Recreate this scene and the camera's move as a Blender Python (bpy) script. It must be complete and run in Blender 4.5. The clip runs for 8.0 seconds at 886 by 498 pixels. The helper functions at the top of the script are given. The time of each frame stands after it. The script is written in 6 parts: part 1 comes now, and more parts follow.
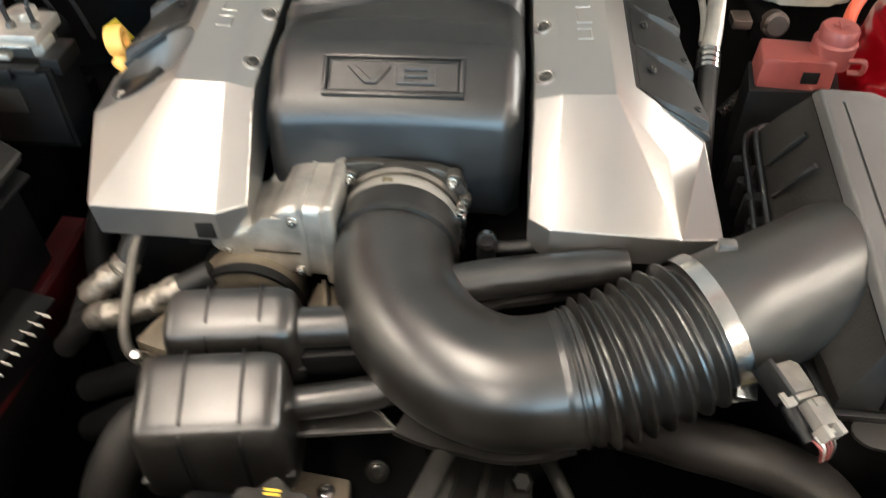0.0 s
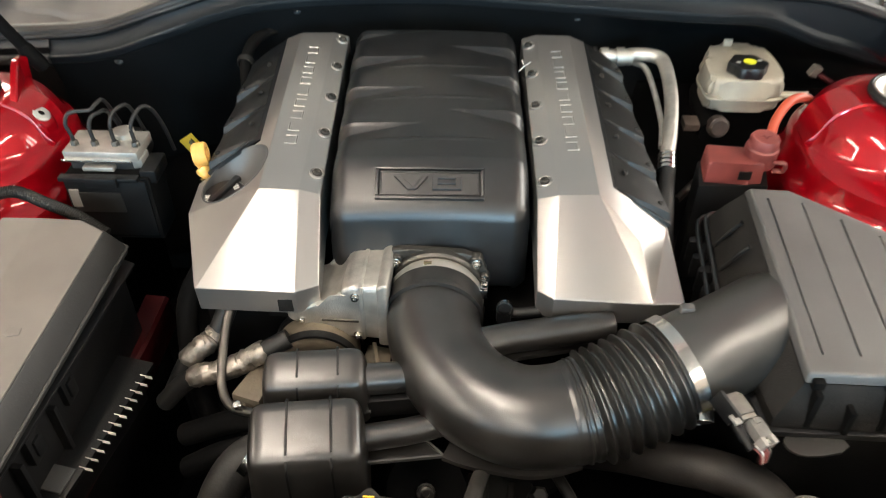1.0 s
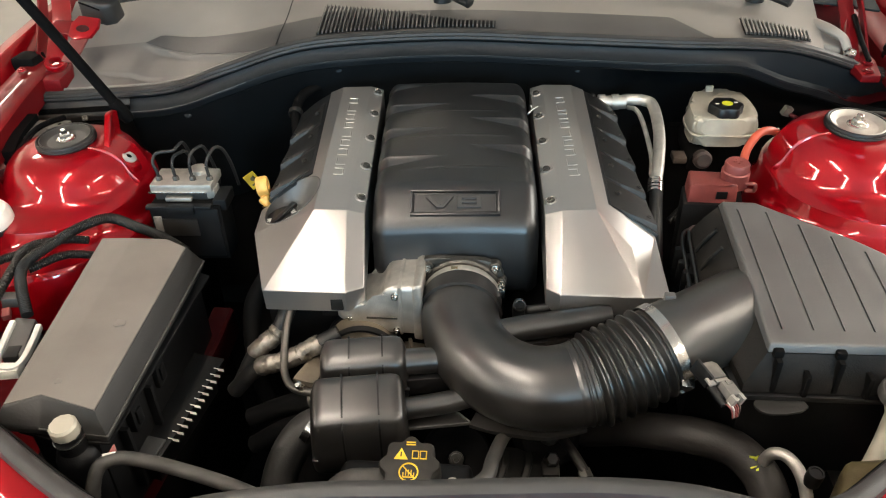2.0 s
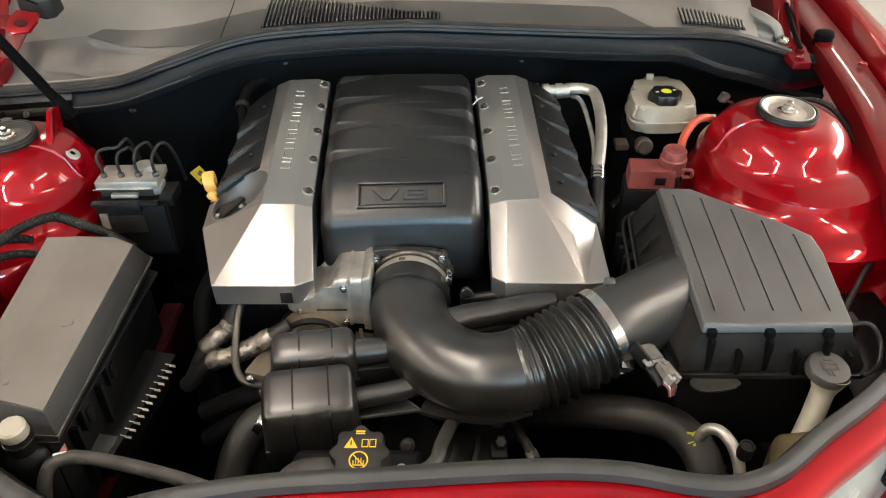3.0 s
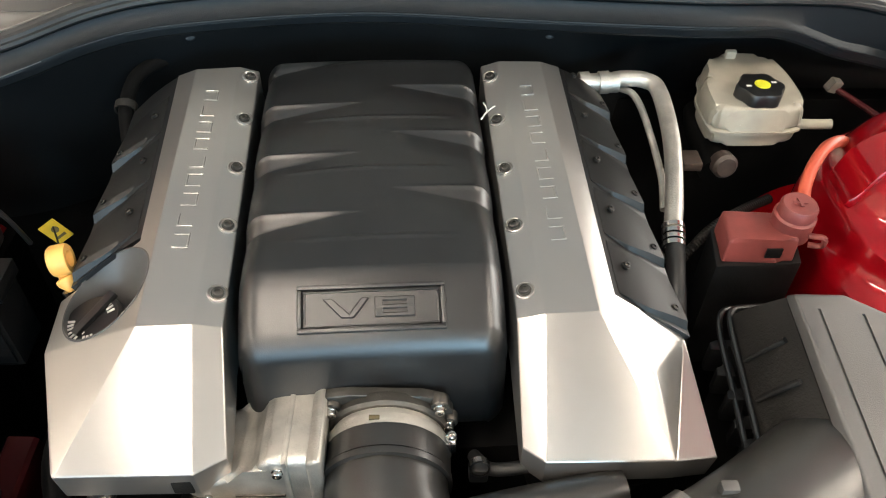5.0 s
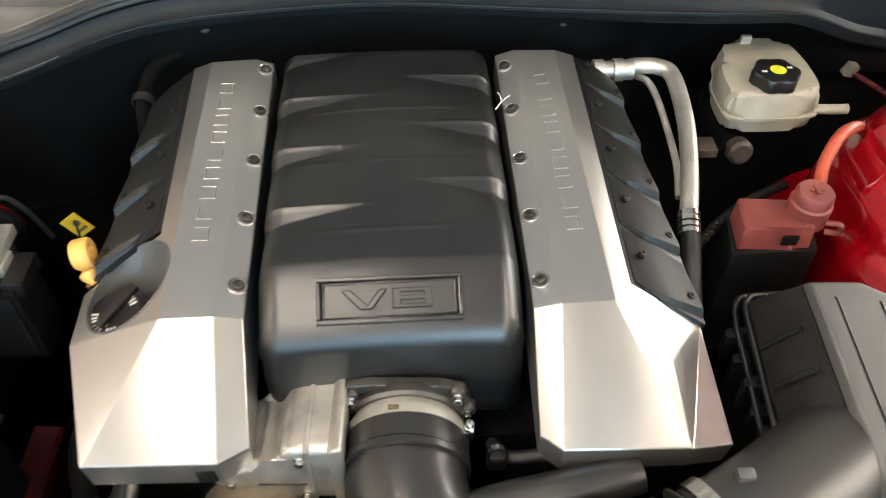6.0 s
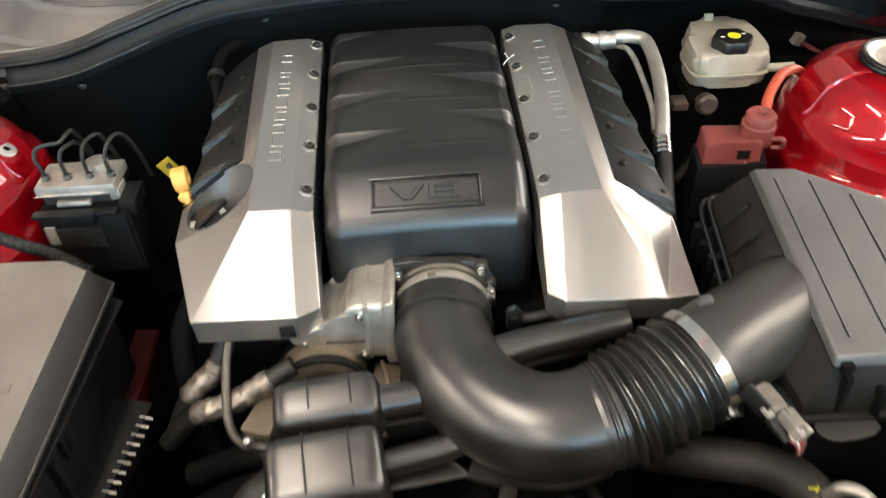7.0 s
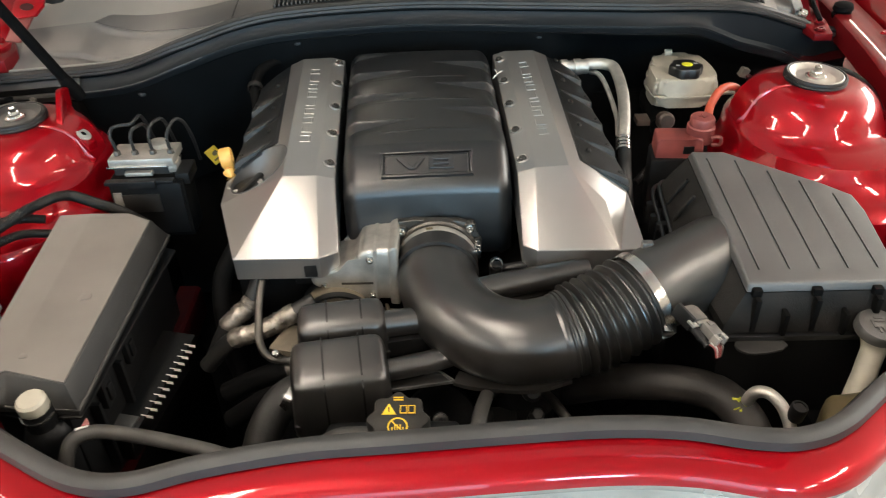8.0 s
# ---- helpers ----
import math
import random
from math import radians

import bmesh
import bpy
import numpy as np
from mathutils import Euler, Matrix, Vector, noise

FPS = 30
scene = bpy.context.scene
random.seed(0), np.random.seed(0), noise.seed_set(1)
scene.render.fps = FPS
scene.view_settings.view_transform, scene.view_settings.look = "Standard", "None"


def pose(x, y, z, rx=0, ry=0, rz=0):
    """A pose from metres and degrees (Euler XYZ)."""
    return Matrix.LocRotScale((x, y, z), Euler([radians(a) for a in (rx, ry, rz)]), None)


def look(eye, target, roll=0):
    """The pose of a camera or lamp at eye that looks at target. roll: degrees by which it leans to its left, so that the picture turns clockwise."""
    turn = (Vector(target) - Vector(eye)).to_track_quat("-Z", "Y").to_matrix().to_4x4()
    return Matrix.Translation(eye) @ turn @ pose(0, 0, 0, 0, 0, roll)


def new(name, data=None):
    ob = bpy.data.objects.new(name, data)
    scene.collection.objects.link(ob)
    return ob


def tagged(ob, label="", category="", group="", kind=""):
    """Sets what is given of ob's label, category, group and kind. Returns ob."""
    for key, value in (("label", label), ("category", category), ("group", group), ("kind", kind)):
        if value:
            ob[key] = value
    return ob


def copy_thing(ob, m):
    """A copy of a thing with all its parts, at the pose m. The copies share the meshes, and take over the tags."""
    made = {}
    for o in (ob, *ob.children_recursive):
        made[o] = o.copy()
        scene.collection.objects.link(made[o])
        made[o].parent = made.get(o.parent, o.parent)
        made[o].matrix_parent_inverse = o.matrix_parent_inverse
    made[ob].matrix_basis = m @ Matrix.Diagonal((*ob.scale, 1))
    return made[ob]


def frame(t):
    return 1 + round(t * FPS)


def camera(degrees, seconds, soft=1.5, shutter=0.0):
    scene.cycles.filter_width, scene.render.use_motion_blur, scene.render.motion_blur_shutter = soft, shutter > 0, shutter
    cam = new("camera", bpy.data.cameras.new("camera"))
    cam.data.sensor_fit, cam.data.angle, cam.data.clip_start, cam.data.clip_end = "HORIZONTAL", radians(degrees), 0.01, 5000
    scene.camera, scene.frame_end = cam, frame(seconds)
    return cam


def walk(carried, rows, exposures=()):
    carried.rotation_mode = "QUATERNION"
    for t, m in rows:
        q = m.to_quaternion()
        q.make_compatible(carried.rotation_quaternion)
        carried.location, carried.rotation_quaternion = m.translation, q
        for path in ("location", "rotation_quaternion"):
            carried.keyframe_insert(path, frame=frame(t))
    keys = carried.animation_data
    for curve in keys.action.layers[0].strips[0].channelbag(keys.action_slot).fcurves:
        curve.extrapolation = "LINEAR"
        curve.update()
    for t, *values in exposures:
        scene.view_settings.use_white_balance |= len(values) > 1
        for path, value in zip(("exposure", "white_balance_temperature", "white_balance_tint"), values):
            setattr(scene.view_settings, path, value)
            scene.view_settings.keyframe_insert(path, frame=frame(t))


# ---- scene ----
cam = camera(60.3, 8.0, 1.05, 0.5)
PATH = [
    (0, (0.118, -0.838, 1.273), (-0.037, 0.59, -0.118), -0.2),
    (0.5, (0.056, -0.872, 1.359), (-0.031, 0.554, -0.041), -0.5),
    (1, (0.066, -0.979, 1.416), (-0.015, 0.56, 0.141), 0.6),
    (1.2, (0.08, -1.029, 1.421), (-0.021, 0.552, 0.199), 0.1),
    (2.3, (0.067, -1.174, 1.481), (-0.062, 0.466, 0.344), -1.7),
    (2.5, (0.074, -1.173, 1.485), (-0.011, 0.46, 0.333), -1.2),
    (3, (0.088, -1.173, 1.484), (0.056, 0.446, 0.311), -0.6),
    (3.5, (0.091, -1.148, 1.479), (0.044, 0.464, 0.295), -0.7),
    (4, (0.092, -0.981, 1.457), (0.044, 0.639, 0.285), -1.1),
    (4.5, (0.049, -0.759, 1.408), (0.119, 0.754, 0.103), 0.6),
    (4.7, (0.056, -0.714, 1.401), (0.109, 0.761, 0.051), 1.4),
    (5.8, (0.059, -0.675, 1.399), (0.072, 0.739, -0.016), -0.4),
    (6, (0.054, -0.69, 1.408), (0.067, 0.721, -0.009), -0.3),
    (6.5, (0.035, -0.801, 1.443), (0.037, 0.652, 0.069), -1.4),
    (7, (0.033, -0.938, 1.415), (0.021, 0.579, 0.112), -2.7),
    (7.5, (0.073, -1.121, 1.392), (0.058, 0.495, 0.214), -2.2),
    (8, (0.04, -1.183, 1.412), (0.025, 0.463, 0.276), -1.4),
]
walk(cam, [(t, look(eye, target, roll)) for t, eye, target, roll in PATH], [(0.0, 0.44), (0.5, 0.38), (1.0, 0.22), (2.5, -0.04), (3.5, -0.09), (4.0, 0.08), (4.6, 0.20), (6.0, 0.20), (7.0, 0.22), (7.5, 0.05), (8.0, -0.07)])

# ---- world and lights ----
world = bpy.data.worlds.new("sky")
scene.world = world
world.use_nodes = True
wn = world.node_tree
sky = wn.nodes.new("ShaderNodeTexSky")
sky.sky_type, sky.sun_disc = "NISHITA", False
sky.sun_elevation, sky.sun_rotation = radians(35), radians(120)
wn.links.new(sky.outputs[0], wn.nodes["Background"].inputs[0])
wn.nodes["Background"].inputs[1].default_value = 0.10


# ---- materials ----
def mat(name, color, rough=0.5, metal=0.0, var=0.15, scale=30.0, bump=0.0, bscale=400.0, coat=0.0, spec=0.5, rvar=0.1, dust=0.0):
    m = bpy.data.materials.new(name)
    m.use_nodes = True
    n, l = m.node_tree.nodes, m.node_tree.links
    b = n["Principled BSDF"]
    tc = n.new("ShaderNodeTexCoord")
    big = n.new("ShaderNodeTexNoise")
    big.inputs["Scale"].default_value = scale
    big.inputs["Detail"].default_value = 5
    l.new(tc.outputs["Object"], big.inputs["Vector"])
    fine = n.new("ShaderNodeTexNoise")
    fine.inputs["Scale"].default_value = bscale
    fine.inputs["Detail"].default_value = 3
    l.new(tc.outputs["Object"], fine.inputs["Vector"])
    mix = n.new("ShaderNodeMix")
    mix.data_type = "RGBA"
    mix.inputs[6].default_value = [c * (1 - var) for c in color] + [1]
    mix.inputs[7].default_value = [min(1, c * (1 + var) + dust * 0.1) for c in color] + [1]
    ramp = n.new("ShaderNodeMapRange")
    ramp.inputs[1].default_value, ramp.inputs[2].default_value = 0.3, 0.7
    l.new(big.outputs["Fac"], ramp.inputs[0])
    l.new(ramp.outputs[0], mix.inputs[0])
    l.new(mix.outputs[2], b.inputs["Base Color"])
    rr = n.new("ShaderNodeMapRange")
    rr.inputs[3].default_value, rr.inputs[4].default_value = max(0.02, rough - rvar), min(1, rough + rvar)
    l.new(big.outputs["Fac"], rr.inputs[0])
    l.new(rr.outputs[0], b.inputs["Roughness"])
    b.inputs["Metallic"].default_value = metal
    b.inputs["Specular IOR Level"].default_value = spec
    b.inputs["Coat Weight"].default_value = coat
    b.inputs["Coat Roughness"].default_value = 0.04
    if bump:
        bp = n.new("ShaderNodeBump")
        bp.inputs["Strength"].default_value = bump
        bp.inputs["Distance"].default_value = 0.001
        l.new(fine.outputs["Fac"], bp.inputs["Height"])
        l.new(bp.outputs["Normal"], b.inputs["Normal"])
    return m


def glow(name, color, strength):
    m = bpy.data.materials.new(name)
    m.use_nodes = True
    n, l = m.node_tree.nodes, m.node_tree.links
    n.remove(n["Principled BSDF"])
    e = n.new("ShaderNodeEmission")
    e.inputs[0].default_value, e.inputs[1].default_value = (*color, 1), strength
    l.new(e.outputs[0], n["Material Output"].inputs[0])
    return m


SILVER = mat("silver satin paint", (0.442, 0.425, 0.404), 0.315, 0.88, 0.03, 12, 0.05, 900, rvar=0.015)
BLACK = mat("black moulded plastic", (0.0055, 0.0057, 0.0060), 0.345, 0, 0.3, 25, 0.12, 1500, rvar=0.04, dust=0.012, spec=0.75)
DUCT = mat("black duct plastic", (0.0105, 0.0095, 0.0085), 0.31, 0, 0.45, 22, 0.10, 900, rvar=0.06, dust=0.05, spec=0.95)
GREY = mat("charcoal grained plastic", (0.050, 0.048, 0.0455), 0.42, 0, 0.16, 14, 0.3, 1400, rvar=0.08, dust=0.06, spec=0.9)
PIPEM = mat("charcoal pipe plastic", (0.020, 0.0195, 0.018), 0.34, 0, 0.15, 14, 0.1, 1400, rvar=0.06, dust=0.03, spec=1.0)
COILP = mat("matt charcoal plate plastic", (0.0085, 0.0085, 0.0082), 0.42, 0, 0.2, 30, 0.2, 1200, rvar=0.06, dust=0.008, spec=0.4)
FILL = mat("grey satin filler funnel", (0.13, 0.127, 0.123), 0.42, 0.5, 0.1, 30, 0.1, 800)
CYL = mat("brown grimy casting", (0.080, 0.060, 0.050), 0.5, 0.3, 0.3, 40, 0.3, 300)
# Air box wall tone: the lid's plastic with side shade in the colour.
WALLP = mat("grimy grained plastic darkened for shade", (0.0100, 0.0092, 0.0083), 0.58, 0, 0.45, 26, 0.5, 500, rvar=0.1, dust=0.02, spec=0.18)
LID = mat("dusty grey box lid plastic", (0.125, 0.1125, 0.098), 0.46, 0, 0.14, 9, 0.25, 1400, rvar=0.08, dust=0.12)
DARK = mat("dark soft plastic", (0.0028, 0.0028, 0.0030), 0.5, 0, 0.3, 20, 0.2, 500, spec=0.3)
COWL = mat("firewall liner plastic", (0.0080, 0.0110, 0.0135), 0.46, 0, 0.25, 6, 0.2, 900, rvar=0.08, spec=0.22)
# Dark copy of the liner plastic for its shaded lower half.
SKIRT = mat("liner plastic darkened for shade", (0.0034, 0.0046, 0.0056), 0.6, 0, 0.35, 6, 0.2, 700, rvar=0.08, spec=0.10)
PANEL = mat("grey cowl plastic", (0.203, 0.187, 0.168), 0.5, 0, 0.16, 5, 0.2, 900, rvar=0.08, dust=0.06)
TANS = mat("pale strip for cover reflections", (0.76, 0.64, 0.51), 0.6, 0, 0.1, 12, 0.1, 300)
LINER = mat("grey felt liner", (0.37, 0.345, 0.315), 0.85, 0, 0.1, 30, 0.5, 300)
# Two darker cowl tones that hold the open hood's shade.
COWLD = mat("cowl plastic darkened for hood shade", (0.078, 0.074, 0.070), 0.5, 0, 0.2, 8, 0.2, 900, rvar=0.08, dust=0.04, spec=0.3)
CORNER = mat("cowl plastic half darkened for shade", (0.135, 0.125, 0.114), 0.5, 0, 0.22, 7, 0.2, 900, rvar=0.08, dust=0.06)
DUSTY = mat("dust covered connector plastic", (0.115, 0.105, 0.093), 0.55, 0, 0.3, 60, 0.3, 900, dust=0.08)
RADH = mat("brownish hose rubber", (0.0195, 0.0168, 0.0150), 0.52, 0, 0.4, 30, 0.25, 300, dust=0.03, spec=0.35)
LENS = mat("grey satin trim plastic", (0.30, 0.285, 0.255), 0.25, 0, 0.2, 12, 0.1, 400, rvar=0.1)
PALE = mat("pale metallic decal", (0.56, 0.54, 0.50), 0.35, 0.6, 0.1, 40)
RUBBER = mat("black rubber", (0.008, 0.008, 0.008), 0.5, 0, 0.25, 40, 0.2, 700, spec=0.4)
SEAL = mat("grey weatherstrip rubber", (0.019, 0.0187, 0.018), 0.5, 0, 0.25, 20, 0.15, 600, dust=0.05)
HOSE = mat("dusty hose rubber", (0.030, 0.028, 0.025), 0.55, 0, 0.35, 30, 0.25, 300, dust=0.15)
RED = mat("red metallic paint", (0.28, 0.0010, 0.0053), 0.32, 0.35, 0.08, 5, 0.03, 800, coat=1.0, rvar=0.04, spec=0.1)
# Red deepened for the shade low in the bay and beside the cowl.
REDD = mat("grimy dark red paint with bay shade in it", (0.034, 0.0010, 0.0022), 0.5, 0, 0.4, 14, 0.2, 200, rvar=0.15, spec=0.25)
# Darker red for rails, hinges and one apron; hood shade is in its colour.
REDIN = mat("flat red paint with bay shade in it", (0.13, 0.003, 0.005), 0.45, 0, 0.22, 14, 0.08, 500, coat=0.3, spec=0.15, dust=0.015)
LEMON = mat("lemon yellow sticker", (0.60, 0.60, 0.03), 0.5, 0, 0.08, 60)
REDPL = mat("faded red plastic", (0.165, 0.036, 0.031), 0.5, 0, 0.18, 40, 0.2, 600)
ORANGE = mat("orange cable sheath", (0.42, 0.070, 0.036), 0.45, 0, 0.1, 30)
ALU = mat("cast aluminium", (0.49, 0.465, 0.42), 0.45, 0.8, 0.22, 40, 0.5, 500, rvar=0.12)
STEEL = mat("bright steel", (0.62, 0.60, 0.57), 0.22, 1.0, 0.15, 60, 0.1, 600)
FOIL = mat("crinkled foil sleeve", (0.25, 0.225, 0.195), 0.42, 0.85, 0.45, 90, 1.0, 160)
BRONZE = mat("dull grey metal", (0.085, 0.080, 0.072), 0.42, 0.8, 0.3, 30, 0.3, 300)
TAN = mat("dusty tan metal", (0.15, 0.125, 0.092), 0.5, 0.4, 0.3, 30, 0.3, 300)
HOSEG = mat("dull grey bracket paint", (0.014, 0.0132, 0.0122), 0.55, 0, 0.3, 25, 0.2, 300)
HOSEB = mat("black rubber hose", (0.0125, 0.0115, 0.0100), 0.52, 0, 0.45, 30, 0.25, 300, dust=0.02, spec=0.3)
CREAM = mat("translucent cream plastic", (0.37, 0.345, 0.28), 0.40, 0, 0.16, 24, 0.1, 400, dust=0.04)
WHITE = mat("white plastic", (0.72, 0.69, 0.62), 0.45, 0, 0.1, 40)
YELLOW = mat("yellow print", (0.78, 0.50, 0.015), 0.5, 0, 0.08, 60)
DIPY = mat("yellow dipstick plastic", (0.74, 0.40, 0.10), 0.4, 0, 0.1, 50)
# Tag yellow taken darker to carry the shade it hangs in.
TAGDARK = mat("yellow tag paper, darkened for shade", (0.46, 0.31, 0.012), 0.6, 0, 0.1, 60)
PRINT = mat("pale print", (0.62, 0.60, 0.56), 0.5, 0, 0.1, 60)
TANK = mat("dirty olive tank plastic", (0.088, 0.068, 0.031), 0.55, 0, 0.3, 20, 0.2, 200)
# Near-black for grimy parts, and for red body parts deep in shade.
BAY = mat("grimy near-black, also bay shade", (0.002, 0.002, 0.002), 0.8, 0, 0.4, 12, 0.3, 120, spec=0.1)
FLOOR = mat("grey painted garage floor", (0.33, 0.325, 0.305), 0.4, 0, 0.12, 3, 0.1, 60)
WALLM = mat("cream painted wall", (0.66, 0.60, 0.52), 0.7, 0, 0.05, 2, 0.2, 80)
CEIL = mat("white ceiling board", (0.36, 0.34, 0.315), 0.8, 0, 0.04, 3)
GLASS = mat("tinted windshield glass", (0.03, 0.035, 0.035), 0.04, 0, 0.05, 4, coat=0.5, rvar=0.01)
LAMPW = glow("fluorescent tube", (1.0, 0.88, 0.75), 100.0)

# ---- mesh helpers ----
WORLD = {}


def thing(name, m, label, category, group="", kind=""):
    ob = new(name)
    ob.empty_display_size = 0.05
    ob.matrix_world = m
    WORLD[ob] = m.copy()
    return tagged(ob, label, category, group, kind)


def part(name, bm, material, parent=None, label="", xf=None, sharp=35):
    """Links a bmesh, given in world metres (or in xf's), as one mesh."""
    if xf is not None:
        bm.transform(xf)
    bmesh.ops.recalc_face_normals(bm, faces=bm.faces)
    if parent is not None:
        bm.transform(WORLD[parent].inverted())
    me = bpy.data.meshes.new(name)
    bm.to_mesh(me)
    bm.free()
    me.materials.append(material)
    me.shade_smooth()
    me.set_sharp_from_angle(angle=radians(sharp))
    ob = new(name, me)
    if parent is not None:
        ob.parent = parent
        WORLD[ob] = WORLD[parent]
    else:
        WORLD[ob] = Matrix()
    return tagged(ob, label)


def solo(name, bm, material, label, category, group="", kind="", xf=None, sharp=35):
    return tagged(part(name, bm, material, None, "", xf, sharp), label, category, group, kind)


def box(x0, x1, y0, y1, z0, z1, bev=0.0, seg=2, taper=0.0):
    bm = bmesh.new()
    vs = []
    for z, s in ((z0, 0.0), (z1, taper)):
        vs.append([bm.verts.new(p) for p in ((x0 + s, y0 + s, z), (x1 - s, y0 + s, z), (x1 - s, y1 - s, z), (x0 + s, y1 - s, z))])
    bm.faces.new(vs[0][::-1])
    bm.faces.new(vs[1])
    for i in range(4):
        bm.faces.new((vs[0][i], vs[0][(i + 1) % 4], vs[1][(i + 1) % 4], vs[1][i]))
    if bev:
        bmesh.ops.bevel(bm, geom=bm.edges[:], offset=bev, segments=seg, affect="EDGES", profile=0.6)
    return bm


def prism(outline, z0, z1, bev=0.0, seg=2, inset=0.0):
    """A solid over a plan outline; z0 and z1 are numbers or functions of x, y."""
    f0 = z0 if callable(z0) else (lambda x, y: z0)
    f1 = z1 if callable(z1) else (lambda x, y: z1)
    cx = sum(p[0] for p in outline) / len(outline)
    cy = sum(p[1] for p in outline) / len(outline)
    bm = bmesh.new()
    low = [bm.verts.new((x, y, f0(x, y))) for x, y in outline]
    top = []
    for x, y in outline:
        d = math.hypot(x - cx, y - cy) or 1
        k = 1 - inset / d
        px, py = cx + (x - cx) * k, cy + (y - cy) * k
        top.append(bm.verts.new((px, py, f1(px, py))))
    bm.faces.new(low[::-1])
    bm.faces.new(top)
    n = len(outline)
    for i in range(n):
        bm.faces.new((low[i], low[(i + 1) % n], top[(i + 1) % n], top[i]))
    if bev:
        bmesh.ops.bevel(bm, geom=bm.edges[:], offset=bev, segments=seg, affect="EDGES", profile=0.6)
    return bm


def rings(rows, close=True, cap=True):
    """A skin over rows of points, each row a loop."""
    bm = bmesh.new()
    vs = [[bm.verts.new(p) for p in r] for r in rows]
    n = len(vs[0])
    for a, b in zip(vs, vs[1:]):
        for i in range(n if close else n - 1):
            j = (i + 1) % n
            bm.faces.new((a[i], a[j], b[j], b[i]))
    if cap and close:
        bm.faces.new(vs[0][::-1])
        bm.faces.new(vs[-1])
    return bm


def lathe(profile, center=(0, 0, 0), axis=(0, 0, 1), n=32, cap=True):
    """Radius and height pairs turned round an axis through center."""
    q = Vector((0, 0, 1)).rotation_difference(Vector(axis).normalized()).to_matrix()
    c = Vector(center)
    rows = [[c + q @ Vector((r * math.cos(2 * math.pi * i / n), r * math.sin(2 * math.pi * i / n), h)) for i in range(n)] for r, h in profile]
    return rings(rows, True, cap)


def smooth_path(pts, per=6):
    """Catmull-Rom through points."""
    p = [Vector(q) for q in pts]
    p = [2 * p[0] - p[1]] + p + [2 * p[-1] - p[-2]]
    out = []
    for i in range(1, len(p) - 2):
        for k in range(per):
            t = k / per
            a, b, c, d = p[i - 1:i + 3]
            out.append(0.5 * (2 * b + (c - a) * t + (2 * a - 5 * b + 4 * c - d) * t * t + (3 * b - a - 3 * c + d) * t ** 3))
    out.append(p[-2])
    return out


def tube(pts, radius, n=14, per=6, squash=1.0, cap=True):
    """A hose through points; radius a number or a function of 0..1; squash flattens it upright."""
    path = smooth_path(pts, per) if per > 1 else [Vector(q) for q in pts]
    rad = radius if callable(radius) else (lambda s: radius)
    up = Vector((0, 0, 1))
    rows = []
    for i, c in enumerate(path):
        d = (path[min(i + 1, len(path) - 1)] - path[max(i - 1, 0)]).normalized()
        side = d.cross(up)
        if side.length < 0.2:
            side = d.cross(Vector((0, 1, 0)))
        side.normalize()
        top = side.cross(d).normalized()
        r = rad(i / (len(path) - 1))
        rows.append([c + side * r * math.cos(a) + top * r * squash * math.sin(a) for a in (2 * math.pi * k / n for k in range(n))])
    return rings(rows, True, cap)


def sweep(pts, section, per=6, up=(0, 0, 1)):
    """A flat section (across, up) carried along points."""
    path = smooth_path(pts, per)
    rows = []
    for i, c in enumerate(path):
        d = (path[min(i + 1, len(path) - 1)] - path[max(i - 1, 0)]).normalized()
        side = d.cross(Vector(up)).normalized()
        top = side.cross(d).normalized()
        rows.append([c + side * a + top * b for a, b in section])
    return rings(rows, True, True)


def join(*bms):
    out = bmesh.new()
    for b in bms:
        me = bpy.data.meshes.new("tmp")
        b.to_mesh(me)
        b.free()
        out.from_mesh(me)
        bpy.data.meshes.remove(me)
    return out


def grid(us, vs, f):
    """An open sheet over two lists of parameters."""
    bm = bmesh.new()
    v = [[bm.verts.new(f(a, b)) for b in vs] for a in us]
    for i in range(len(us) - 1):
        for j in range(len(vs) - 1):
            bm.faces.new((v[i][j], v[i + 1][j], v[i + 1][j + 1], v[i][j + 1]))
    return bm


def thicken(bm, d):
    bmesh.ops.recalc_face_normals(bm, faces=bm.faces)
    bmesh.ops.solidify(bm, geom=bm.faces[:], thickness=d)
    return bm


def lin(a, b, n):
    return [a + (b - a) * i / (n - 1) for i in range(n)]


def cut(bm, *cutters):
    """The solid bm less the cutters."""
    def put(b):
        me = bpy.data.meshes.new("tmp")
        b.to_mesh(me)
        b.free()
        return new("tmp", me)
    bmesh.ops.recalc_face_normals(bm, faces=bm.faces)
    a = put(bm)
    tools = []
    for c in cutters:
        bmesh.ops.recalc_face_normals(c, faces=c.faces)
        tools.append(put(c))
        mod = a.modifiers.new("cut", "BOOLEAN")
        mod.operation, mod.object, mod.solver = "DIFFERENCE", tools[-1], "EXACT"
    me = bpy.data.meshes.new_from_object(a.evaluated_get(bpy.context.evaluated_depsgraph_get()))
    out = bmesh.new()
    out.from_mesh(me)
    for o in (a, *tools):
        d = o.data
        bpy.data.objects.remove(o)
        bpy.data.meshes.remove(d)
    bpy.data.meshes.remove(me)
    return out


def bolt(r, center, axis=(0, 0, 1), h=0.004):
    return lathe([(r * 1.25, 0), (r * 1.25, h * 0.3), (r, h * 0.35), (r, h * 0.9), (r * 0.85, h), (r * 0.5, h), (r * 0.45, h * 0.6)], center, axis, 12)


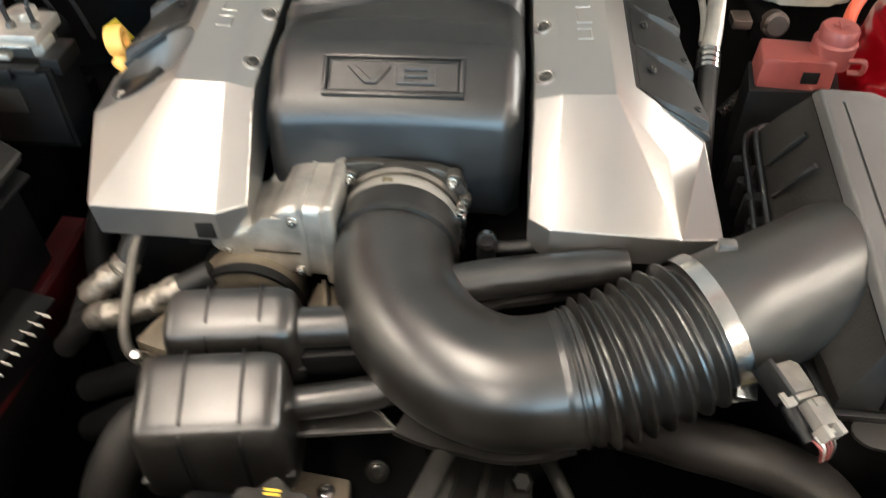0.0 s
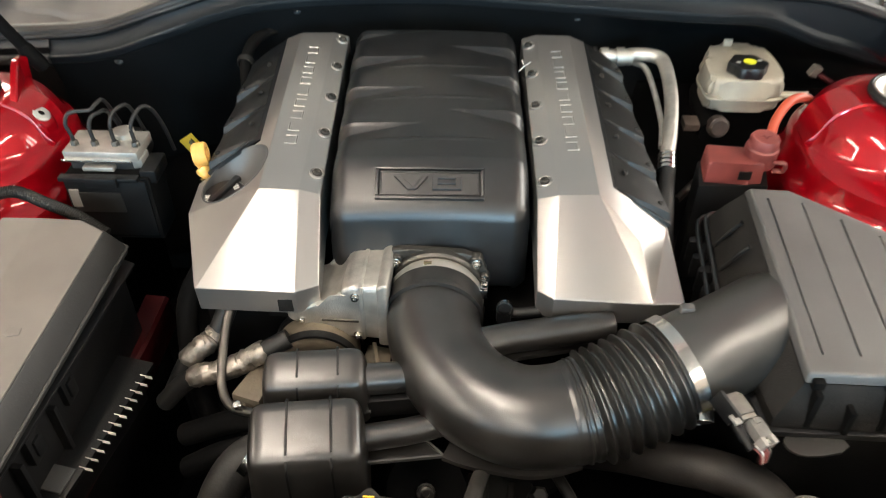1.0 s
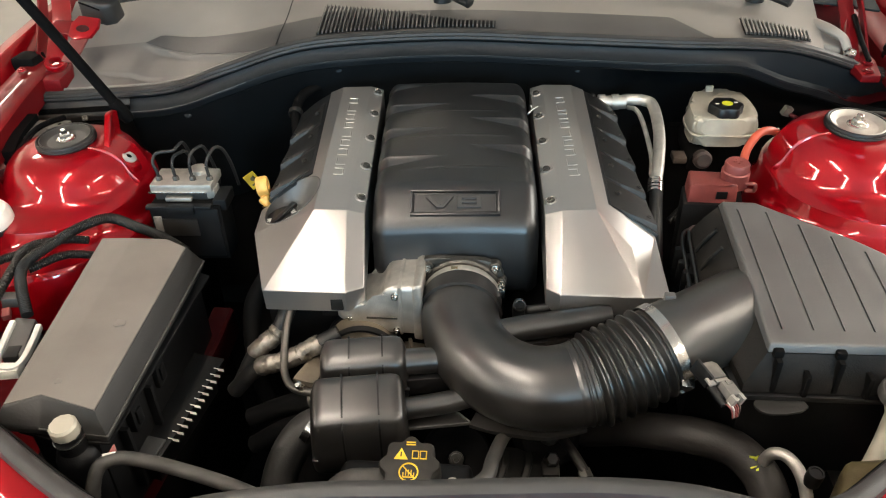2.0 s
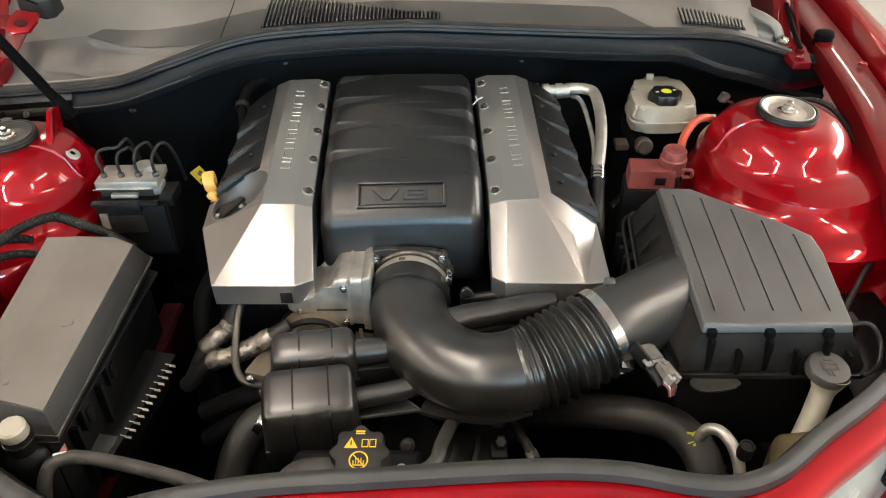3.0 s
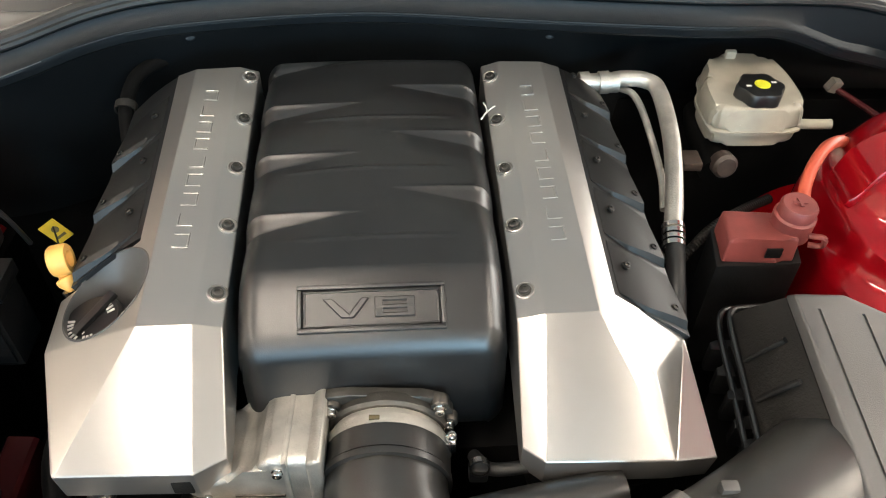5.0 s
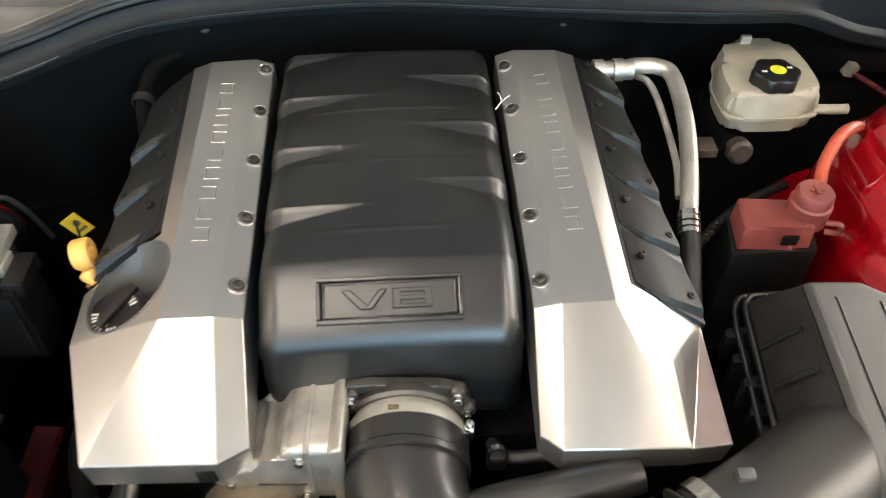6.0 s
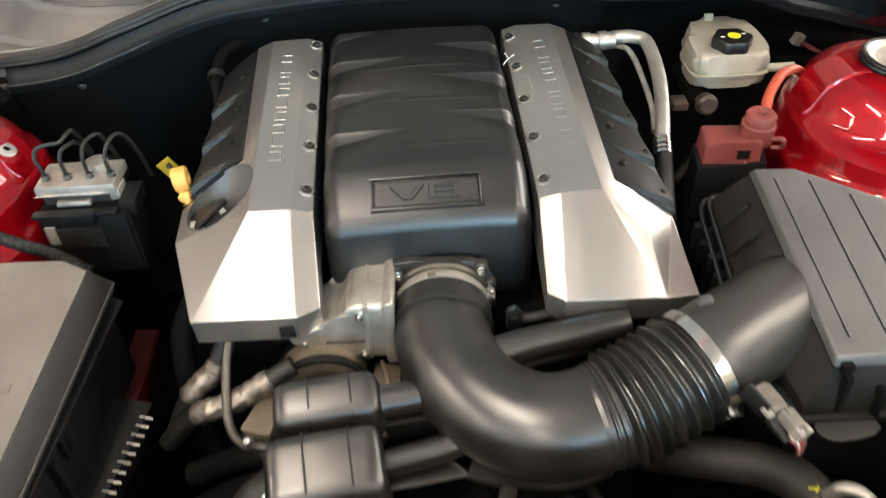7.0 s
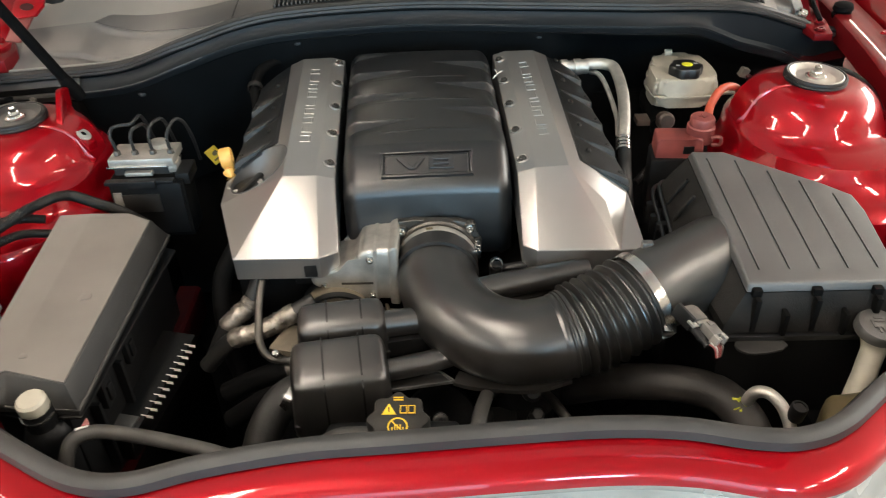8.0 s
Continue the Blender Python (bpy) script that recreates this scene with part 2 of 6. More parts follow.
# ---- the room ----
def room():
    x0, x1, y0, y1, h = -4.6, 4.6, -4.6, 7.0, 3.0
    solo("floor", box(-30, 30, -40, 30, -0.2, 0), FLOOR, "grey painted concrete garage floor", "floor", kind="structure")
    solo("ceiling", box(x0, x1, y0, y1, h, h + 0.15), CEIL, "white board ceiling", "ceiling", kind="structure")
    solo("wall_back", box(x0, x1, y1, y1 + 0.2, 0, h), WALLM, "cream painted garage wall", "wall", kind="structure")
    solo("wall_left", box(x0 - 0.2, x0, y0, y1, 0, h), WALLM, "cream painted garage wall", "wall", kind="structure")
    right = join(box(x1, x1 + 0.2, y0, -0.6, 0, h), box(x1, x1 + 0.2, 4.7, y1, 0, h), box(x1, x1 + 0.2, -0.6, 4.7, 0, 1.7), box(x1, x1 + 0.2, -0.6, 4.7, 2.9, h))
    solo("wall_right", right, WALLM, "cream painted garage wall with a wide high window opening", "wall", kind="structure")
    front = join(box(x0, -3.8, y0 - 0.2, y0, 0, h), box(0.8, 1.05, y0 - 0.2, y0, 0, h), box(1.65, x1, y0 - 0.2, y0, 0, h), box(1.05, 1.65, y0 - 0.2, y0, 0, 1.3), box(1.05, 1.65, y0 - 0.2, y0, 2.45, h), box(-3.8, 0.8, y0 - 0.2, y0, 2.35, h))
    solo("wall_front", front, WALLM, "cream painted wall with an open doorway and a slim window", "wall", kind="structure")
    first = None
    for x in (-3.1, -0.55, 2.1):
        for y in (-3.2, -1.05, 3.2):
            m = pose(x, y, h - 0.06)
            if first is None:
                first = thing("strip_light", m, "white fluorescent strip light fixed to the ceiling", "ceiling light", "ceiling strip lights")
                part("housing", box(x - 0.09, x + 0.09, y - 0.75, y + 0.75, h - 0.05, h - 0.001, 0.006), WHITE, first)
                for s in (-0.045, 0.045):
                    part("tube", lathe([(0.018, -0.70), (0.018, 0.70)], (x + s, y, h - 0.07), (0, 1, 0), 12), LAMPW, first, "glowing fluorescent tube")
            else:
                copy_thing(first, m)


room()
def daylight(name, width, height, energy, color, eye, target):
    """Sky light through a window's opening."""
    lamp = bpy.data.lights.new(name, "AREA")
    lamp.shape, lamp.size, lamp.size_y, lamp.energy, lamp.color = "RECTANGLE", width, height, energy, color
    new(name, lamp).matrix_world = look(eye, target)


daylight("window_daylight", 0.58, 1.1, 82, (0.40, 0.75, 1.0), (1.35, -4.68, 1.87), (1.0, 0, 1.3))
daylight("doorway_daylight", 4.5, 2.3, 150, (0.50, 0.78, 1.0), (-1.5, -4.68, 1.17), (-1.5, 0, 1.17))
daylight("side_window_daylight", 5.2, 1.15, 290, (1.0, 0.95, 0.86), (4.68, 2.05, 2.3), (0, 2.05, 2.2))

# ---- the car's body ----
def strut_tower(cx, cy, top, side):
    t = thing("strut_tower", pose(cx, cy, 0.6), "glossy red painted front strut tower", "strut tower", "strut towers")
    prof = [(0.04, 0.003, 0), (0.055, 0.003, 0), (0.070, 0.006, 0), (0.083, 0.012, 0), (0.094, 0.0215, 0), (0.102, 0.034, 0), (0.108, 0.048, 0), (0.112, 0.0565, 0.003), (0.115, 0.060, 0.012), (0.119, 0.063, 0.026),
            (0.122, 0.068, 0.033), (0.124, 0.083, 0.037), (0.127, 0.096, 0.043), (0.130, 0.102, 0.055), (0.133, 0.107, 0.067), (0.135, 0.117, 0.072), (0.137, 0.20, 0.074)]
    lead = math.atan2(-0.85, side * 0.55)
    rows = []
    for r, down, flare in prof:
        rows.append([(cx + (r + flare * max(0.0, math.cos(q - lead) + 0.35)) * math.cos(q), cy + 1.05 * (r + flare * max(0.0, math.cos(q - lead) + 0.35)) * math.sin(q), top - down) for q in (2 * math.pi * i / 64 for i in range(64))])
    part("tower", rings(rows), RED, t)
    # Red below the dome turned near-black in place of its shade.
    part("lower_tower", lathe([(0.128, 0.45), (0.128, top - 0.205), (0.10, top - 0.203)], (cx, cy, 0), (0, 0, 1), 32), BAY, t, "lower tower in near-black for its shade")
    ridge = sweep([(cx - side * 0.045, cy + 0.004, top - 0.004), (cx - side * 0.068, cy + 0.002, top - 0.0053), (cx - side * 0.0925, cy, top - 0.0195), (cx - side * 0.1075, cy - 0.002, top - 0.046), (cx - side * 0.114, cy - 0.002, top - 0.060)],
                  [(-0.027, -0.010), (-0.026, 0.0012), (-0.0245, 0.0030), (0.0245, 0.0030), (0.026, 0.0012), (0.027, -0.010)])
    part("reinforcement", ridge, RED, t)
    for k in (0.0, 0.022):
        part("hole", lathe([(0.0042, 0), (0.0042, 0.0012)], (cx - side * (0.083 + k * 0.52), cy + 0.004 - 0.25 * k, top - 0.0114 - k * 0.50), (-side * 0.72, -0.05, 0.69), 16), BAY, t, "dark punched hole")
    m = thing("strut_mount", pose(cx, cy, top), "black rubber strut mount with steel nut", "strut mount", "strut mounts")
    ax = (side * 0.03, -0.05, 1)
    part("rubber_ring", lathe([(0.028, 0.001), (0.040, 0.001), (0.0455, 0.0), (0.0465, 0.003), (0.0450, 0.0055), (0.0465, 0.0075), (0.0455, 0.0105), (0.0430, 0.0112), (0.0405, 0.009), (0.036, 0.005), (0.02, 0.003)], (cx, cy, top - 0.002), ax, 44), RUBBER, m)
    part("plate", lathe([(0.040, 0.004), (0.0408, 0.0090), (0.0390, 0.0098), (0.036, 0.0075), (0.028, 0.0035), (0.020, 0.0035), (0.012, 0.0045)], (cx, cy, top - 0.001), ax, 44),
         ALU if side > 0 else SEAL, m, "bare metal dished plate" if side > 0 else "dusty rubber dish")
    part("washer", lathe([(0.015, 0.004), (0.015, 0.006), (0.013, 0.007), (0.010, 0.007)], (cx, cy, top - 0.001), ax, 28), STEEL, m)
    part("nut", lathe([(0.010, 0.006), (0.010, 0.012), (0.008, 0.014), (0.0055, 0.014), (0.0055, 0.020), (0.004, 0.021)], (cx, cy, top - 0.001), ax, 6), STEEL, m, "bright steel nut")
    if side < 0:
        part("brace_tab", prism([(-0.574, -0.054), (-0.558, -0.046), (-0.522, -0.084), (-0.509, -0.100), (-0.512, -0.122), (-0.528, -0.120), (-0.553, -0.119)], lambda x, y: 0.880 - 0.75 * (x + 0.552), lambda x, y: 0.917 - 0.75 * (x + 0.552), 0.004, 2), RED, t, "folded tab with a bolt hole")
        seat = pose(-0.5225, -0.106, 0.8990, 0, 36.9, 0)
        # Pale ring paints the lamp glint on the red tab.
        part("glint_ring", lathe([(0.0045, -0.004), (0.0115, -0.004), (0.0125, 0.0), (0.0110, 0.001), (0.0045, 0.001), (0.0045, -0.004)], (0, 0, 0), (0, 0, 1), 20, False), PALE, t, "pale ring round the hole, painted for the glint", xf=seat)
        part("hole", lathe([(0.0045, -0.003), (0.0045, 0.0002)], (0, 0, 0), (0, 0, 1), 16), BAY, t, xf=seat)
    return t


strut_tower(0.606, -0.075, 0.952, 1)
strut_tower(-0.622, -0.10, 0.922, -1)


def apron(side):
    """Inner fender sheet round the tower, with its folds, and the rail of the fender."""
    t = thing("inner_fender", pose(side * 0.65, -0.2, 0.6), "glossy red painted inner fender apron", "inner fender", "inner fenders", "structure")
    lift = 0.0 if side > 0 else -0.03

    def skin(a, b):
        x = (0.50 if side > 0 else 0.545) + (0.27 if side > 0 else 0.225) * a
        y = 0.15 - 0.75 * b
        z = 0.775 + lift - 0.13 * (1 - a) ** 2 - 0.06 * b + 0.012 * math.sin(9 * a + 5 * b) * (1 - b) + 0.22 * max(0, a - 0.72)
        return (side * x, y, z)
    # The left sheet takes the red with shade in its colour.
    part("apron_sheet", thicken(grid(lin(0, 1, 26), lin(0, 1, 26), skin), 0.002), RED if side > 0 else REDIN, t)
    # Near-black wall stands in for the shade under the apron.
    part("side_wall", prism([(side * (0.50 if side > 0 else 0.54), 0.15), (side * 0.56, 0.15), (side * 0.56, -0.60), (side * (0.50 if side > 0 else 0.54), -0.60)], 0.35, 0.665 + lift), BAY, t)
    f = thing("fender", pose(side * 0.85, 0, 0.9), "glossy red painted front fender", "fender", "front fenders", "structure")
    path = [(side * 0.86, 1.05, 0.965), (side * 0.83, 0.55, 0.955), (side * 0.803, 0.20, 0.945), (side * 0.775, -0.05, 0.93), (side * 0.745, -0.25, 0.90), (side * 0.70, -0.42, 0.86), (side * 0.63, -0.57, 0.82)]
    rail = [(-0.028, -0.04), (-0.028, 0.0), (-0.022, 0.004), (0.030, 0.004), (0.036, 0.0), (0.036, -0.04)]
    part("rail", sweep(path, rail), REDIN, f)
    outer = []
    for p, s in zip(smooth_path(path, 6), lin(0, 1, 37)):
        q = Vector(p)
        o = side
        outer.append([q + Vector(v) for v in ((o * 0.030, 0, -0.035), (o * 0.036, 0, -0.034), (o * 0.050, 0, 0.022), (o * 0.058, 0, 0.029), (o * 0.078, 0, 0.029), (o * 0.105, -0.01, 0.010), (o * 0.125, -0.01, -0.10), (o * 0.13, -0.02, -0.35), (o * 0.12, -0.02, -0.5))])
    part("wing", thicken(rings(outer, False, False), 0.002), RED, f)
    for y in (0.12, -0.10):
        part("bolt", bolt(0.007, (side * (0.793 + 0.12 * y), y, 0.944 + 0.06 * y)), RED, f)


apron(1)
apron(-1)
g = thing("tower_bracket", pose(-0.72, -0.01, 0.88), "pale bracket between strut tower and fender", "bracket")
part("arm", prism([(-0.742, -0.056), (-0.722, -0.050), (-0.706, 0.026), (-0.740, 0.020)], 0.888, 0.900, 0.002), ALU, g)
part("tab", prism([(-0.712, -0.012), (-0.684, -0.008), (-0.680, 0.020), (-0.704, 0.022)], 0.894, 0.900, 0.001), PANEL, g, "grey punched tab")
part("hole", lathe([(0.003, 0), (0.003, 0.0008)], (-0.694, 0.005, 0.900), (0, 0, 1), 12), BAY, g)
part("strap", tube([(-0.690, 0.020, 0.906), (-0.708, -0.010, 0.908), (-0.716, -0.045, 0.906), (-0.722, -0.10, 0.890)], 0.005, 10, 6), BAY, g, "black rubber strap")
# Black strip added where the gap beside the tower is only shade.
part("gap_strip", sweep([(-0.752, 0.02, 0.912), (-0.742, -0.05, 0.909), (-0.732, -0.10, 0.900)], [(-0.012, -0.03), (-0.012, 0.0), (0.012, 0.0), (0.012, -0.03)]), BAY, g, "black strip in place of the shaded gap")

# firewall, liner and cowl
COWL_LINE = [(-0.78, 0.10, 0.905), (-0.68, 0.105, 0.91), (-0.53, 0.11, 0.922), (-0.415, 0.10, 0.963), (-0.322, 0.136, 0.985), (-0.222, 0.157, 0.996), (-0.02, 0.178, 1.0),
             (0.183, 0.161, 1.0), (0.384, 0.155, 0.995), (0.50, 0.165, 0.99), (0.60, 0.183, 0.975), (0.725, 0.215, 0.93), (0.80, 0.22, 0.91)]


def cowl():
    line = smooth_path(COWL_LINE, 8)
    n = len(line)
    rows = []
    for i, p in enumerate(line):
        k = max(0.0, min(1.0, (p.x - 0.47) / 0.13))
        k = k * k * (3 - 2 * k)
        e, d = -0.020 + 0.006 * k, -0.027 - 0.030 * k
        w = max(0.0, min(1.0, (p.x - 0.24) / 0.12))
        rows.append([p + Vector(v) for v in ((0, 0.012, -0.003), (0, 0.002, -0.005), (0, -0.006, -0.008), (0, -0.0065, -0.013), (0, e + 0.008, d + 0.006), (0, e + 0.003, d + 0.002), (0, e, d), (0, e - 0.001, d - 0.004), (0, e + 0.003, d - 0.014), (0, e + 0.012 + 0.05 * w, d - 0.04), (0, e + 0.02 + 0.085 * w, d - 0.08), (0, 0.022 + 0.08 * w, -0.17), (0, 0.05 + 0.055 * w, -0.27), (0, 0.05 + 0.055 * w, -0.5))])
    # Near-black stands for the shadowed opening below the liner.
    solo("firewall", thicken(rings([[v + Vector((0, 0.012, 0)) for v in r[12:]] for r in rows], False, False), 0.003), BAY, "near-black firewall, shade below the liner in its colour", "firewall", kind="structure")
    solo("firewall_liner", thicken(rings([r[:9] for r in rows], False, False), 0.003), COWL, "dark plastic firewall liner below the cowl", "firewall", kind="structure")
    # Lower liner repeats the upper sheet with shade in its colour.
    solo("lower_liner", thicken(rings([[v + Vector((0, 0.002, 0)) for v in r[8:13]] for r in rows], False, False), 0.003), SKIRT, "lower firewall liner, darkened for its shade", "firewall", kind="structure")
    corner = [r for r in rows if r[0].x < -0.600]
    g = thing("corner_bracket", pose(-0.69, 0.09, 0.88), "dusty grey sheet metal shelf in the cowl corner", "bracket", kind="structure")
    part("upper_flange", thicken(rings([[v + Vector((0, -0.002, 0.003)) for v in r[2:5]] for r in corner], False, False), 0.002), SEAL, g)
    part("lower_flange", thicken(rings([[v + Vector((0, -0.004, 0.001)) for v in r[5:9]] for r in corner], False, False), 0.002), SEAL, g)
    # Dark strip and sheet laid on the liner where only shade lies.
    part("slot", thicken(rings([[r[4] + Vector((0, -0.003, 0.006)), r[4] + Vector((0, -0.004, -0.004))] for r in corner], False, False), 0.001), BAY, g, "dark strip in place of a shaded slot")
    part("gap_shade", thicken(rings([[r[8] + Vector((0, -0.002, -0.003)), r[9] + Vector((0, -0.004, 0)), r[10] + Vector((0, -0.004, 0)), r[11] + Vector((0, -0.004, 0))] for r in corner], False, False), 0.002), BAY, g, "black sheet in place of the shaded gap")
    part("bolt", bolt(0.005, corner[len(corner) // 2][6] + Vector((0.02, -0.006, -0.004)), (0, -0.7, 0.7)), BRONZE, g)
    solo("cowl_seal", sweep(COWL_LINE, [(-0.009, -0.004), (-0.009, 0.003), (-0.0065, 0.0045), (-0.006, 0.0095), (-0.003, 0.0115), (0.000, 0.0095), (0.002, 0.007), (0.0045, 0.010), (0.008, 0.008), (0.0085, 0.004), (0.012, 0.003), (0.0125, -0.001), (0.008, -0.005)], 8),
         SEAL, "long black rubber cowl weatherstrip", "weatherstrip", kind="structure")
    bead = []
    for p in line[::3]:
        k = max(0.0, min(1.0, (p.x - 0.47) / 0.13))
        k = k * k * (3 - 2 * k)
        bead.append(p + Vector((0, -0.0205 + 0.006 * k, -0.0280 - 0.030 * k)))
    # The left run is GREY to paint the ridge's highlight.
    for run, tone, look_of in (([p for p in bead if p.x < -0.36], GREY, "end of the firewall liner ridge, paled for its highlight"), ([p for p in bead if p.x > -0.375], COWL, "rounded ridge along the firewall liner")):
        solo("liner_bead", tube(run, (lambda s: 0.0016 - 0.0010 * s) if tone is GREY else 0.0020, 8, 3), tone, look_of, "firewall", kind="structure")
    for x, y, z in ((-0.222, 0.146, 0.950), (0.208, 0.150, 0.952), (-0.50, 0.096, 0.880)):
        solo("push_clip", lathe([(0.008, 0), (0.008, 0.002), (0.005, 0.004), (0.002, 0.004)], (x, y, z), (0, -0.8, 0.6), 16), COWL, "small black plastic push clip in the liner", "clip", "liner clips")
    c = thing("cowl_panel", pose(0, 0.3, 0.98), "grey plastic windshield cowl panel with air grilles", "cowl panel", kind="structure")

    def smooth(k):
        k = max(0.0, min(1.0, k))
        return k * k * (3 - 2 * k)

    def crease(s, at):
        return smooth((at - s) / 0.04 + 0.5), math.exp(-((s - at) / 0.013) ** 2)

    def back(x):
        return 0.43 - 0.10 * (x / 0.8) ** 2

    def skin(p, s, lift=0.0):
        zb = 1.040 - 0.035 * (p.x / 0.8) ** 2
        left = smooth((-0.25 - p.x) * 6)
        dip = -0.008 * math.exp(-((s - 0.40) / 0.16) ** 2) * left
        # two moulded folds in the left corner
        run = smooth((p.x + 0.625) / 0.04) * (1 - smooth((p.x + 0.44) / 0.06))
        below, groove = crease(s, 0.43 - 1.75 * (p.x + 0.61))
        dip -= run * min(1.0, s / 0.10) * (0.008 * below + 0.002 * groove)
        run = smooth((p.x + 0.70) / 0.06) * (1 - smooth((p.x + 0.50) / 0.05))
        below, groove = crease(s, 0.15 - 0.55 * (p.x + 0.65))
        dip -= run * (0.005 * below + 0.004 * groove)
        return Vector((p.x * (1 + 0.02 * s), p.y + 0.010 + (back(p.x) - p.y) * s, p.z + 0.003 + (zb - p.z) * s + dip + lift))

    def along(x):
        for q, r in zip(line, line[1:]):
            if q.x <= x <= r.x:
                return q.lerp(r, (x - q.x) / (r.x - q.x))
        return line[-1]
    part("panel", thicken(rings([[skin(along(x), s) for s in lin(0, 1, 110)] for x in lin(-0.779, 0.652, 190)], False, False), 0.003), PANEL, c)

    def lip_depth(x):
        return min(max(0.0, 0.465 + 1.6 * (x + 0.61)), 0.31 - 0.76 * (x + 0.32)) if x < -0.32 else 0.31 if x < 0.375 else max(0.0, 0.31 - (x - 0.375) * 4.5)

    def lip_root(x):
        return min(lip_depth(x), max(0.0, 0.46 - 1.75 * (x + 0.61)))
    lipped = lin(-0.612, 0.44, 120)
    # The hood's shade on the panel is laid on as a darker sheet.
    part("front_lip", thicken(rings([[skin(along(x), lip_root(x) + s * (lip_depth(x) - lip_root(x)), 0.0042 + 0.002 * math.sin(math.pi * s) * min(1.0, max(0.1, 2 + x * 3))) for s in lin(0, 1, 48)] for x in lipped], False, False), 0.0015), COWLD, c, "smooth front lip of the cowl, hood shade in its colour")
    corner = [along(x) for x in lin(-0.776, -0.344, 90)]
    # A half-dark sheet carries the same shade into the corner.
    part("corner_panel", thicken(rings([[skin(p, k * max(0.004, min(0.47, 0.47 - 1.75 * (p.x + 0.61))), 0.0030) for k in lin(0, 1, 60)] for p in corner], False, False), 0.001), CORNER, c, "corner of the cowl, hood shade in its colour")
    # Pale tube stands for the light caught along the cowl's front edge.
    edge = [q + Vector((0, 0.0135, 0.0105)) for q in line if q.x < -0.34][::2]
    part("front_edge", tube(edge, lambda s: 0.0024 - 0.0020 * s * s, 8, 2), PANEL, c, "front edge of the cowl, paled for its highlight")
    part("corner_cap", prism([(-0.042, -0.030), (0.026, -0.036), (0.046, -0.020), (0.046, 0.016), (0.020, 0.034), (-0.042, 0.030)], lambda x, y: -0.045, lambda x, y: 0.012 - 3.0 * max(0.0, x) ** 2 - 2.0 * y * y, 0.010, 3, 0.004), SEAL, c, "dark grey rounded corner cap", xf=pose(-0.680, 0.225, 1.050, 14, 6, -10) @ Matrix.Scale(0.82, 4))
    part("cap_slit", box(-0.030, 0.022, -0.0345, -0.0310, -0.004, -0.001, 0.0005, 1), BAY, c, "dark slit", xf=pose(-0.680, 0.225, 1.052, 14, 16, -10) @ Matrix.Scale(0.82, 4))
    part("end_piece", prism([(0.648, 0.235), (0.69, 0.235), (0.712, 0.262), (0.70, 0.31), (0.665, 0.40), (0.648, 0.41)], lambda x, y: 0.935, lambda x, y: 0.962 + 0.15 * (y - 0.19) - 0.25 * (x - 0.65), 0.008, 3, 0.004), PANEL, c, "rounded pale plastic end piece")
    part("end_cap", tube([(0.655, 0.30, 0.985), (0.672, 0.265, 0.985), (0.692, 0.248, 0.975), (0.700, 0.232, 0.958)], lambda s: 0.014 - 0.005 * s, 14, 6, 0.7), PANEL, c, "pale plastic drain duct")
    for xa, xb, cnt, s0, sa, sb in ((-0.262, 0.060, 44, 0.02, 0.42, 0.10), (0.497, 0.622, 17, 0.05, 0.26, 0.16)):
        # Dark sheet above the panel stands in for the grille's shaded recess.
        bed = thicken(grid(lin(xa, xb, 30), lin(0, 1, 8), lambda x, k: skin(along(x), s0 + (sa + (sb - sa) * min(1, 1.25 * (x - xa) / (xb - xa))) * k, 0.0078)), 0.001)
        g = part("grille_bed", bed, DARK, c, "dark sheet in place of the shaded grille recess")
        for i in range(cnt):
            x = xa + (xb - xa) * (i + 0.5) / cnt
            d = sa + (sb - sa) * min(1, 1.25 * (x - xa) / (xb - xa))
            edge = max(s0 + 0.006, min(s0 + d - 0.006, lip_depth(x)))
            # Near pieces take the darker tone where hood shade crosses the grille.
            for near, far, tone in ((s0 + 0.004, edge, COWLD), (edge, s0 + d - 0.004, PANEL)):
                rows = []
                for s in lin(near, far, 4):
                    q = skin(along(x), s, 0.0075)
                    rows.append([q + Vector(v) for v in ((-0.0013, 0, 0), (-0.0013, 0, 0.0042), (0.0013, 0, 0.0042), (0.0013, 0, 0))])
                part("slat", rings(rows), tone, g)
    part("seam", thicken(grid((-0.333, -0.3312), lin(0.02, 0.98, 12), lambda x, s: skin(along(x), s, 0.0068)), 0.0008), DARK, c)
    w = thing("windshield", pose(0, 0.6, 1.2), "dark raked windshield glass above the cowl", "windshield", kind="structure")
    rows = []
    for x in lin(-0.78, 0.78, 25):
        rows.append([Vector((x * (1 - 0.12 * s), back(x) - 0.01 + 0.75 * s, 1.035 - 0.035 * (x / 0.8) ** 2 + 0.36 * s)) for s in lin(0, 1, 6)])
    part("pane", thicken(rings(rows, False, False), 0.005), GLASS, w)
    for x0, y0, z0, x1, y1 in ((0.014, 0.250, 1.036, -0.45, 0.56), (0.603, 0.290, 1.026, 0.12, 0.57)):
        wp = thing("wiper", pose(x0, y0, z0), "black windshield wiper resting on the cowl", "wiper", "windshield wipers")
        near, far = Vector((x0, y0, z0)), Vector((x1, y1, 1.14))
        part("arm", tube([near, near.lerp(far, 0.04), near.lerp(far, 0.2), near.lerp(far, 0.5) + Vector((0, 0, 0.006)), far], lambda s: 0.0135 * min(1.0, 0.55 + s * 14) - 0.007 * s, 12, 6, 0.75), RUBBER, wp)
        part("pivot_cap", lathe([(0.017, 0), (0.017, 0.020), (0.013, 0.026), (0.004, 0.028)], near.lerp(far, 0.12) - Vector((0, 0, 0.020)), (0, 0, 1), 20), RUBBER, wp)
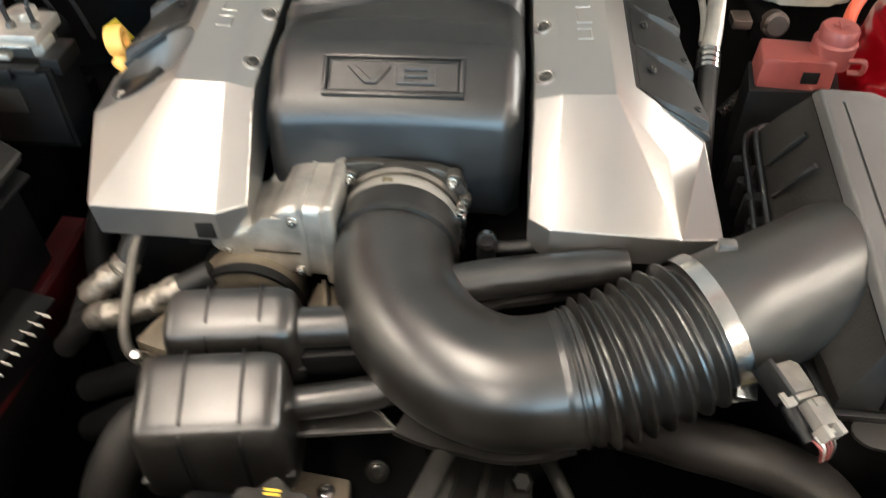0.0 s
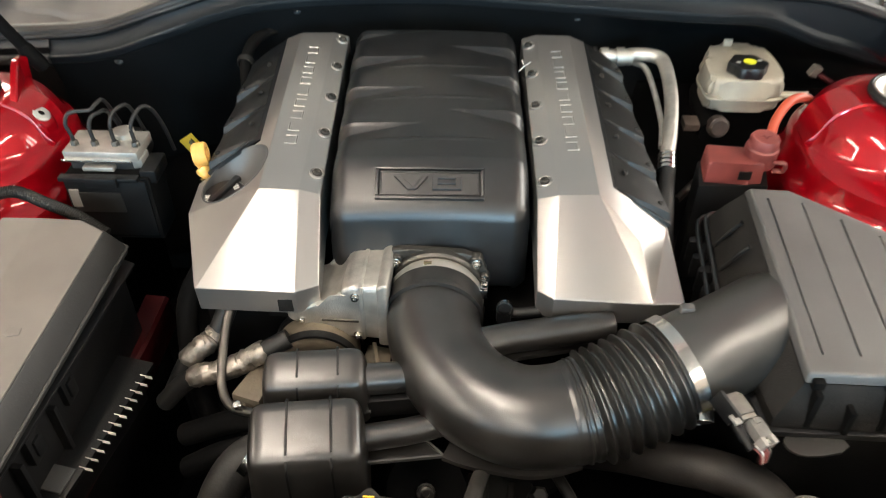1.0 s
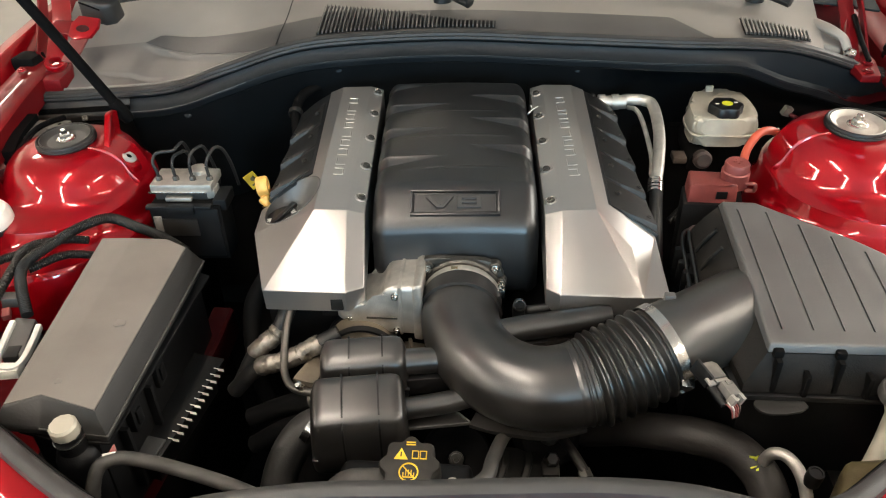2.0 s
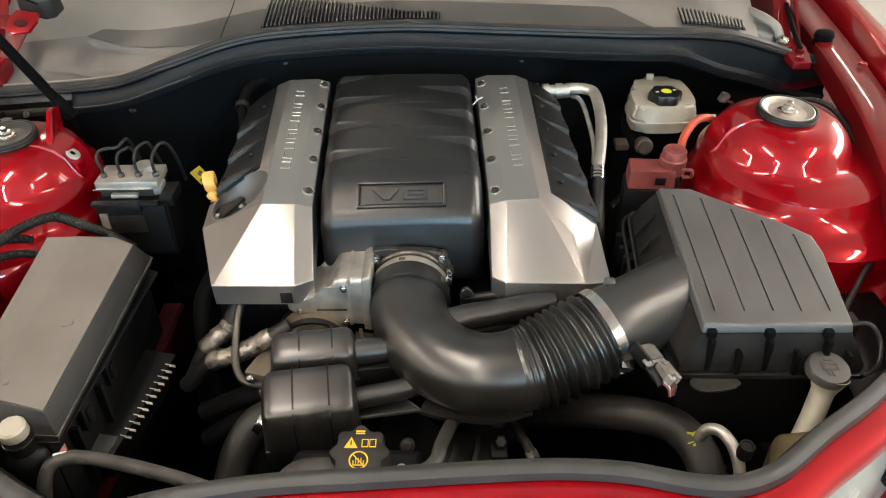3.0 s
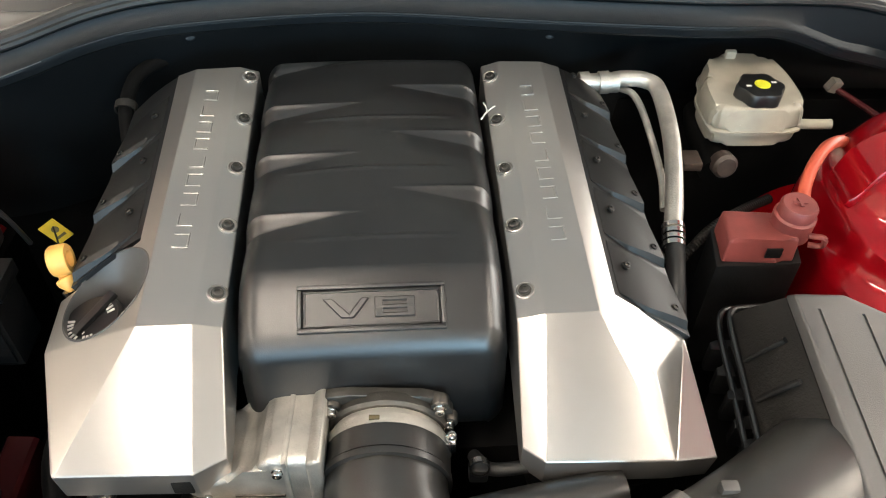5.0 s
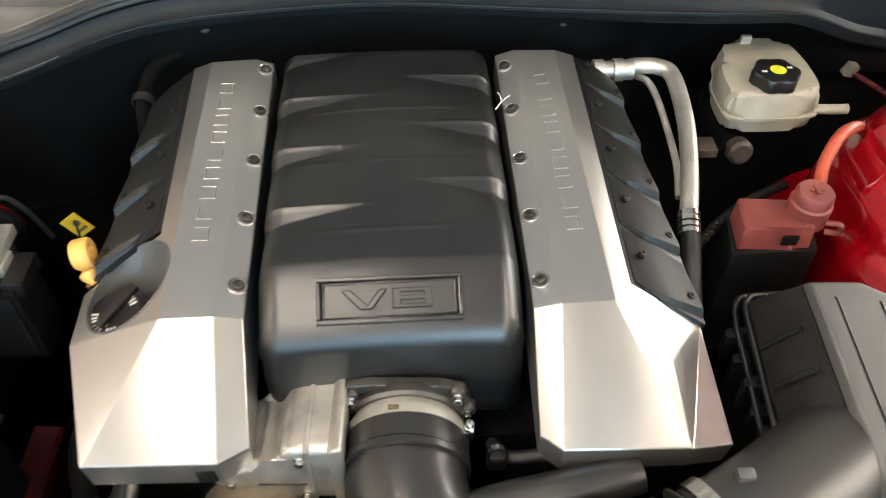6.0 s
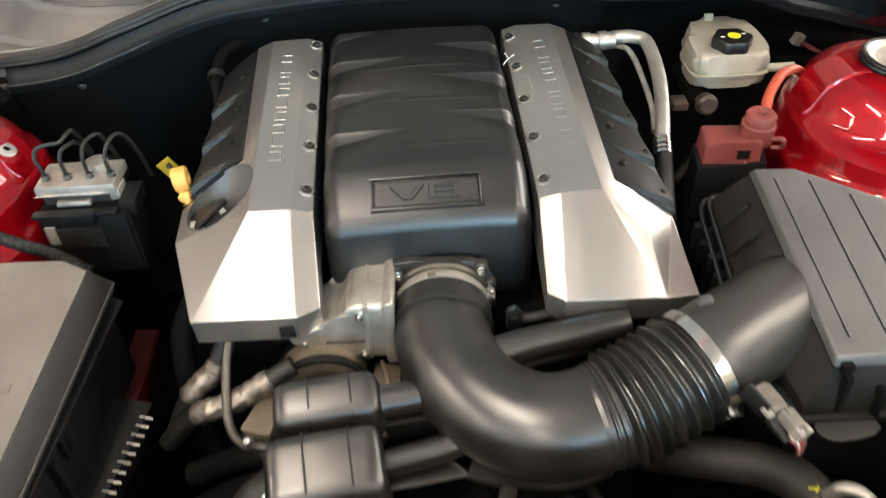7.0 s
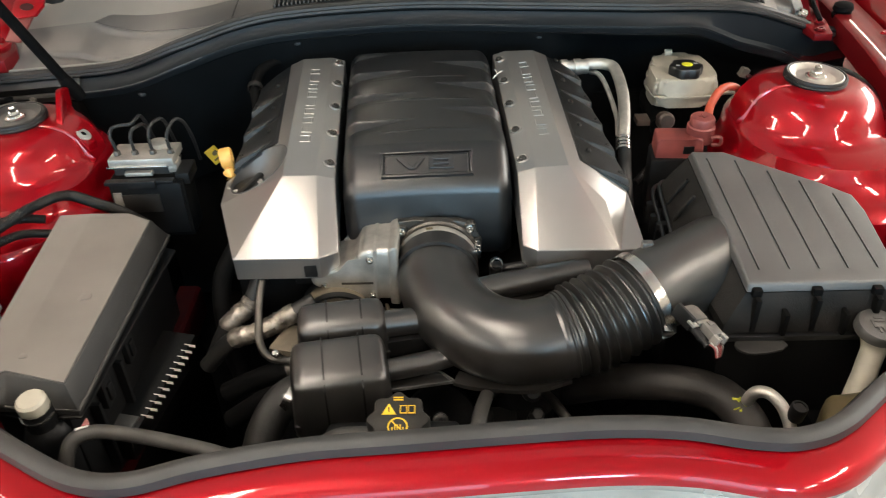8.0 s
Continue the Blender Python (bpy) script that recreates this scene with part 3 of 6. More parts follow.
    for side in (-1, 1):
        # body sheet and pillar beside the cowl; the sheet's red holds hood shade
        solo("cowl_side", thicken(grid(lin(0, 1, 8), lin(0, 1, 12), lambda a, b: Vector((side * (0.60 + 0.24 * a), 0.19 + 0.62 * b, 0.900 + 0.13 * b - 0.03 * a + 0.012 * math.sin(9 * a + 3 * b)))), 0.002), REDD, "red body sheet beside the cowl, shade in its colour", "body sheet", "cowl side sheets", "structure")
        solo("windshield_pillar", sweep([(side * 0.80, 0.50, 0.97), (side * 0.77, 0.75, 1.11), (side * 0.72, 1.05, 1.27), (side * 0.68, 1.30, 1.38)], [(-0.05, -0.06), (-0.05, 0.01), (-0.03, 0.025), (0.03, 0.02), (0.05, 0.0), (0.05, -0.06)]), RED, "glossy red windshield pillar", "pillar", "windshield pillars", "structure")


cowl()


def hood():
    """The opened hood, hinged at the cowl."""
    h = thing("hood", pose(0, 0.25, 1.0), "red hood standing open with a grey felt-lined underside", "hood")
    a = radians(52)

    def pt(x, s, d):
        return Vector((x, 0.30 - s * math.cos(a) + d * math.sin(a), 1.06 + s * math.sin(a) + d * math.cos(a)))
    rows = [[pt(x, s, 0.02 + 0.03 * (1 - (x / 0.78) ** 2)) for x in lin(-0.78, 0.78, 17)] for s in lin(0, 1.15, 9)]
    part("skin", thicken(rings(rows, False, False), 0.003), RED, h)
    rows = [[pt(x, s, -0.005 + 0.02 * (1 - (x / 0.72) ** 2)) for x in lin(-0.56, 0.56, 17)] for s in lin(0.232, 1.04, 9)]
    part("liner", thicken(rings(rows, False, False), 0.006), LINER, h, "grey felt hood liner")
    rows = [[pt(x, s, 0.002 + 0.02 * (1 - (x / 0.72) ** 2)) for x in lin(-0.74, 0.74, 17)] for s in lin(0.02, 0.112, 5)]
    part("inner_panel", thicken(rings(rows, False, False), 0.004), DARK, h, "black inner hood panel")
    # Unseen strip, added only to brighten a band in the covers' reflections.
    rows = [[pt(x, s, 0.000 + 0.02 * (1 - (x / 0.72) ** 2)) for x in lin(-0.66, 0.66, 17)] for s in lin(0.118, 0.225, 5)]
    part("reflected_strip", thicken(rings(rows, False, False), 0.004), TANS, h, "unseen pale strip added for cover reflections")
    g = thing("hinge_assembly", pose(0.74, 0.25, 0.96), "red painted steel hood hinge", "hinge", "hood hinges")
    flat = [(-0.013, -0.002), (-0.013, 0.002), (0.013, 0.002), (0.013, -0.002)]
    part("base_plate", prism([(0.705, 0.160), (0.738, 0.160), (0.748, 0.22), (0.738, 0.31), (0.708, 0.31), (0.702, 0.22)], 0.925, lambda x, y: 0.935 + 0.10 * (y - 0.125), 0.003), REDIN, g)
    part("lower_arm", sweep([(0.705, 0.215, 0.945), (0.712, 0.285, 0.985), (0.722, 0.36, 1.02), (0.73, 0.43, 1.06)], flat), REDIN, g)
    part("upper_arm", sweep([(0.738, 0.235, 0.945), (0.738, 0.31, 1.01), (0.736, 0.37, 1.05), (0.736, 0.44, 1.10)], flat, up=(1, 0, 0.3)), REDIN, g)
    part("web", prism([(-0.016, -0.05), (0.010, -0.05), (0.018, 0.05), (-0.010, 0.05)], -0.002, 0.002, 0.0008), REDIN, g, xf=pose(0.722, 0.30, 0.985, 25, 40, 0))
    part("spring", tube([(0.728, 0.20, 0.95), (0.722, 0.24, 0.975), (0.724, 0.30, 1.0)], 0.0045, 8), BAY, g, "dark steel over-centre spring")
    part("pivot", lathe([(0.011, 0), (0.011, 0.012), (0.007, 0.015)], (0.708, 0.225, 0.952), (-1, 0, 0.3), 16), STEEL, g)
    part("stop_block", lathe([(0.013, 0), (0.0175, 0.003), (0.0185, 0.010), (0.0150, 0.014), (0.0185, 0.019), (0.0165, 0.027), (0.010, 0.030)], (0.788, 0.245, 0.938), (-0.1, -0.1, 1), 24), BAY, g, "dark rubber bump stop")
    for x, y in ((0.720, 0.175), (0.730, 0.205)):
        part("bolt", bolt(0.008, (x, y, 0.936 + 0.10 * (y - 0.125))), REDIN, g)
    g = thing("hinge_assembly", pose(-0.76, 0.15, 0.95), "red painted steel hood hinge with a pivot plate", "hinge", "hood hinges")
    part("lower_arm", sweep([(-0.870, 0.44, 1.09), (-0.825, 0.35, 1.04), (-0.783, 0.26, 1.005), (-0.760, 0.19, 0.99), (-0.744, 0.135, 0.968)], [(-0.017, -0.002), (-0.017, 0.002), (-0.012, 0.004), (0.012, 0.004), (0.017, 0.002), (0.017, -0.002)]), RED, g)
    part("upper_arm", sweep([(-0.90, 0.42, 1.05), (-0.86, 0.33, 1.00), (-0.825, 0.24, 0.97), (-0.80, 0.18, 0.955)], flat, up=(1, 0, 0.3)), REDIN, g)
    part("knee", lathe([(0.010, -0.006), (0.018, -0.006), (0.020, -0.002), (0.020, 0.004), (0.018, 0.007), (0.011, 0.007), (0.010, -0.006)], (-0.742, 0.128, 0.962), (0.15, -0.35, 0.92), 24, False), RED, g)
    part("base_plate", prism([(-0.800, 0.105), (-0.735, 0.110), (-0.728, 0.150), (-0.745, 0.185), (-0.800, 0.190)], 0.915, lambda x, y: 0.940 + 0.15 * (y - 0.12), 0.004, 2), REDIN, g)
    part("stop_block", prism([(-0.848, 0.150), (-0.800, 0.150), (-0.796, 0.195), (-0.845, 0.200)], 0.915, 0.962, 0.006, 2, 0.003), BAY, g, "black rubber stop block")
    plate = pose(-0.686, 0.158, 1.018, 38, 0, -14)
    part("pivot_plate", prism([(-0.026, -0.020), (-0.010, -0.026), (0.022, -0.018), (0.030, 0.004), (0.026, 0.022), (-0.020, 0.024), (-0.030, 0.006)], -0.003, 0.003, 0.002, 2), RED, g, xf=plate)
    part("hole", lathe([(0.011, 0), (0.011, 0.001), (0.004, 0.001)], (0, 0, 0), (0, 0, 1), 24), REDD, g, "dark pivot hole", xf=plate @ pose(0, -0.003, 0.0032) @ Matrix.Diagonal((1.25, 0.65, 1, 1)))
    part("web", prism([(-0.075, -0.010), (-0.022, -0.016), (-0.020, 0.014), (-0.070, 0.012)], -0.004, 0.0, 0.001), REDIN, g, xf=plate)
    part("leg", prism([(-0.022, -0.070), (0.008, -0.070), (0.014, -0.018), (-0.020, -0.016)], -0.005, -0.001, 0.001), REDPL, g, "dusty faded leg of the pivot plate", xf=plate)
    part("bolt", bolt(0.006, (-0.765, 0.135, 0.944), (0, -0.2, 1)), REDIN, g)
    p = thing("hood_prop", pose(-0.558, -0.03, 0.90), "black gas strut holding the hood open", "hood strut")
    part("rod", tube([(-0.558, -0.020, 0.932), (-0.600, -0.059, 1.06), (-0.640, -0.097, 1.18), (-0.686, -0.140, 1.32)], 0.0085, 14, 4), BAY, p)
    part("end_socket", lathe([(0.010, -0.012), (0.011, 0.0), (0.011, 0.022), (0.009, 0.03)], (-0.558, -0.020, 0.932), (-0.31, -0.29, 0.9), 16), BAY, p, "black ball socket")
    part("bracket", sweep([(-0.549, -0.122, 0.902), (-0.553, -0.105, 0.922), (-0.562, -0.070, 0.944), (-0.566, -0.055, 0.948), (-0.566, -0.035, 0.945)], [(-0.004, 0.0), (-0.004, 0.002), (0.003, 0.002), (0.005, 0.0), (0.005, -0.034), (0.003, -0.034), (0.003, 0.0)]), RED, p, "thin upright red painted bracket")



hood()

FRONT = [(-0.70, -0.44), (-0.55, -0.585), (-0.43, -0.665), (-0.36, -0.708), (-0.30, -0.738), (-0.25, -0.743), (-0.19, -0.725), (-0.10, -0.707), (0.0, -0.699), (0.10, -0.691), (0.19, -0.686),
         (0.26, -0.690), (0.32, -0.703), (0.365, -0.704), (0.41, -0.686), (0.47, -0.640), (0.55, -0.582), (0.68, -0.47)]


def front_end():
    pts = [(x, y, 0.862) for x, y in FRONT]
    solo("front_seal", sweep(pts, [(-0.0095, -0.006), (-0.010, 0.002), (-0.0075, 0.007), (-0.0025, 0.009), (0.003, 0.0085), (0.0085, 0.004), (0.0095, -0.006)], 8),
         SEAL, "long grey rubber front hood weatherstrip", "weatherstrip", kind="structure")
    f = thing("front_fascia", pose(0, -0.75, 0.7), "glossy red painted front bumper top", "bumper")
    rows = []
    for p in smooth_path(pts, 6):
        n = Vector((0.25 * p.x, -1, 0)).normalized()
        rows.append([p + n * a + Vector((0, 0, z)) for a, z in ((-0.012, -0.012), (0.006, -0.008), (0.012, -0.008), (0.024, -0.0095), (0.036, -0.0115), (0.042, -0.0145), (0.0455, -0.020), (0.0465, -0.028), (0.0450, -0.034), (0.034, -0.050), (0.046, -0.09), (0.05, -0.25), (0.0, -0.5))])
    part("upper_skin", thicken(rings([r[:8] for r in rows], False, False), 0.003), RED, f)
    part("lower_trim", thicken(rings([r[7:] for r in rows], False, False), 0.003), LENS, f, "pale grey grille and headlamp surround")
    s = thing("radiator_support", pose(0, -0.66, 0.6), "black plastic radiator support panel", "radiator support", kind="structure")
    rows = []
    for p in smooth_path(pts, 6):
        rows.append([p + Vector(v) for v in ((0, -0.008, -0.008), (0, 0.018, -0.012), (0, 0.026, -0.030), (0, 0.030, -0.12), (0, 0.03, -0.5))])
    part("panel", thicken(rings(rows, False, False), 0.003), BAY, s)
    solo("firewall_lower", box(-0.80, 0.80, 0.24, 0.27, 0.30, 0.80), BAY, "dark lower firewall sheet", "firewall", kind="structure")
    solo("undertray", box(-0.75, 0.75, -0.75, 0.3, 0.30, 0.32), BAY, "grimy black undertray below the engine", "undertray", kind="structure")


front_end()

# ---- the engine ----
ENG = pose(0.004, -0.09, 0, 0, 0, 2.8)


def flip(bm):
    bmesh.ops.scale(bm, vec=(-1, 1, 1), verts=bm.verts)
    bmesh.ops.reverse_faces(bm, faces=bm.faces)
    return bm


def cover_shell(side):
    """The faceted silver shell over one bank, in the engine's axes, for the side with positive x."""
    bm = bmesh.new()
    P = {
        "bi": (0.128, 0.185, 0.9345), "bA": (0.1490, 0.186, 0.9405), "bo": (0.197, 0.180, 0.942), "bb": (0.222, 0.190, 0.9285),
        "ti": (0.1240, -0.175, 0.9000), "tA": (0.1480, -0.177, 0.9075), "to": (0.1943, -0.179, 0.9105), "bf": (0.2150, -0.154, 0.9035),
        "f1": (0.1215, -0.265, 0.8400), "f2": (0.1385, -0.281, 0.8415), "f3": (0.2475, -0.284, 0.838), "f4": (0.2830, -0.282, 0.838),
        "s": (0.2815, -0.170, 0.863), "n": (0.2400, -0.220, 0.8680),
        "bi0": (0.127, 0.183, 0.84), "bb0": (0.222, 0.188, 0.84), "bf0": (0.2150, -0.154, 0.80), "s0": (0.2815, -0.170, 0.80),
        "f10": (0.1225, -0.262, 0.806), "f20": (0.1395, -0.278, 0.806), "f30": (0.247, -0.281, 0.806), "f40": (0.281, -0.279, 0.806), "ti0": (0.1240, -0.175, 0.83),
    }
    if side < 0:
        P.update(ti=(0.1265, -0.172, 0.9010), tA=(0.1510, -0.172, 0.9075), to=(0.1965, -0.175, 0.9105), f1=(0.1225, -0.260, 0.839), f2=(0.1470, -0.275, 0.841), f3=(0.2570, -0.272, 0.843), f4=(0.2585, -0.271, 0.8435),
                 f10=(0.1235, -0.257, 0.806), f20=(0.1475, -0.272, 0.807), f30=(0.257, -0.269, 0.809), f40=(0.2585, -0.268, 0.809), s=(0.292, -0.157, 0.860), s0=(0.290, -0.157, 0.80), ti0=(0.1265, -0.172, 0.83),
                 bf=(0.2165, -0.066, 0.907), bf0=(0.2165, -0.066, 0.80), r=(0.294, -0.098, 0.862), r0=(0.293, -0.098, 0.80))
        del P["n"]
    else:
        # a ridge splits the outer facet, and the scoop falls away from it
        o, p, q = (Vector(P[k]) for k in ("to", "s", "f3"))
        w = (p - o).cross(q - o)
        x, y, _ = P["n"]
        P["n"] = (x, y, o.z - (w.x * (x - o.x) + w.y * (y - o.y)) / w.z + 0.0065)
    v = {k: bm.verts.new(p) for k, p in P.items()}
    F = ["bi bA tA ti", "bA bo to tA", "bo bb bf to", "ti tA f2 f1", "tA to f3 f2", "f1 f2 f20 f10", "f2 f3 f30 f20", "f3 f4 f40 f30",
         "bi ti ti0 bi0", "ti f1 f10 ti0", "bi0 bb0 bb bo bA bi", "bb bb0 bf0 bf"]
    if side > 0:
        F += ["to bf s", "to s n", "to n f3", "n s f3", "s f4 f3", "s s0 f40 f4", "bf bf0 s0 s", "bi0 ti0 f10 f20 f30 f40 s0 bf0 bb0"]
    else:
        F += ["to bf r s", "to s f3", "s f4 f3", "s s0 f40 f4", "bf bf0 r0 r", "r r0 s0 s", "bi0 ti0 f10 f20 f30 f40 s0 r0 bf0 bb0"]
    for f in F:
        bm.faces.new([v[k] for k in f.split()])
    bmesh.ops.recalc_face_normals(bm, faces=bm.faces)
    bmesh.ops.triangulate(bm, faces=[f for f in bm.faces if len(f.verts) > 6])
    edges = [e for e in bm.edges if len(e.link_faces) == 2 and e.calc_face_angle(0) > radians(9) and min(w.co.z for w in e.verts) > 0.825]
    bmesh.ops.bevel(bm, geom=edges, offset=0.0014, segments=2, affect="EDGES", profile=0.5)
    return bm


def coil_panel(side):
    """The black flank panel with its overlapping plates."""
    v0, slant = (-0.155, 0.020) if side > 0 else (-0.058, 0.034)

    def surf(a, b, lift=0.0):
        v = v0 + (0.195 - v0) * b
        w = (v + 0.155) / 0.35
        u0 = 0.2140 + 0.010 * w
        u1 = 0.2855 - 0.0117 * w
        z0, z1 = 0.897 + 0.0265 * w, 0.865 + 0.033 * w
        bow = 0.003 * math.sin(math.pi * a)
        return Vector((u0 + (u1 - u0) * a, v - slant * a, z0 + (z1 - z0) * a + bow + lift))
    sheet = thicken(grid(lin(0, 1, 8), lin(0, 1, 20), surf), 0.005)
    plates, bolts, ridges = [], [], []
    step = 0.0735 / (0.195 - v0)
    b = 0.012
    while b + step * 0.8 < 1.05:
        rows = []
        for s in lin(0.10, 0.985, 9):
            lead = b - 0.02 * (1 - s) + step * 0.20 * max(0, 1 - s * 2.2)
            tail = min(1.0, b + step * 0.98 - step * 0.10 * s)
            h = 0.0006 + 0.0085 * max(0.0, s - 0.12) ** 0.8
            p0, p1, p2, p3 = surf(s, lead), surf(s, lead + step * (0.02 + 0.06 * s), h), surf(s, lead + step * (0.07 + 0.08 * s), h * 1.05), surf(s, tail, 0.0005)
            rows.append([p0 + Vector((0, 0, -0.003)), p1, p2, p3, p3 + Vector((0, 0, -0.004))])
        plates.append(rings(rows))
        # Pale strip along the plate's front, a painted highlight.
        glint = []
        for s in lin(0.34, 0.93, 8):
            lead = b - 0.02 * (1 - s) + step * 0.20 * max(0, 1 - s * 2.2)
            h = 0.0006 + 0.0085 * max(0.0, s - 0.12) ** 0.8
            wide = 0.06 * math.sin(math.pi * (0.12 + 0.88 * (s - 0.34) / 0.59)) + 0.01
            glint.append([surf(s, lead + step * (0.045 + 0.07 * s - wide), h + 0.0004), surf(s, lead + step * (0.045 + 0.07 * s + wide), h * 1.05 + 0.0006), surf(s, lead + step * (0.045 + 0.07 * s + wide), h - 0.002)])
        ridges.append(rings(glint))
        for s, k in ((0.30, 0.60), (0.86, 0.22)):
            if b + step * k < 0.98:
                bolts.append(bolt(0.0036, surf(s, b + step * k, 0.0030 if k > 0.5 else 0.0060), (0.4, -0.1, 0.9), 0.0028))
        b += step
    return sheet, plates, bolts, ridges


def engine_cover(side):
    m = ENG @ pose(side * 0.19, 0, 0.86)
    sh = cover_shell(side)
    t = thing("engine_cover", m, "silver satin faceted engine cover with black flank" if side > 0 else "silver satin engine cover with oil filler opening and black flank", "engine cover", "engine covers")
    well = None
    if side < 0:
        # the scooped opening round the oil filler
        cx, cy, la, sa, turn = 0.2395, -0.1170, 0.0485, 0.0430, radians(100)
        ell = [(cx + la * math.cos(q) * math.cos(turn) - sa * math.sin(q) * math.sin(turn), cy + la * math.cos(q) * math.sin(turn) + sa * math.sin(q) * math.cos(turn)) for q in (2 * math.pi * i / 48 for i in range(48))]
        nrm = (Vector((0.2165, -0.066, 0.907)) - Vector((0.1965, -0.175, 0.9105))).cross(Vector((0.292, -0.157, 0.860)) - Vector((0.1965, -0.175, 0.9105)))

        def plane(x, y):
            return min(0.9105 + 0.09 * (y + 0.175), 0.9105 - (nrm.x * (x - 0.1965) + nrm.y * (y + 0.175)) / nrm.z)
        sh = cut(sh, prism(ell, 0.835, 1.0))
        inner = [(cx + (x - cx) * 0.97, cy + (y - cy) * 0.97) for x, y in ell]
        deep = [(cx + 0.0125 + (x - cx) * 0.66, cy - 0.0090 + (y - cy) * 0.66) for x, y in ell]
        well = rings([[(x, y, plane(x, y) - 0.004) for x, y in ell], [(x, y, plane(x, y) + 0.0012) for x, y in ell], [(x, y, plane(x, y) + 0.0012) for x, y in inner], [(x, y, plane(x, y) - 0.008) for x, y in [(cx + 0.001 + (x - cx) * 0.92, cy + (y - cy) * 0.92) for x, y in ell]], [(x, y, 0.842) for x, y in deep]], True, False)
    part("shell", sh if side > 0 else flip(sh), SILVER, t, xf=ENG, sharp=10)
    sheet, ribs, bolts, ridges = coil_panel(side)
    p = part("coil_panel", sheet if side > 0 else flip(sheet), BLACK, t, "black ribbed plastic flank panel", xf=ENG)
    for r in ribs:
        part("plate", r if side > 0 else flip(r), COILP, p, xf=ENG, sharp=14)
    # Only the left flank gets the painted highlights.
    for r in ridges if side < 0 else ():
        part("ridge", flip(r), HOSE, p, "pale strip painted for the plate highlight", xf=ENG)
    for b in bolts:
        part("screw", b if side > 0 else flip(b), HOSEB, p, xf=ENG)
    vs = (-0.148, -0.070, 0.008, 0.084, 0.160) if side > 0 else (-0.138, -0.058, 0.021, 0.097, 0.170)
    for v in vs:
        k = (v + 0.175) / 0.36
        x = side * (0.1345 + 0.002 * k)
        z = 0.9005 + 0.034 * k + (0.0070 - 0.001 * k) * 0.43
        part("bolt_seat", lathe([(0.0092, -0.003), (0.0092, 0.0014), (0.0082, 0.0019), (0.0068, 0.0004)], (x, v, z), (-side * 0.28, -0.09, 1), 20), SILVER, t, "silver bolt seat", xf=ENG)
        part("bolt", bolt(0.0048, (x, v, z), (-side * 0.28, -0.09, 1), 0.0042), BRONZE, t, "dull steel bolt", xf=ENG)
    if side < 0:
        # Proud dark box stands in for the shade inside a notch.
        part("edge_notch", box(-0.151, -0.134, -0.3712, -0.362, 0.8105, 0.8295, 0.001), WALLP, t, "dark box in place of a shaded edge notch")
    # raised badge strokes along the top: plain open outlines, no letters
    n = 9
    for i in range(n):
        v = 0.132 - 0.212 * i / (n - 1) if side < 0 else 0.128 - 0.215 * i / (n - 1)
        z = 0.9251 + 0.0895 * v
        x = side * (0.1735 + 0.002 * (v + 0.1))
        w, d = 0.0072, 0.0088
        bars = [box(-w, w, -d, -d + 0.0016, 0, 0.0012, 0.0003, 1)]
        if i % 3 != 1:
            bars.append(box(-w, w, d - 0.0016, d, 0, 0.0012, 0.0003, 1))
        bars.append(box(-w, -w + 0.0016, -d + 0.0016, d - 0.0016, 0, 0.0011, 0.0003, 1) if i % 2 else box(w - 0.0016, w, -d + 0.0016, d - 0.0016, 0, 0.0011, 0.0003, 1))
        part("badge_stroke", join(*bars), SILVER, t, xf=ENG @ Matrix.Translation((x, v, z)) @ pose(0, 0, 0, 5.3, -side * 3, 0))
    if well is not None:
        part("filler_rim", flip(well), FILL, t, "grey satin filler funnel", xf=ENG)
        o = thing("oil_filler_cap", ENG @ pose(-0.258, -0.124, 0.84), "black oil filler cap with pale print", "oil cap")
        part("floor_disc", flip(prism([(cx + (x - cx) * 0.95, cy + (y - cy) * 0.95) for x, y in ell], 0.836, 0.8405)), DARK, o, xf=ENG)
        K = ENG @ pose(-0.2530, -0.1265, 0.849, 6, -14, 0) @ Matrix.Scale(1.04, 4)
        part("cap", lathe([(0.028, -0.006), (0.0285, 0.014), (0.026, 0.018), (0.010, 0.018)], (0, 0, 0), (0, 0, 1), 28), BLACK, o, xf=K)
        part("grip", box(-0.0045, 0.0045, -0.024, 0.024, 0.017, 0.023, 0.002), BLACK, o, xf=K @ pose(0.004, 0.006, 0, 0, 0, -38))
        for q in (170, 182, 194, 208, 222, 236, 262, 274, 286, 20, 32, 44):
            a = radians(q)
            long = 0.0042 if q % 4 else 0.0034
            part("print_bar", box(-0.0011, 0.0011, -long, long, 0.0180, 0.0187), PRINT, o, xf=K @ pose(0.0195 * math.cos(a), 0.0195 * math.sin(a), 0, 0, 0, q - 90))
        part("print_symbol", join(box(-0.005, 0.005, -0.0010, 0.0010, 0.0180, 0.0187), box(-0.004, -0.002, 0.001, 0.0045, 0.0180, 0.0187), box(0.004, 0.0075, -0.0022, 0.0004, 0.0180, 0.0187)), PRINT, o, xf=K @ pose(-0.009, -0.007, 0, 0, 0, -35))
    return t


engine_cover(1)
engine_cover(-1)


STEPS = {-1: (0.182, 0.094, 0.012, -0.070), 1: (0.126, 0.043, -0.040)}


def manifold_top(v):
    if v > -0.135:
        return 0.929 + 0.016 * (v + 0.135) / 0.30 + 0.004 * math.sin((v + 0.135) / 0.32 * math.pi)
    if v > -0.192:
        return 0.929 - 0.030 * ((-0.135 - v) / 0.057) ** 1.25
    return 0.899


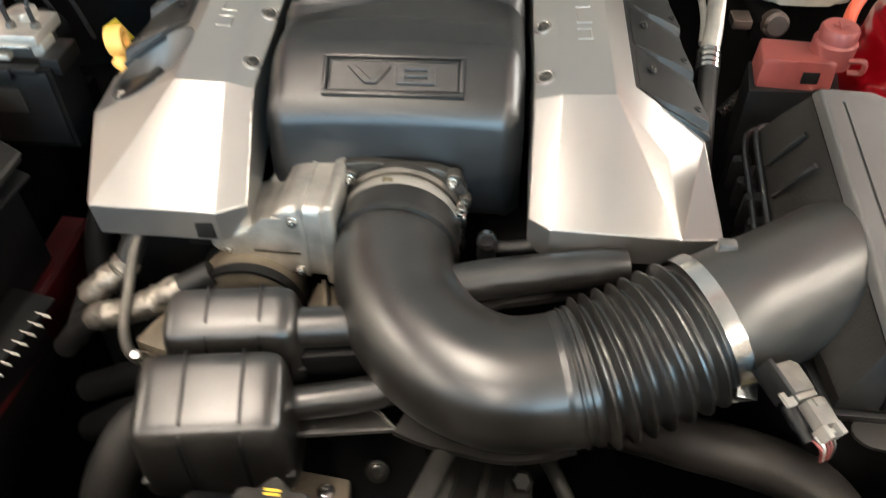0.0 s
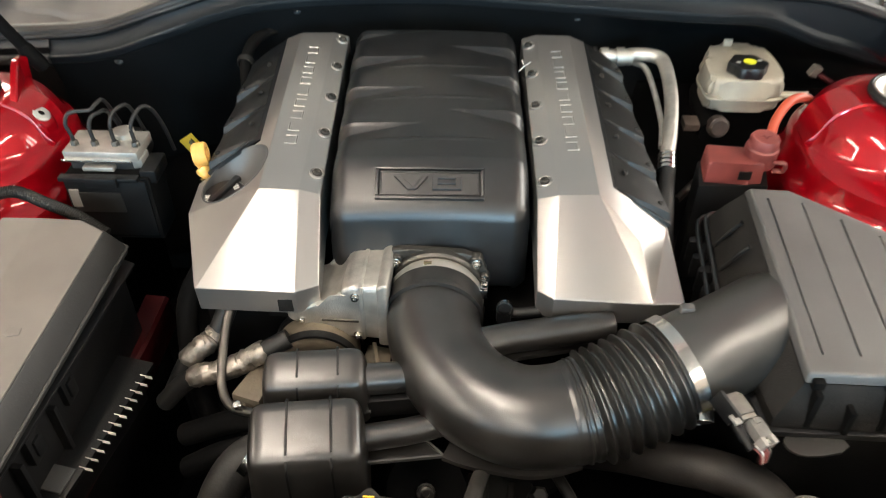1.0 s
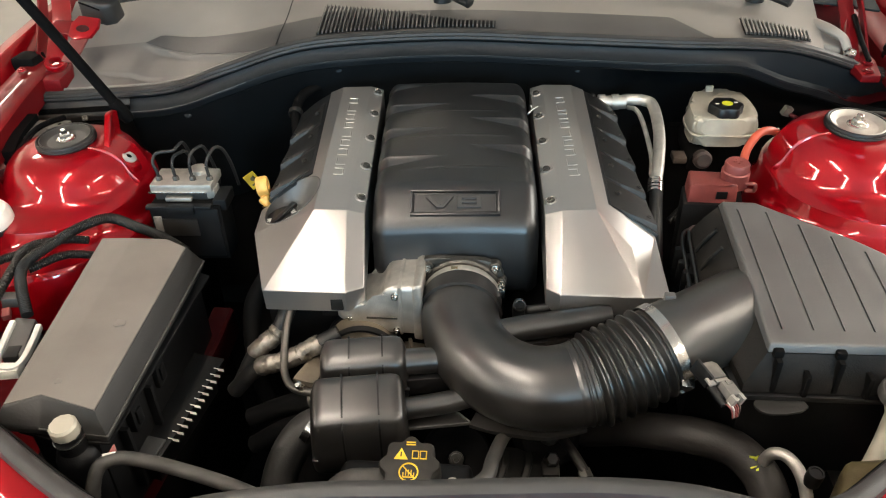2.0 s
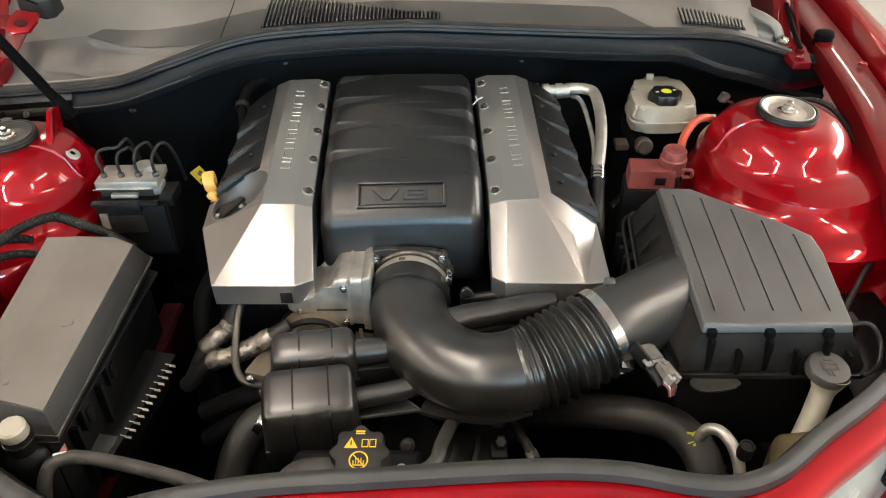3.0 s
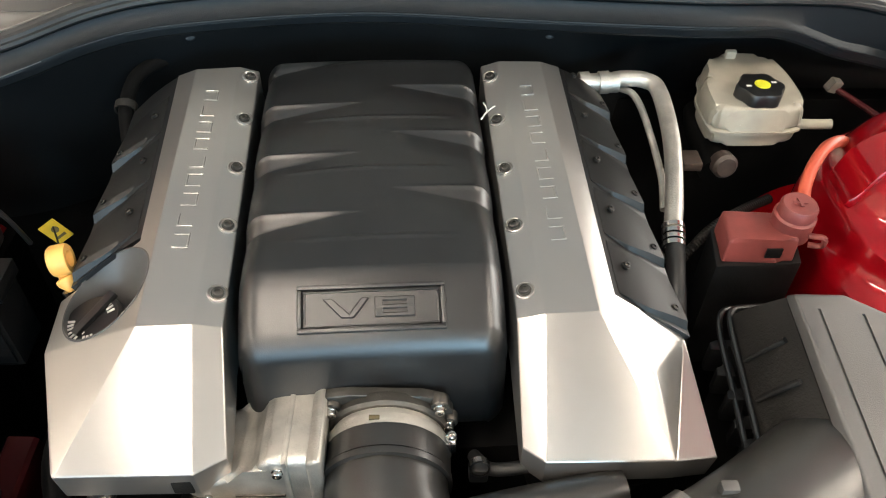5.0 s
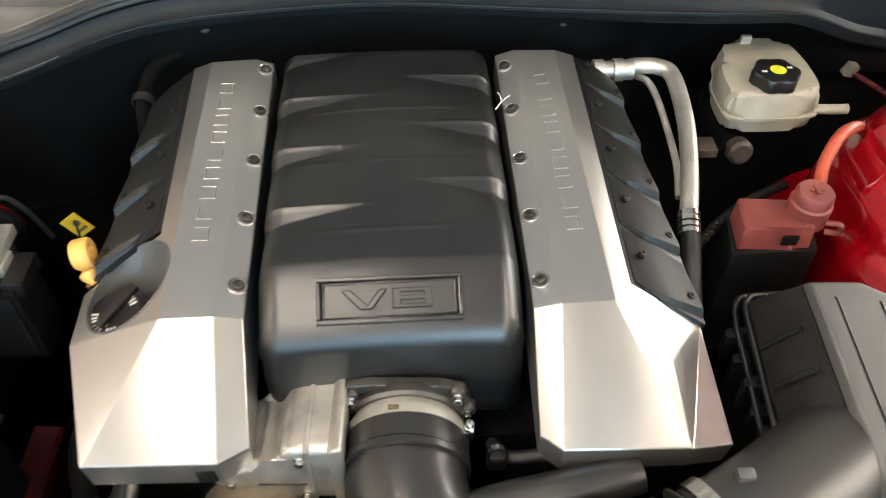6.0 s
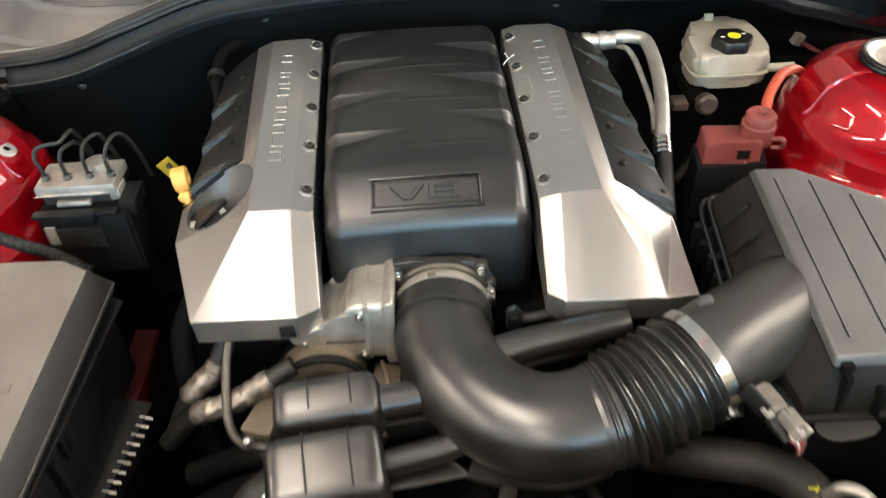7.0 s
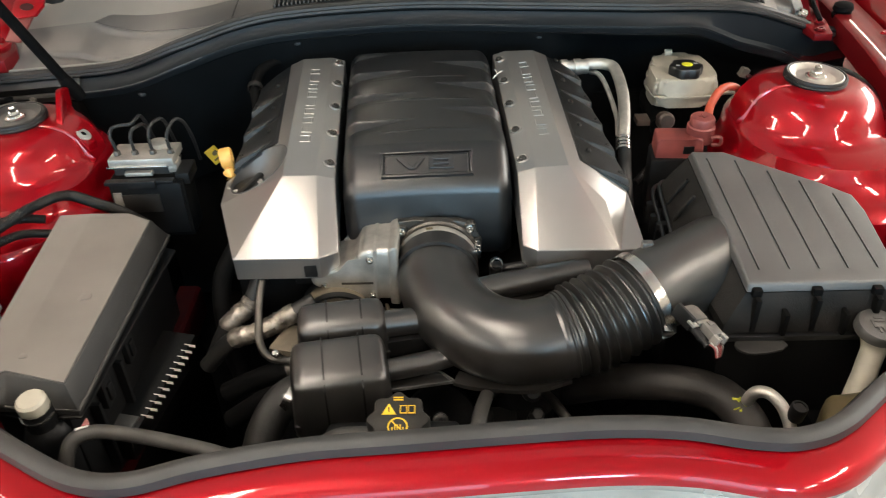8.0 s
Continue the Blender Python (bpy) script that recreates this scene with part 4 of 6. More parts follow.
def shingle(x, v):
    """How far the overlapping scales fall below the cover's crown: nothing at a step's brow, most at its foot, tapering out towards the middle."""
    side = 1 if x > 0 else -1
    tip = 0.022 if side > 0 else 0.012
    k = max(0.0, min(1.0, (abs(x) - tip) / (0.104 - tip)))
    drop, run = 0.0075 * k, 0.0010 + 0.0150 * k
    nose = sum(0.0010 * k * math.exp(-((v - e) / 0.0022) ** 2) for e in STEPS[side])
    brow = [e for e in STEPS[side] if e >= v]
    if not brow:
        return nose
    top = min(brow)
    below = [e for e in STEPS[side] if e < v]
    foot = top - run
    end = max(below) if below else foot - 0.060
    if v > foot:
        a = (top - v) / run
        return nose - drop * a
    a = max(0.0, min(1.0, (v - end) / max(0.001, foot - end)))
    return nose - drop * a * a


def intake_cover():
    t = thing("intake_manifold_cover", ENG @ pose(0, 0, 0.85), "black moulded intake manifold cover with raised ribs", "manifold cover")
    hw = 0.1185
    us = [-1.0, -0.985, -0.96, -0.93] + lin(-0.90, 0.90, 61) + [0.93, 0.96, 0.985, 1.0]
    rows = []
    deep = 381
    for v in lin(0.195, -0.185, deep):
        row = []
        w = hw + 0.002 * (v / 0.2)
        zt = manifold_top(v)
        back = max(0, (v - 0.170) / 0.025)
        for u in us:
            e = max(0.0, (abs(u) - 0.82) / 0.18)
            z = zt + 0.004 * (1 - u * u) - 0.030 * (1 - math.sqrt(max(0, 1 - e * e))) - 0.025 * (1 - math.sqrt(max(0.0, 1 - min(1, back) ** 2)))
            # faint creases across the crown between the scales
            for c in (0.068, -0.012, -0.102):
                z += 0.0007 * max(0.0, 1 - abs(v - c) / 0.004) * max(0.0, 1 - abs(u * 1.4) ** 4)
            row.append(Vector((u * w, v, z + shingle(u * w, v))))
        rows.append(row)
    # the rounded front brow and the front face
    vf, zf = -0.185, manifold_top(-0.185)
    for k in range(1, 8):
        a = k / 7 * radians(80)
        row = []
        for u in us:
            e = max(0.0, (abs(u) - 0.82) / 0.18)
            base = rows[deep - 1][us.index(u)]
            pull = 0.016 * e * e
            row.append(Vector((base.x, vf - 0.016 * math.sin(a) + pull * k / 7, base.z - 0.016 * (1 - math.cos(a)) - 0.010 * math.sin(a))))
        rows.append(row)
    for dz, dv in ((0.02, -0.004), (0.05, -0.007), (0.075, -0.008), (0.085, 0.0)):
        rows.append([Vector((p.x, p.y + dv, 0.872 - dz - (0.0 if abs(p.x) < 0.1 else 0.004))) for p in rows[deep + 6]])
    body = rings([[p for p in r] for r in rows], False, False)
    # sides that close it downwards
    for j in (0, len(us) - 1):
        line = [r[j] for r in rows[:deep + 7]]
        side = rings([[p, Vector((p.x * 1.0, p.y, 0.80))] for p in line], False, False)
        body = join(body, side)
    back = rings([rows[0], [Vector((p.x, p.y + 0.004, 0.80)) for p in rows[0]]], False, False)
    body = join(body, back)
    bmesh.ops.remove_doubles(body, verts=body.verts, dist=1e-5)
    part("body", body, BLACK, t, xf=ENG, sharp=50)
    # the badge plate on the sloping brow
    slope = math.degrees(math.atan2(manifold_top(-0.155) - manifold_top(-0.187), 0.032))
    B = ENG @ pose(0.0, -0.1705, manifold_top(-0.1705) + 0.0048, slope)
    w, h = 0.0625, 0.0205

    def border(hx, hy, wide, z0, z1, bev):
        return join(box(-hx, hx, hy - wide, hy, z0, z1, bev), box(-hx, hx, -hy, -hy + wide, z0, z1, bev), box(-hx, -hx + wide, -hy + wide, hy - wide, z0, z1, bev), box(hx - wide, hx, -hy + wide, hy - wide, z0, z1, bev))
    b = part("badge_frame", border(w, h, 0.0042, -0.004, 0.0034, 0.0016), BLACK, t, "moulded rectangular badge frame", xf=B)
    part("inner_frame", border(w - 0.0055, h - 0.0055, 0.0014, -0.004, 0.0012, 0.0006), BLACK, b, xf=B)
    part("badge_groove", box(-w + 0.004, w - 0.004, -h + 0.004, h - 0.004, -0.004, -0.0012), DARK, b, xf=B)
    part("badge_plate", box(-w + 0.0065, w - 0.0065, -h + 0.0065, h - 0.0065, -0.004, -0.0004), BLACK, b, xf=B)
    word = [prism([(-0.0415, 0.0085), (-0.0335, 0.0085), (-0.0190, -0.0050), (-0.0165, -0.0085), (-0.0255, -0.0085)], 0, 0.0030, 0.0007, 1),
            prism([(-0.0020, 0.0085), (-0.0085, 0.0085), (-0.0215, -0.0085), (-0.0150, -0.0085)], 0, 0.0029, 0.0007, 1)]
    bar = 0.0034
    for y in (-0.0068, 0.0002, 0.0070):
        word.append(box(0.0025, 0.0365, y - bar / 2, y + bar / 2, 0, 0.0030, 0.0006, 1))
    for x, x1 in ((0.0060, 0.0035), (0.0330, 0.0035)):
        word.append(box(x - x1, x + x1, -0.0070, 0.0070, 0, 0.0029, 0.0006, 1))
    part("badge_letters", join(*word), BLACK, b, "raised black V8 letters", xf=B @ Matrix.Translation((0, 0, -0.0006)))
    return t


intake_cover()


def throttle_body():
    t = thing("throttle_body", pose(0.02, -0.31, 0.75), "cast aluminium throttle body with motor housing", "throttle body")
    cx, cz = 0.024, 0.800
    part("flange", lathe([(0.050, 0), (0.0560, 0.002), (0.0570, 0.005), (0.0570, 0.012), (0.0545, 0.015), (0.053, 0.015)], (cx, -0.300, cz), (0, -1, 0), 44), BRONZE, t)
    part("gasket_plate", prism([(-0.062, -0.046), (-0.050, -0.054), (0.048, -0.052), (0.056, -0.044), (0.058, 0.030), (0.050, 0.046), (0.030, 0.053), (-0.030, 0.055), (-0.050, 0.053), (-0.062, 0.048)], 0, 0.010, 0.002), BRONZE, t, "dark machined flange", xf=pose(cx, -0.296, cz, 90))
    part("bore", lathe([(0.0515, 0), (0.0515, 0.02)], (cx, -0.305, cz), (0, -1, 0), 40), ALU, t)
    for dx, dz in ((-0.048, 0.040), (0.046, 0.043), (0.054, 0.018), (-0.048, -0.040), (0.050, -0.038)):
        part("boss", lathe([(0.0085, 0), (0.0085, 0.008), (0.0075, 0.010), (0.004, 0.010)], (cx + dx, -0.300, cz + dz), (0, -1, 0), 18), BRONZE, t)
        part("bolt", bolt(0.0046, (cx + dx, -0.310, cz + dz), (0, -1, 0), 0.007), STEEL, t, "steel flange bolt")
    part("motor_housing", prism([(-0.028, 0.048), (-0.072, 0.046), (-0.080, 0.040), (-0.085, 0.028), (-0.092, 0.020), (-0.108, 0.015), (-0.138, 0.011), (-0.146, 0.006), (-0.146, -0.008), (-0.138, -0.013), (-0.108, -0.020), (-0.092, -0.029), (-0.078, -0.034), (-0.028, -0.036)], 0, 0.074, 0.009, 4),
         ALU, t, xf=pose(0.0, -0.290, 0.799, 90))
    part("housing_rib", prism([(-0.060, -0.033), (-0.055, -0.033), (-0.055, 0.0485), (-0.060, 0.0485)], 0, 0.0765, 0.002, 2), ALU, t, xf=pose(0.0, -0.290, 0.799, 90))
    part("housing_rim", prism([(-0.040, -0.040), (-0.027, -0.042), (-0.027, 0.053), (-0.033, 0.054), (-0.040, 0.048)], 0, 0.078, 0.004, 3), ALU, t, xf=pose(0.0, -0.290, 0.799, 90))
    part("wire_slot", box(-0.105, -0.062, -0.3655, -0.345, 0.792, 0.795, 0.001), BRONZE, t)
    part("housing_screw", bolt(0.0042, (-0.064, -0.3635, 0.832), (0, -1, 0), 0.006), STEEL, t)
    part("housing_screw", bolt(0.0042, (-0.064, -0.3625, 0.772), (0, -1, 0), 0.007), STEEL, t)
    part("housing_screw", bolt(0.0035, (-0.128, -0.362, 0.792), (0, -1, 0), 0.005), STEEL, t)
    part("plug", box(-0.168, -0.143, -0.360, -0.332, 0.790, 0.812, 0.003), DARK, t, "black connector plug")


throttle_body()

DUCT_LINE = [(0.024, -0.322, 0.800), (0.024, -0.345, 0.800), (0.026, -0.382, 0.799), (0.043, -0.427, 0.794), (0.076, -0.465, 0.791), (0.122, -0.485, 0.791), (0.172, -0.480, 0.795)]
BELLOWS = [(0.172, -0.480, 0.795), (0.222, -0.464, 0.806), (0.276, -0.440, 0.822)]


def ring_band(c, axis, r, w, h=0.0025, n=40):
    return lathe([(r, -w / 2), (r + h, -w / 2), (r + h, w / 2), (r, w / 2)], c, axis, n, False)


def intake_duct():
    t = thing("intake_duct", pose(0.1, -0.45, 0.72), "black plastic intake duct with bellows and resonator boxes", "air intake")
    path = smooth_path(DUCT_LINE + BELLOWS[1:], 40)
    turn = 40 * (len(DUCT_LINE) - 1)
    part("elbow", tube(path[:turn + 1:4], 0.0528, 40, 1, 0.96), DUCT, t)
    part("collar", join(ring_band((0.024, -0.343, 0.800), (0, -1, 0), 0.0515, 0.021, 0.0040), ring_band((0.024, -0.358, 0.800), (0, -1, 0), 0.0515, 0.006, 0.005)), DUCT, t)
    path = path[turn - 4:]

    def rad(s):
        """A stepped cuff, then seven narrow ridges."""
        if s < 0.05:
            return 0.0528 + 0.0012 * s / 0.05
        if s < 0.20:
            return 0.0536 + (0.0018 if 0.085 < s < 0.11 or 0.145 < s else 0.0)
        if s > 0.94:
            return 0.0545
        k = (s - 0.20) / 0.74
        return 0.0525 + 0.0085 * (0.5 - 0.5 * math.cos(2 * math.pi * 7 * k)) ** 1.6
    part("bellows", tube(path, rad, 44, 1, 0.97), DUCT, t, "ribbed black rubber bellows")
    # clamps
    c1 = part("hose_clamp", ring_band((0.024, -0.3275, 0.800), (0, -1, 0), 0.0545, 0.0095, 0.0012), ALU, t, "steel band hose clamp")
    part("clamp_screw", join(box(0.074, 0.084, -0.334, -0.323, 0.808, 0.822, 0.002), bolt(0.004, (0.079, -0.3285, 0.822), (0.2, 0, 1), 0.008)), STEEL, c1)
    part("paint_mark", box(0.010, 0.019, -0.3300, -0.3255, 0.8540, 0.8560, 0.0005), TANK, c1, "faint olive paint dab")
    ax = Vector((0.054, 0.024, 0.016)).normalized()
    e = Vector((0.277, -0.4395, 0.8222))
    c2 = part("hose_clamp", ring_band(e, ax, 0.0565, 0.013, 0.0016), STEEL, t, "bright steel band hose clamp")
    part("clamp_screw", join(box(-0.008, 0.008, -0.006, 0.006, -0.012, 0.010, 0.002), bolt(0.006, (0, 0, -0.012), (0, 0, -1), 0.010)), STEEL, c2, xf=Matrix.Translation(e + Vector((0.022, -0.050, -0.012))) @ pose(0, 0, 0, 30, 10, 0))
    part("side_tube", tube([(0.070, -0.400, 0.802), (0.12, -0.388, 0.806), (0.224, -0.372, 0.815)], lambda s: 0.0172 if s < 0.96 else 0.0145, 24, 6), DUCT, t)
    part("side_tube_shelf", prism([(0.06, -0.42), (0.06, -0.385), (0.20, -0.368), (0.20, -0.385), (0.12, -0.405), (0.105, -0.418)], 0.786, 0.792, 0.001), DUCT, t)
    # resonators

    def resonator(x0, x1, y0, y1, z0, zb, zf, yaw, cx, cy):
        M = Matrix.Translation((cx, cy, 0)) @ pose(0, 0, 0, 0, 0, yaw)
        b = prism([(x0, y0), (x1, y0), (x1, y1), (x0, y1)], z0, lambda x, y: zf + (zb - zf) * (y - y0) / (y1 - y0), 0.017, 6, 0.006)
        r = part("resonator_box", b, DUCT, t, "rounded black resonator box", xf=M)
        lip = z0 + (zf - z0) * 0.30
        part("parting_lip", prism([(x0 + 0.003, y0 + 0.002), (x1 - 0.003, y0 + 0.002), (x1 - 0.003, y1 - 0.002), (x0 + 0.003, y1 - 0.002)], lip, lip + 0.003, 0.001), DUCT, r, xf=M)
        for k in (1, 2):
            x = x0 + (x1 - x0) * (k / 3 + 0.02 * k)
            ring = sweep([(x, y0 - 0.0004, z0 + 0.01), (x, y0 - 0.0004, zf - 0.018), (x, y0 + 0.0045, zf - 0.0045), (x, y0 + 0.011, zf - 0.0002), (x, y0 + 0.018, zf + (zb - zf) * 0.018 / (y1 - y0) + 0.0005),
                          (x, y1 - 0.018, zb - (zb - zf) * 0.018 / (y1 - y0) + 0.0005), (x, y1 - 0.011, zb - 0.0008), (x, y1 - 0.0045, zb - 0.0052), (x, y1 - 0.001, zb - 0.018)],
                         [(-0.0011, -0.001), (-0.0011, 0.0008), (0.0011, 0.0008), (0.0011, -0.001)], 5, up=(0.01, -0.6, 0.8))
            part("seam", ring, DARK, r, xf=M)
        return r
    resonator(-0.058, 0.060, -0.027, 0.024, 0.745, 0.828, 0.812, 8, -0.095, -0.456)
    resonator(-0.064, 0.058, -0.039, 0.034, 0.712, 0.820, 0.799, 9, -0.088, -0.525)
    part("neck", tube([(-0.045, -0.450, 0.793), (0.03, -0.437, 0.793)], 0.0170, 20, 2), DUCT, t)
    part("neck_plate", prism([(-0.040, -0.470), (0.03, -0.458), (0.03, -0.444), (-0.040, -0.452)], 0.755, 0.780, 0.002), DARK, t)
    part("neck", tube([(-0.040, -0.505, 0.766), (0.02, -0.490, 0.768), (0.07, -0.470, 0.772)], 0.0140, 20, 4), DUCT, t)
    part("web", prism([(-0.040, -0.500), (0.024, -0.494), (0.043, -0.509), (-0.036, -0.523)], 0.747, 0.751, 0.0008), DUCT, t)
    # Web edges go paler than the duct to paint their lit rims.
    part("web_lip", sweep([(-0.038, -0.501, 0.752), (0.0, -0.497, 0.752), (0.024, -0.4945, 0.752), (0.0355, -0.503, 0.752), (0.043, -0.510, 0.752)], [(-0.0012, -0.002), (-0.0012, 0.002), (0.0012, 0.002), (0.0012, -0.002)], 3), GREY, t, "moulded edge, paled as its lit rim")
    part("web_lip", sweep([(-0.036, -0.5245, 0.752), (0.0, -0.5185, 0.752), (0.043, -0.511, 0.752)], [(-0.0012, -0.002), (-0.0012, 0.002), (0.0012, 0.002), (0.0012, -0.002)], 3), GREY, t, "moulded edge, paled as its lit rim")
    part("lower_flange", sweep([(0.043, -0.511, 0.752), (0.064, -0.5185, 0.752), (0.086, -0.5235, 0.753), (0.126, -0.5300, 0.755), (0.155, -0.5275, 0.757), (0.185, -0.5180, 0.759)], [(-0.020, -0.006), (-0.020, 0.0), (0.0015, 0.0), (0.0015, -0.006)]), DUCT, t)


intake_duct()


def air_box():
    t = thing("air_filter_box", pose(0.46, -0.35, 0.62), "dark grey plastic air filter box with grooved lid", "air filter box")
    top = [(0.388, -0.478), (0.567, -0.477), (0.566, -0.366), (0.560, -0.338), (0.529, -0.316), (0.417, -0.253), (0.374, -0.252), (0.384, -0.383)]
    low = [(0.364, -0.494, 0.818), (0.588, -0.494, 0.818), (0.600, -0.360, 0.826), (0.588, -0.318, 0.832), (0.548, -0.288, 0.838), (0.430, -0.206, 0.846), (0.352, -0.209, 0.846), (0.341, -0.360, 0.838)]

    def ztop(x, y):
        return 0.873 + 0.24 * (y + 0.46)
    bm = bmesh.new()
    a = [bm.verts.new((x, y, ztop(x, y))) for x, y in top]
    b = [bm.verts.new((x + (p - x) * 0.10, y + (q - y) * 0.22, ztop(x, y) - 0.012)) for (x, y), (p, q, z) in zip(top, low)]
    skirt = [v.co.copy() for v in b]
    bm.faces.new(a)
    bm.faces.new(b[::-1])
    for i in range(8):
        j = (i + 1) % 8
        bm.faces.new((b[i], b[j], a[j], a[i]))
    bmesh.ops.recalc_face_normals(bm, faces=bm.faces)
    bmesh.ops.bevel(bm, geom=[e for e in bm.edges if e.calc_face_angle(0) > 0.2], offset=0.0036, segments=3, affect="EDGES", profile=0.6)
    grooves = []
    for xt, yt, xb in ((0.391, -0.266, 0.405), (0.4275, -0.271, 0.441), (0.4645, -0.292, 0.476), (0.5005, -0.312, 0.510), (0.536, -0.336, 0.545)):
        grooves.append(prism([(xb - 0.0013, -0.458), (xb + 0.0013, -0.458), (xt + 0.0013, yt), (xt - 0.0013, yt)], lambda x, y: ztop(x, y) - 0.0025, lambda x, y: ztop(x, y) + 0.01))
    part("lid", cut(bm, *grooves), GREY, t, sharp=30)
    rim = [Vector(p) for p in low]
    wall = rings([[Vector((0.47, -0.36, 0)) * 0.012 + p * 0.988 for p in [q + Vector((0, 0, 0.0095)) for q in skirt]], [p.lerp(q, 0.5) for p, q in zip(skirt, rim)], rim, [p - Vector((0, 0, 0.012)) for p in rim]])
    bmesh.ops.bevel(wall, geom=[e for e in wall.edges if e.is_manifold and e.calc_face_angle(0) > 0.5], offset=0.003, segments=2, affect="EDGES", profile=0.6)
    # Same plastic as the lid, darkened because the walls face the bay.
    part("lid_wall", wall, WALLP, t, "lid side wall, darkened for its shade", sharp=30)
    # the ribbed rim round the lid's lower edge
    for off, z, r in ((0.003, 0.000, 0.0032), (0.011, -0.010, 0.0030)):
        part("lid_edge", tube([(0.352 - off, -0.46, 0.822 + z), (0.342 - off, -0.40, 0.832 + z), (0.341 - off, -0.36, 0.838 + z), (0.347 - off, -0.28, 0.843 + z), (0.351 - off, -0.225, 0.847 + z), (0.356 - off * 0.6, -0.209 + off, 0.848 + z), (0.37, -0.204 + off, 0.848 + z), (0.43, -0.202 + off, 0.848 + z)], r, 8, 5), BLACK, t)
    for y, h in ((-0.235, 0.016), (-0.262, 0.012), (-0.292, 0.017), (-0.318, 0.011), (-0.342, 0.015)):
        part("rim_tab", prism([(0.327, y - 0.006), (0.345, y - 0.008), (0.346, y + 0.008), (0.329, y + 0.004)], 0.800, 0.818 + h, 0.003), DARK, t, "black moulded rim tab")
    for y in (-0.275, -0.318):
        part("wall_rib", tube([(0.3475 + 0.05 * (y + 0.275), y + 0.008, 0.850), (0.359 + 0.05 * (y + 0.275), y, 0.880), (0.366 + 0.05 * (y + 0.275), y - 0.004, 0.894)], 0.0028, 8, 4), WALLP, t)
    outer = [(x, y) for x, y, _ in low]
    cx, cy = 0.47, -0.35
    part("lower_body", prism([(cx + (x - cx) * 0.95, cy + (y - cy) * 0.95) for x, y in outer], 0.60, 0.812, 0.004), DARK, t, "black lower housing")
    part("seam_lip", prism([(cx + (x - cx) * 1.03, cy + (y - cy) * 1.03) for x, y in outer], 0.796, 0.804, 0.002), BLACK, t)
    for x in (0.398, 0.468, 0.538):
        part("clip_bump", join(box(x - 0.006, x + 0.006, -0.4870, -0.476, 0.853, 0.8640, 0.003), box(x - 0.0035, x + 0.0035, -0.4955, -0.484, 0.808, 0.855, 0.002)), BAY, t, "black lid clip")
    for x in (0.433, 0.503, 0.565):
        part("wall_rib", prism([(x - 0.003, -0.501), (x + 0.003, -0.501), (x + 0.003, -0.484), (x - 0.003, -0.484)], 0.806, 0.838, 0.002), BAY, t)
    pipe = tube([(0.272, -0.4415, 0.821), (0.30, -0.428, 0.828), (0.345, -0.402, 0.831), (0.385, -0.378, 0.833), (0.425, -0.354, 0.832)], lambda s: 0.0535 + 0.0045 * max(0.0, s * 1.6 - 0.6), 40, 8)
    part("outlet_pipe", pipe, PIPEM, t)
    part("pipe_tab", box(0.278, 0.292, -0.412, -0.402, 0.866, 0.882, 0.003), GREY, t)
    for y in (-0.42, -0.36):
        part("latch", box(0.590, 0.608, y - 0.012, y + 0.012, 0.78, 0.83, 0.003), DARK, t, "black lid latch")
    part("retainer_wire", tube([(0.575, -0.455, 0.848), (0.600, -0.458, 0.852), (0.612, -0.472, 0.835), (0.606, -0.492, 0.815), (0.588, -0.500, 0.805)], 0.003, 8), RUBBER, t, "black wire latch")


air_box()


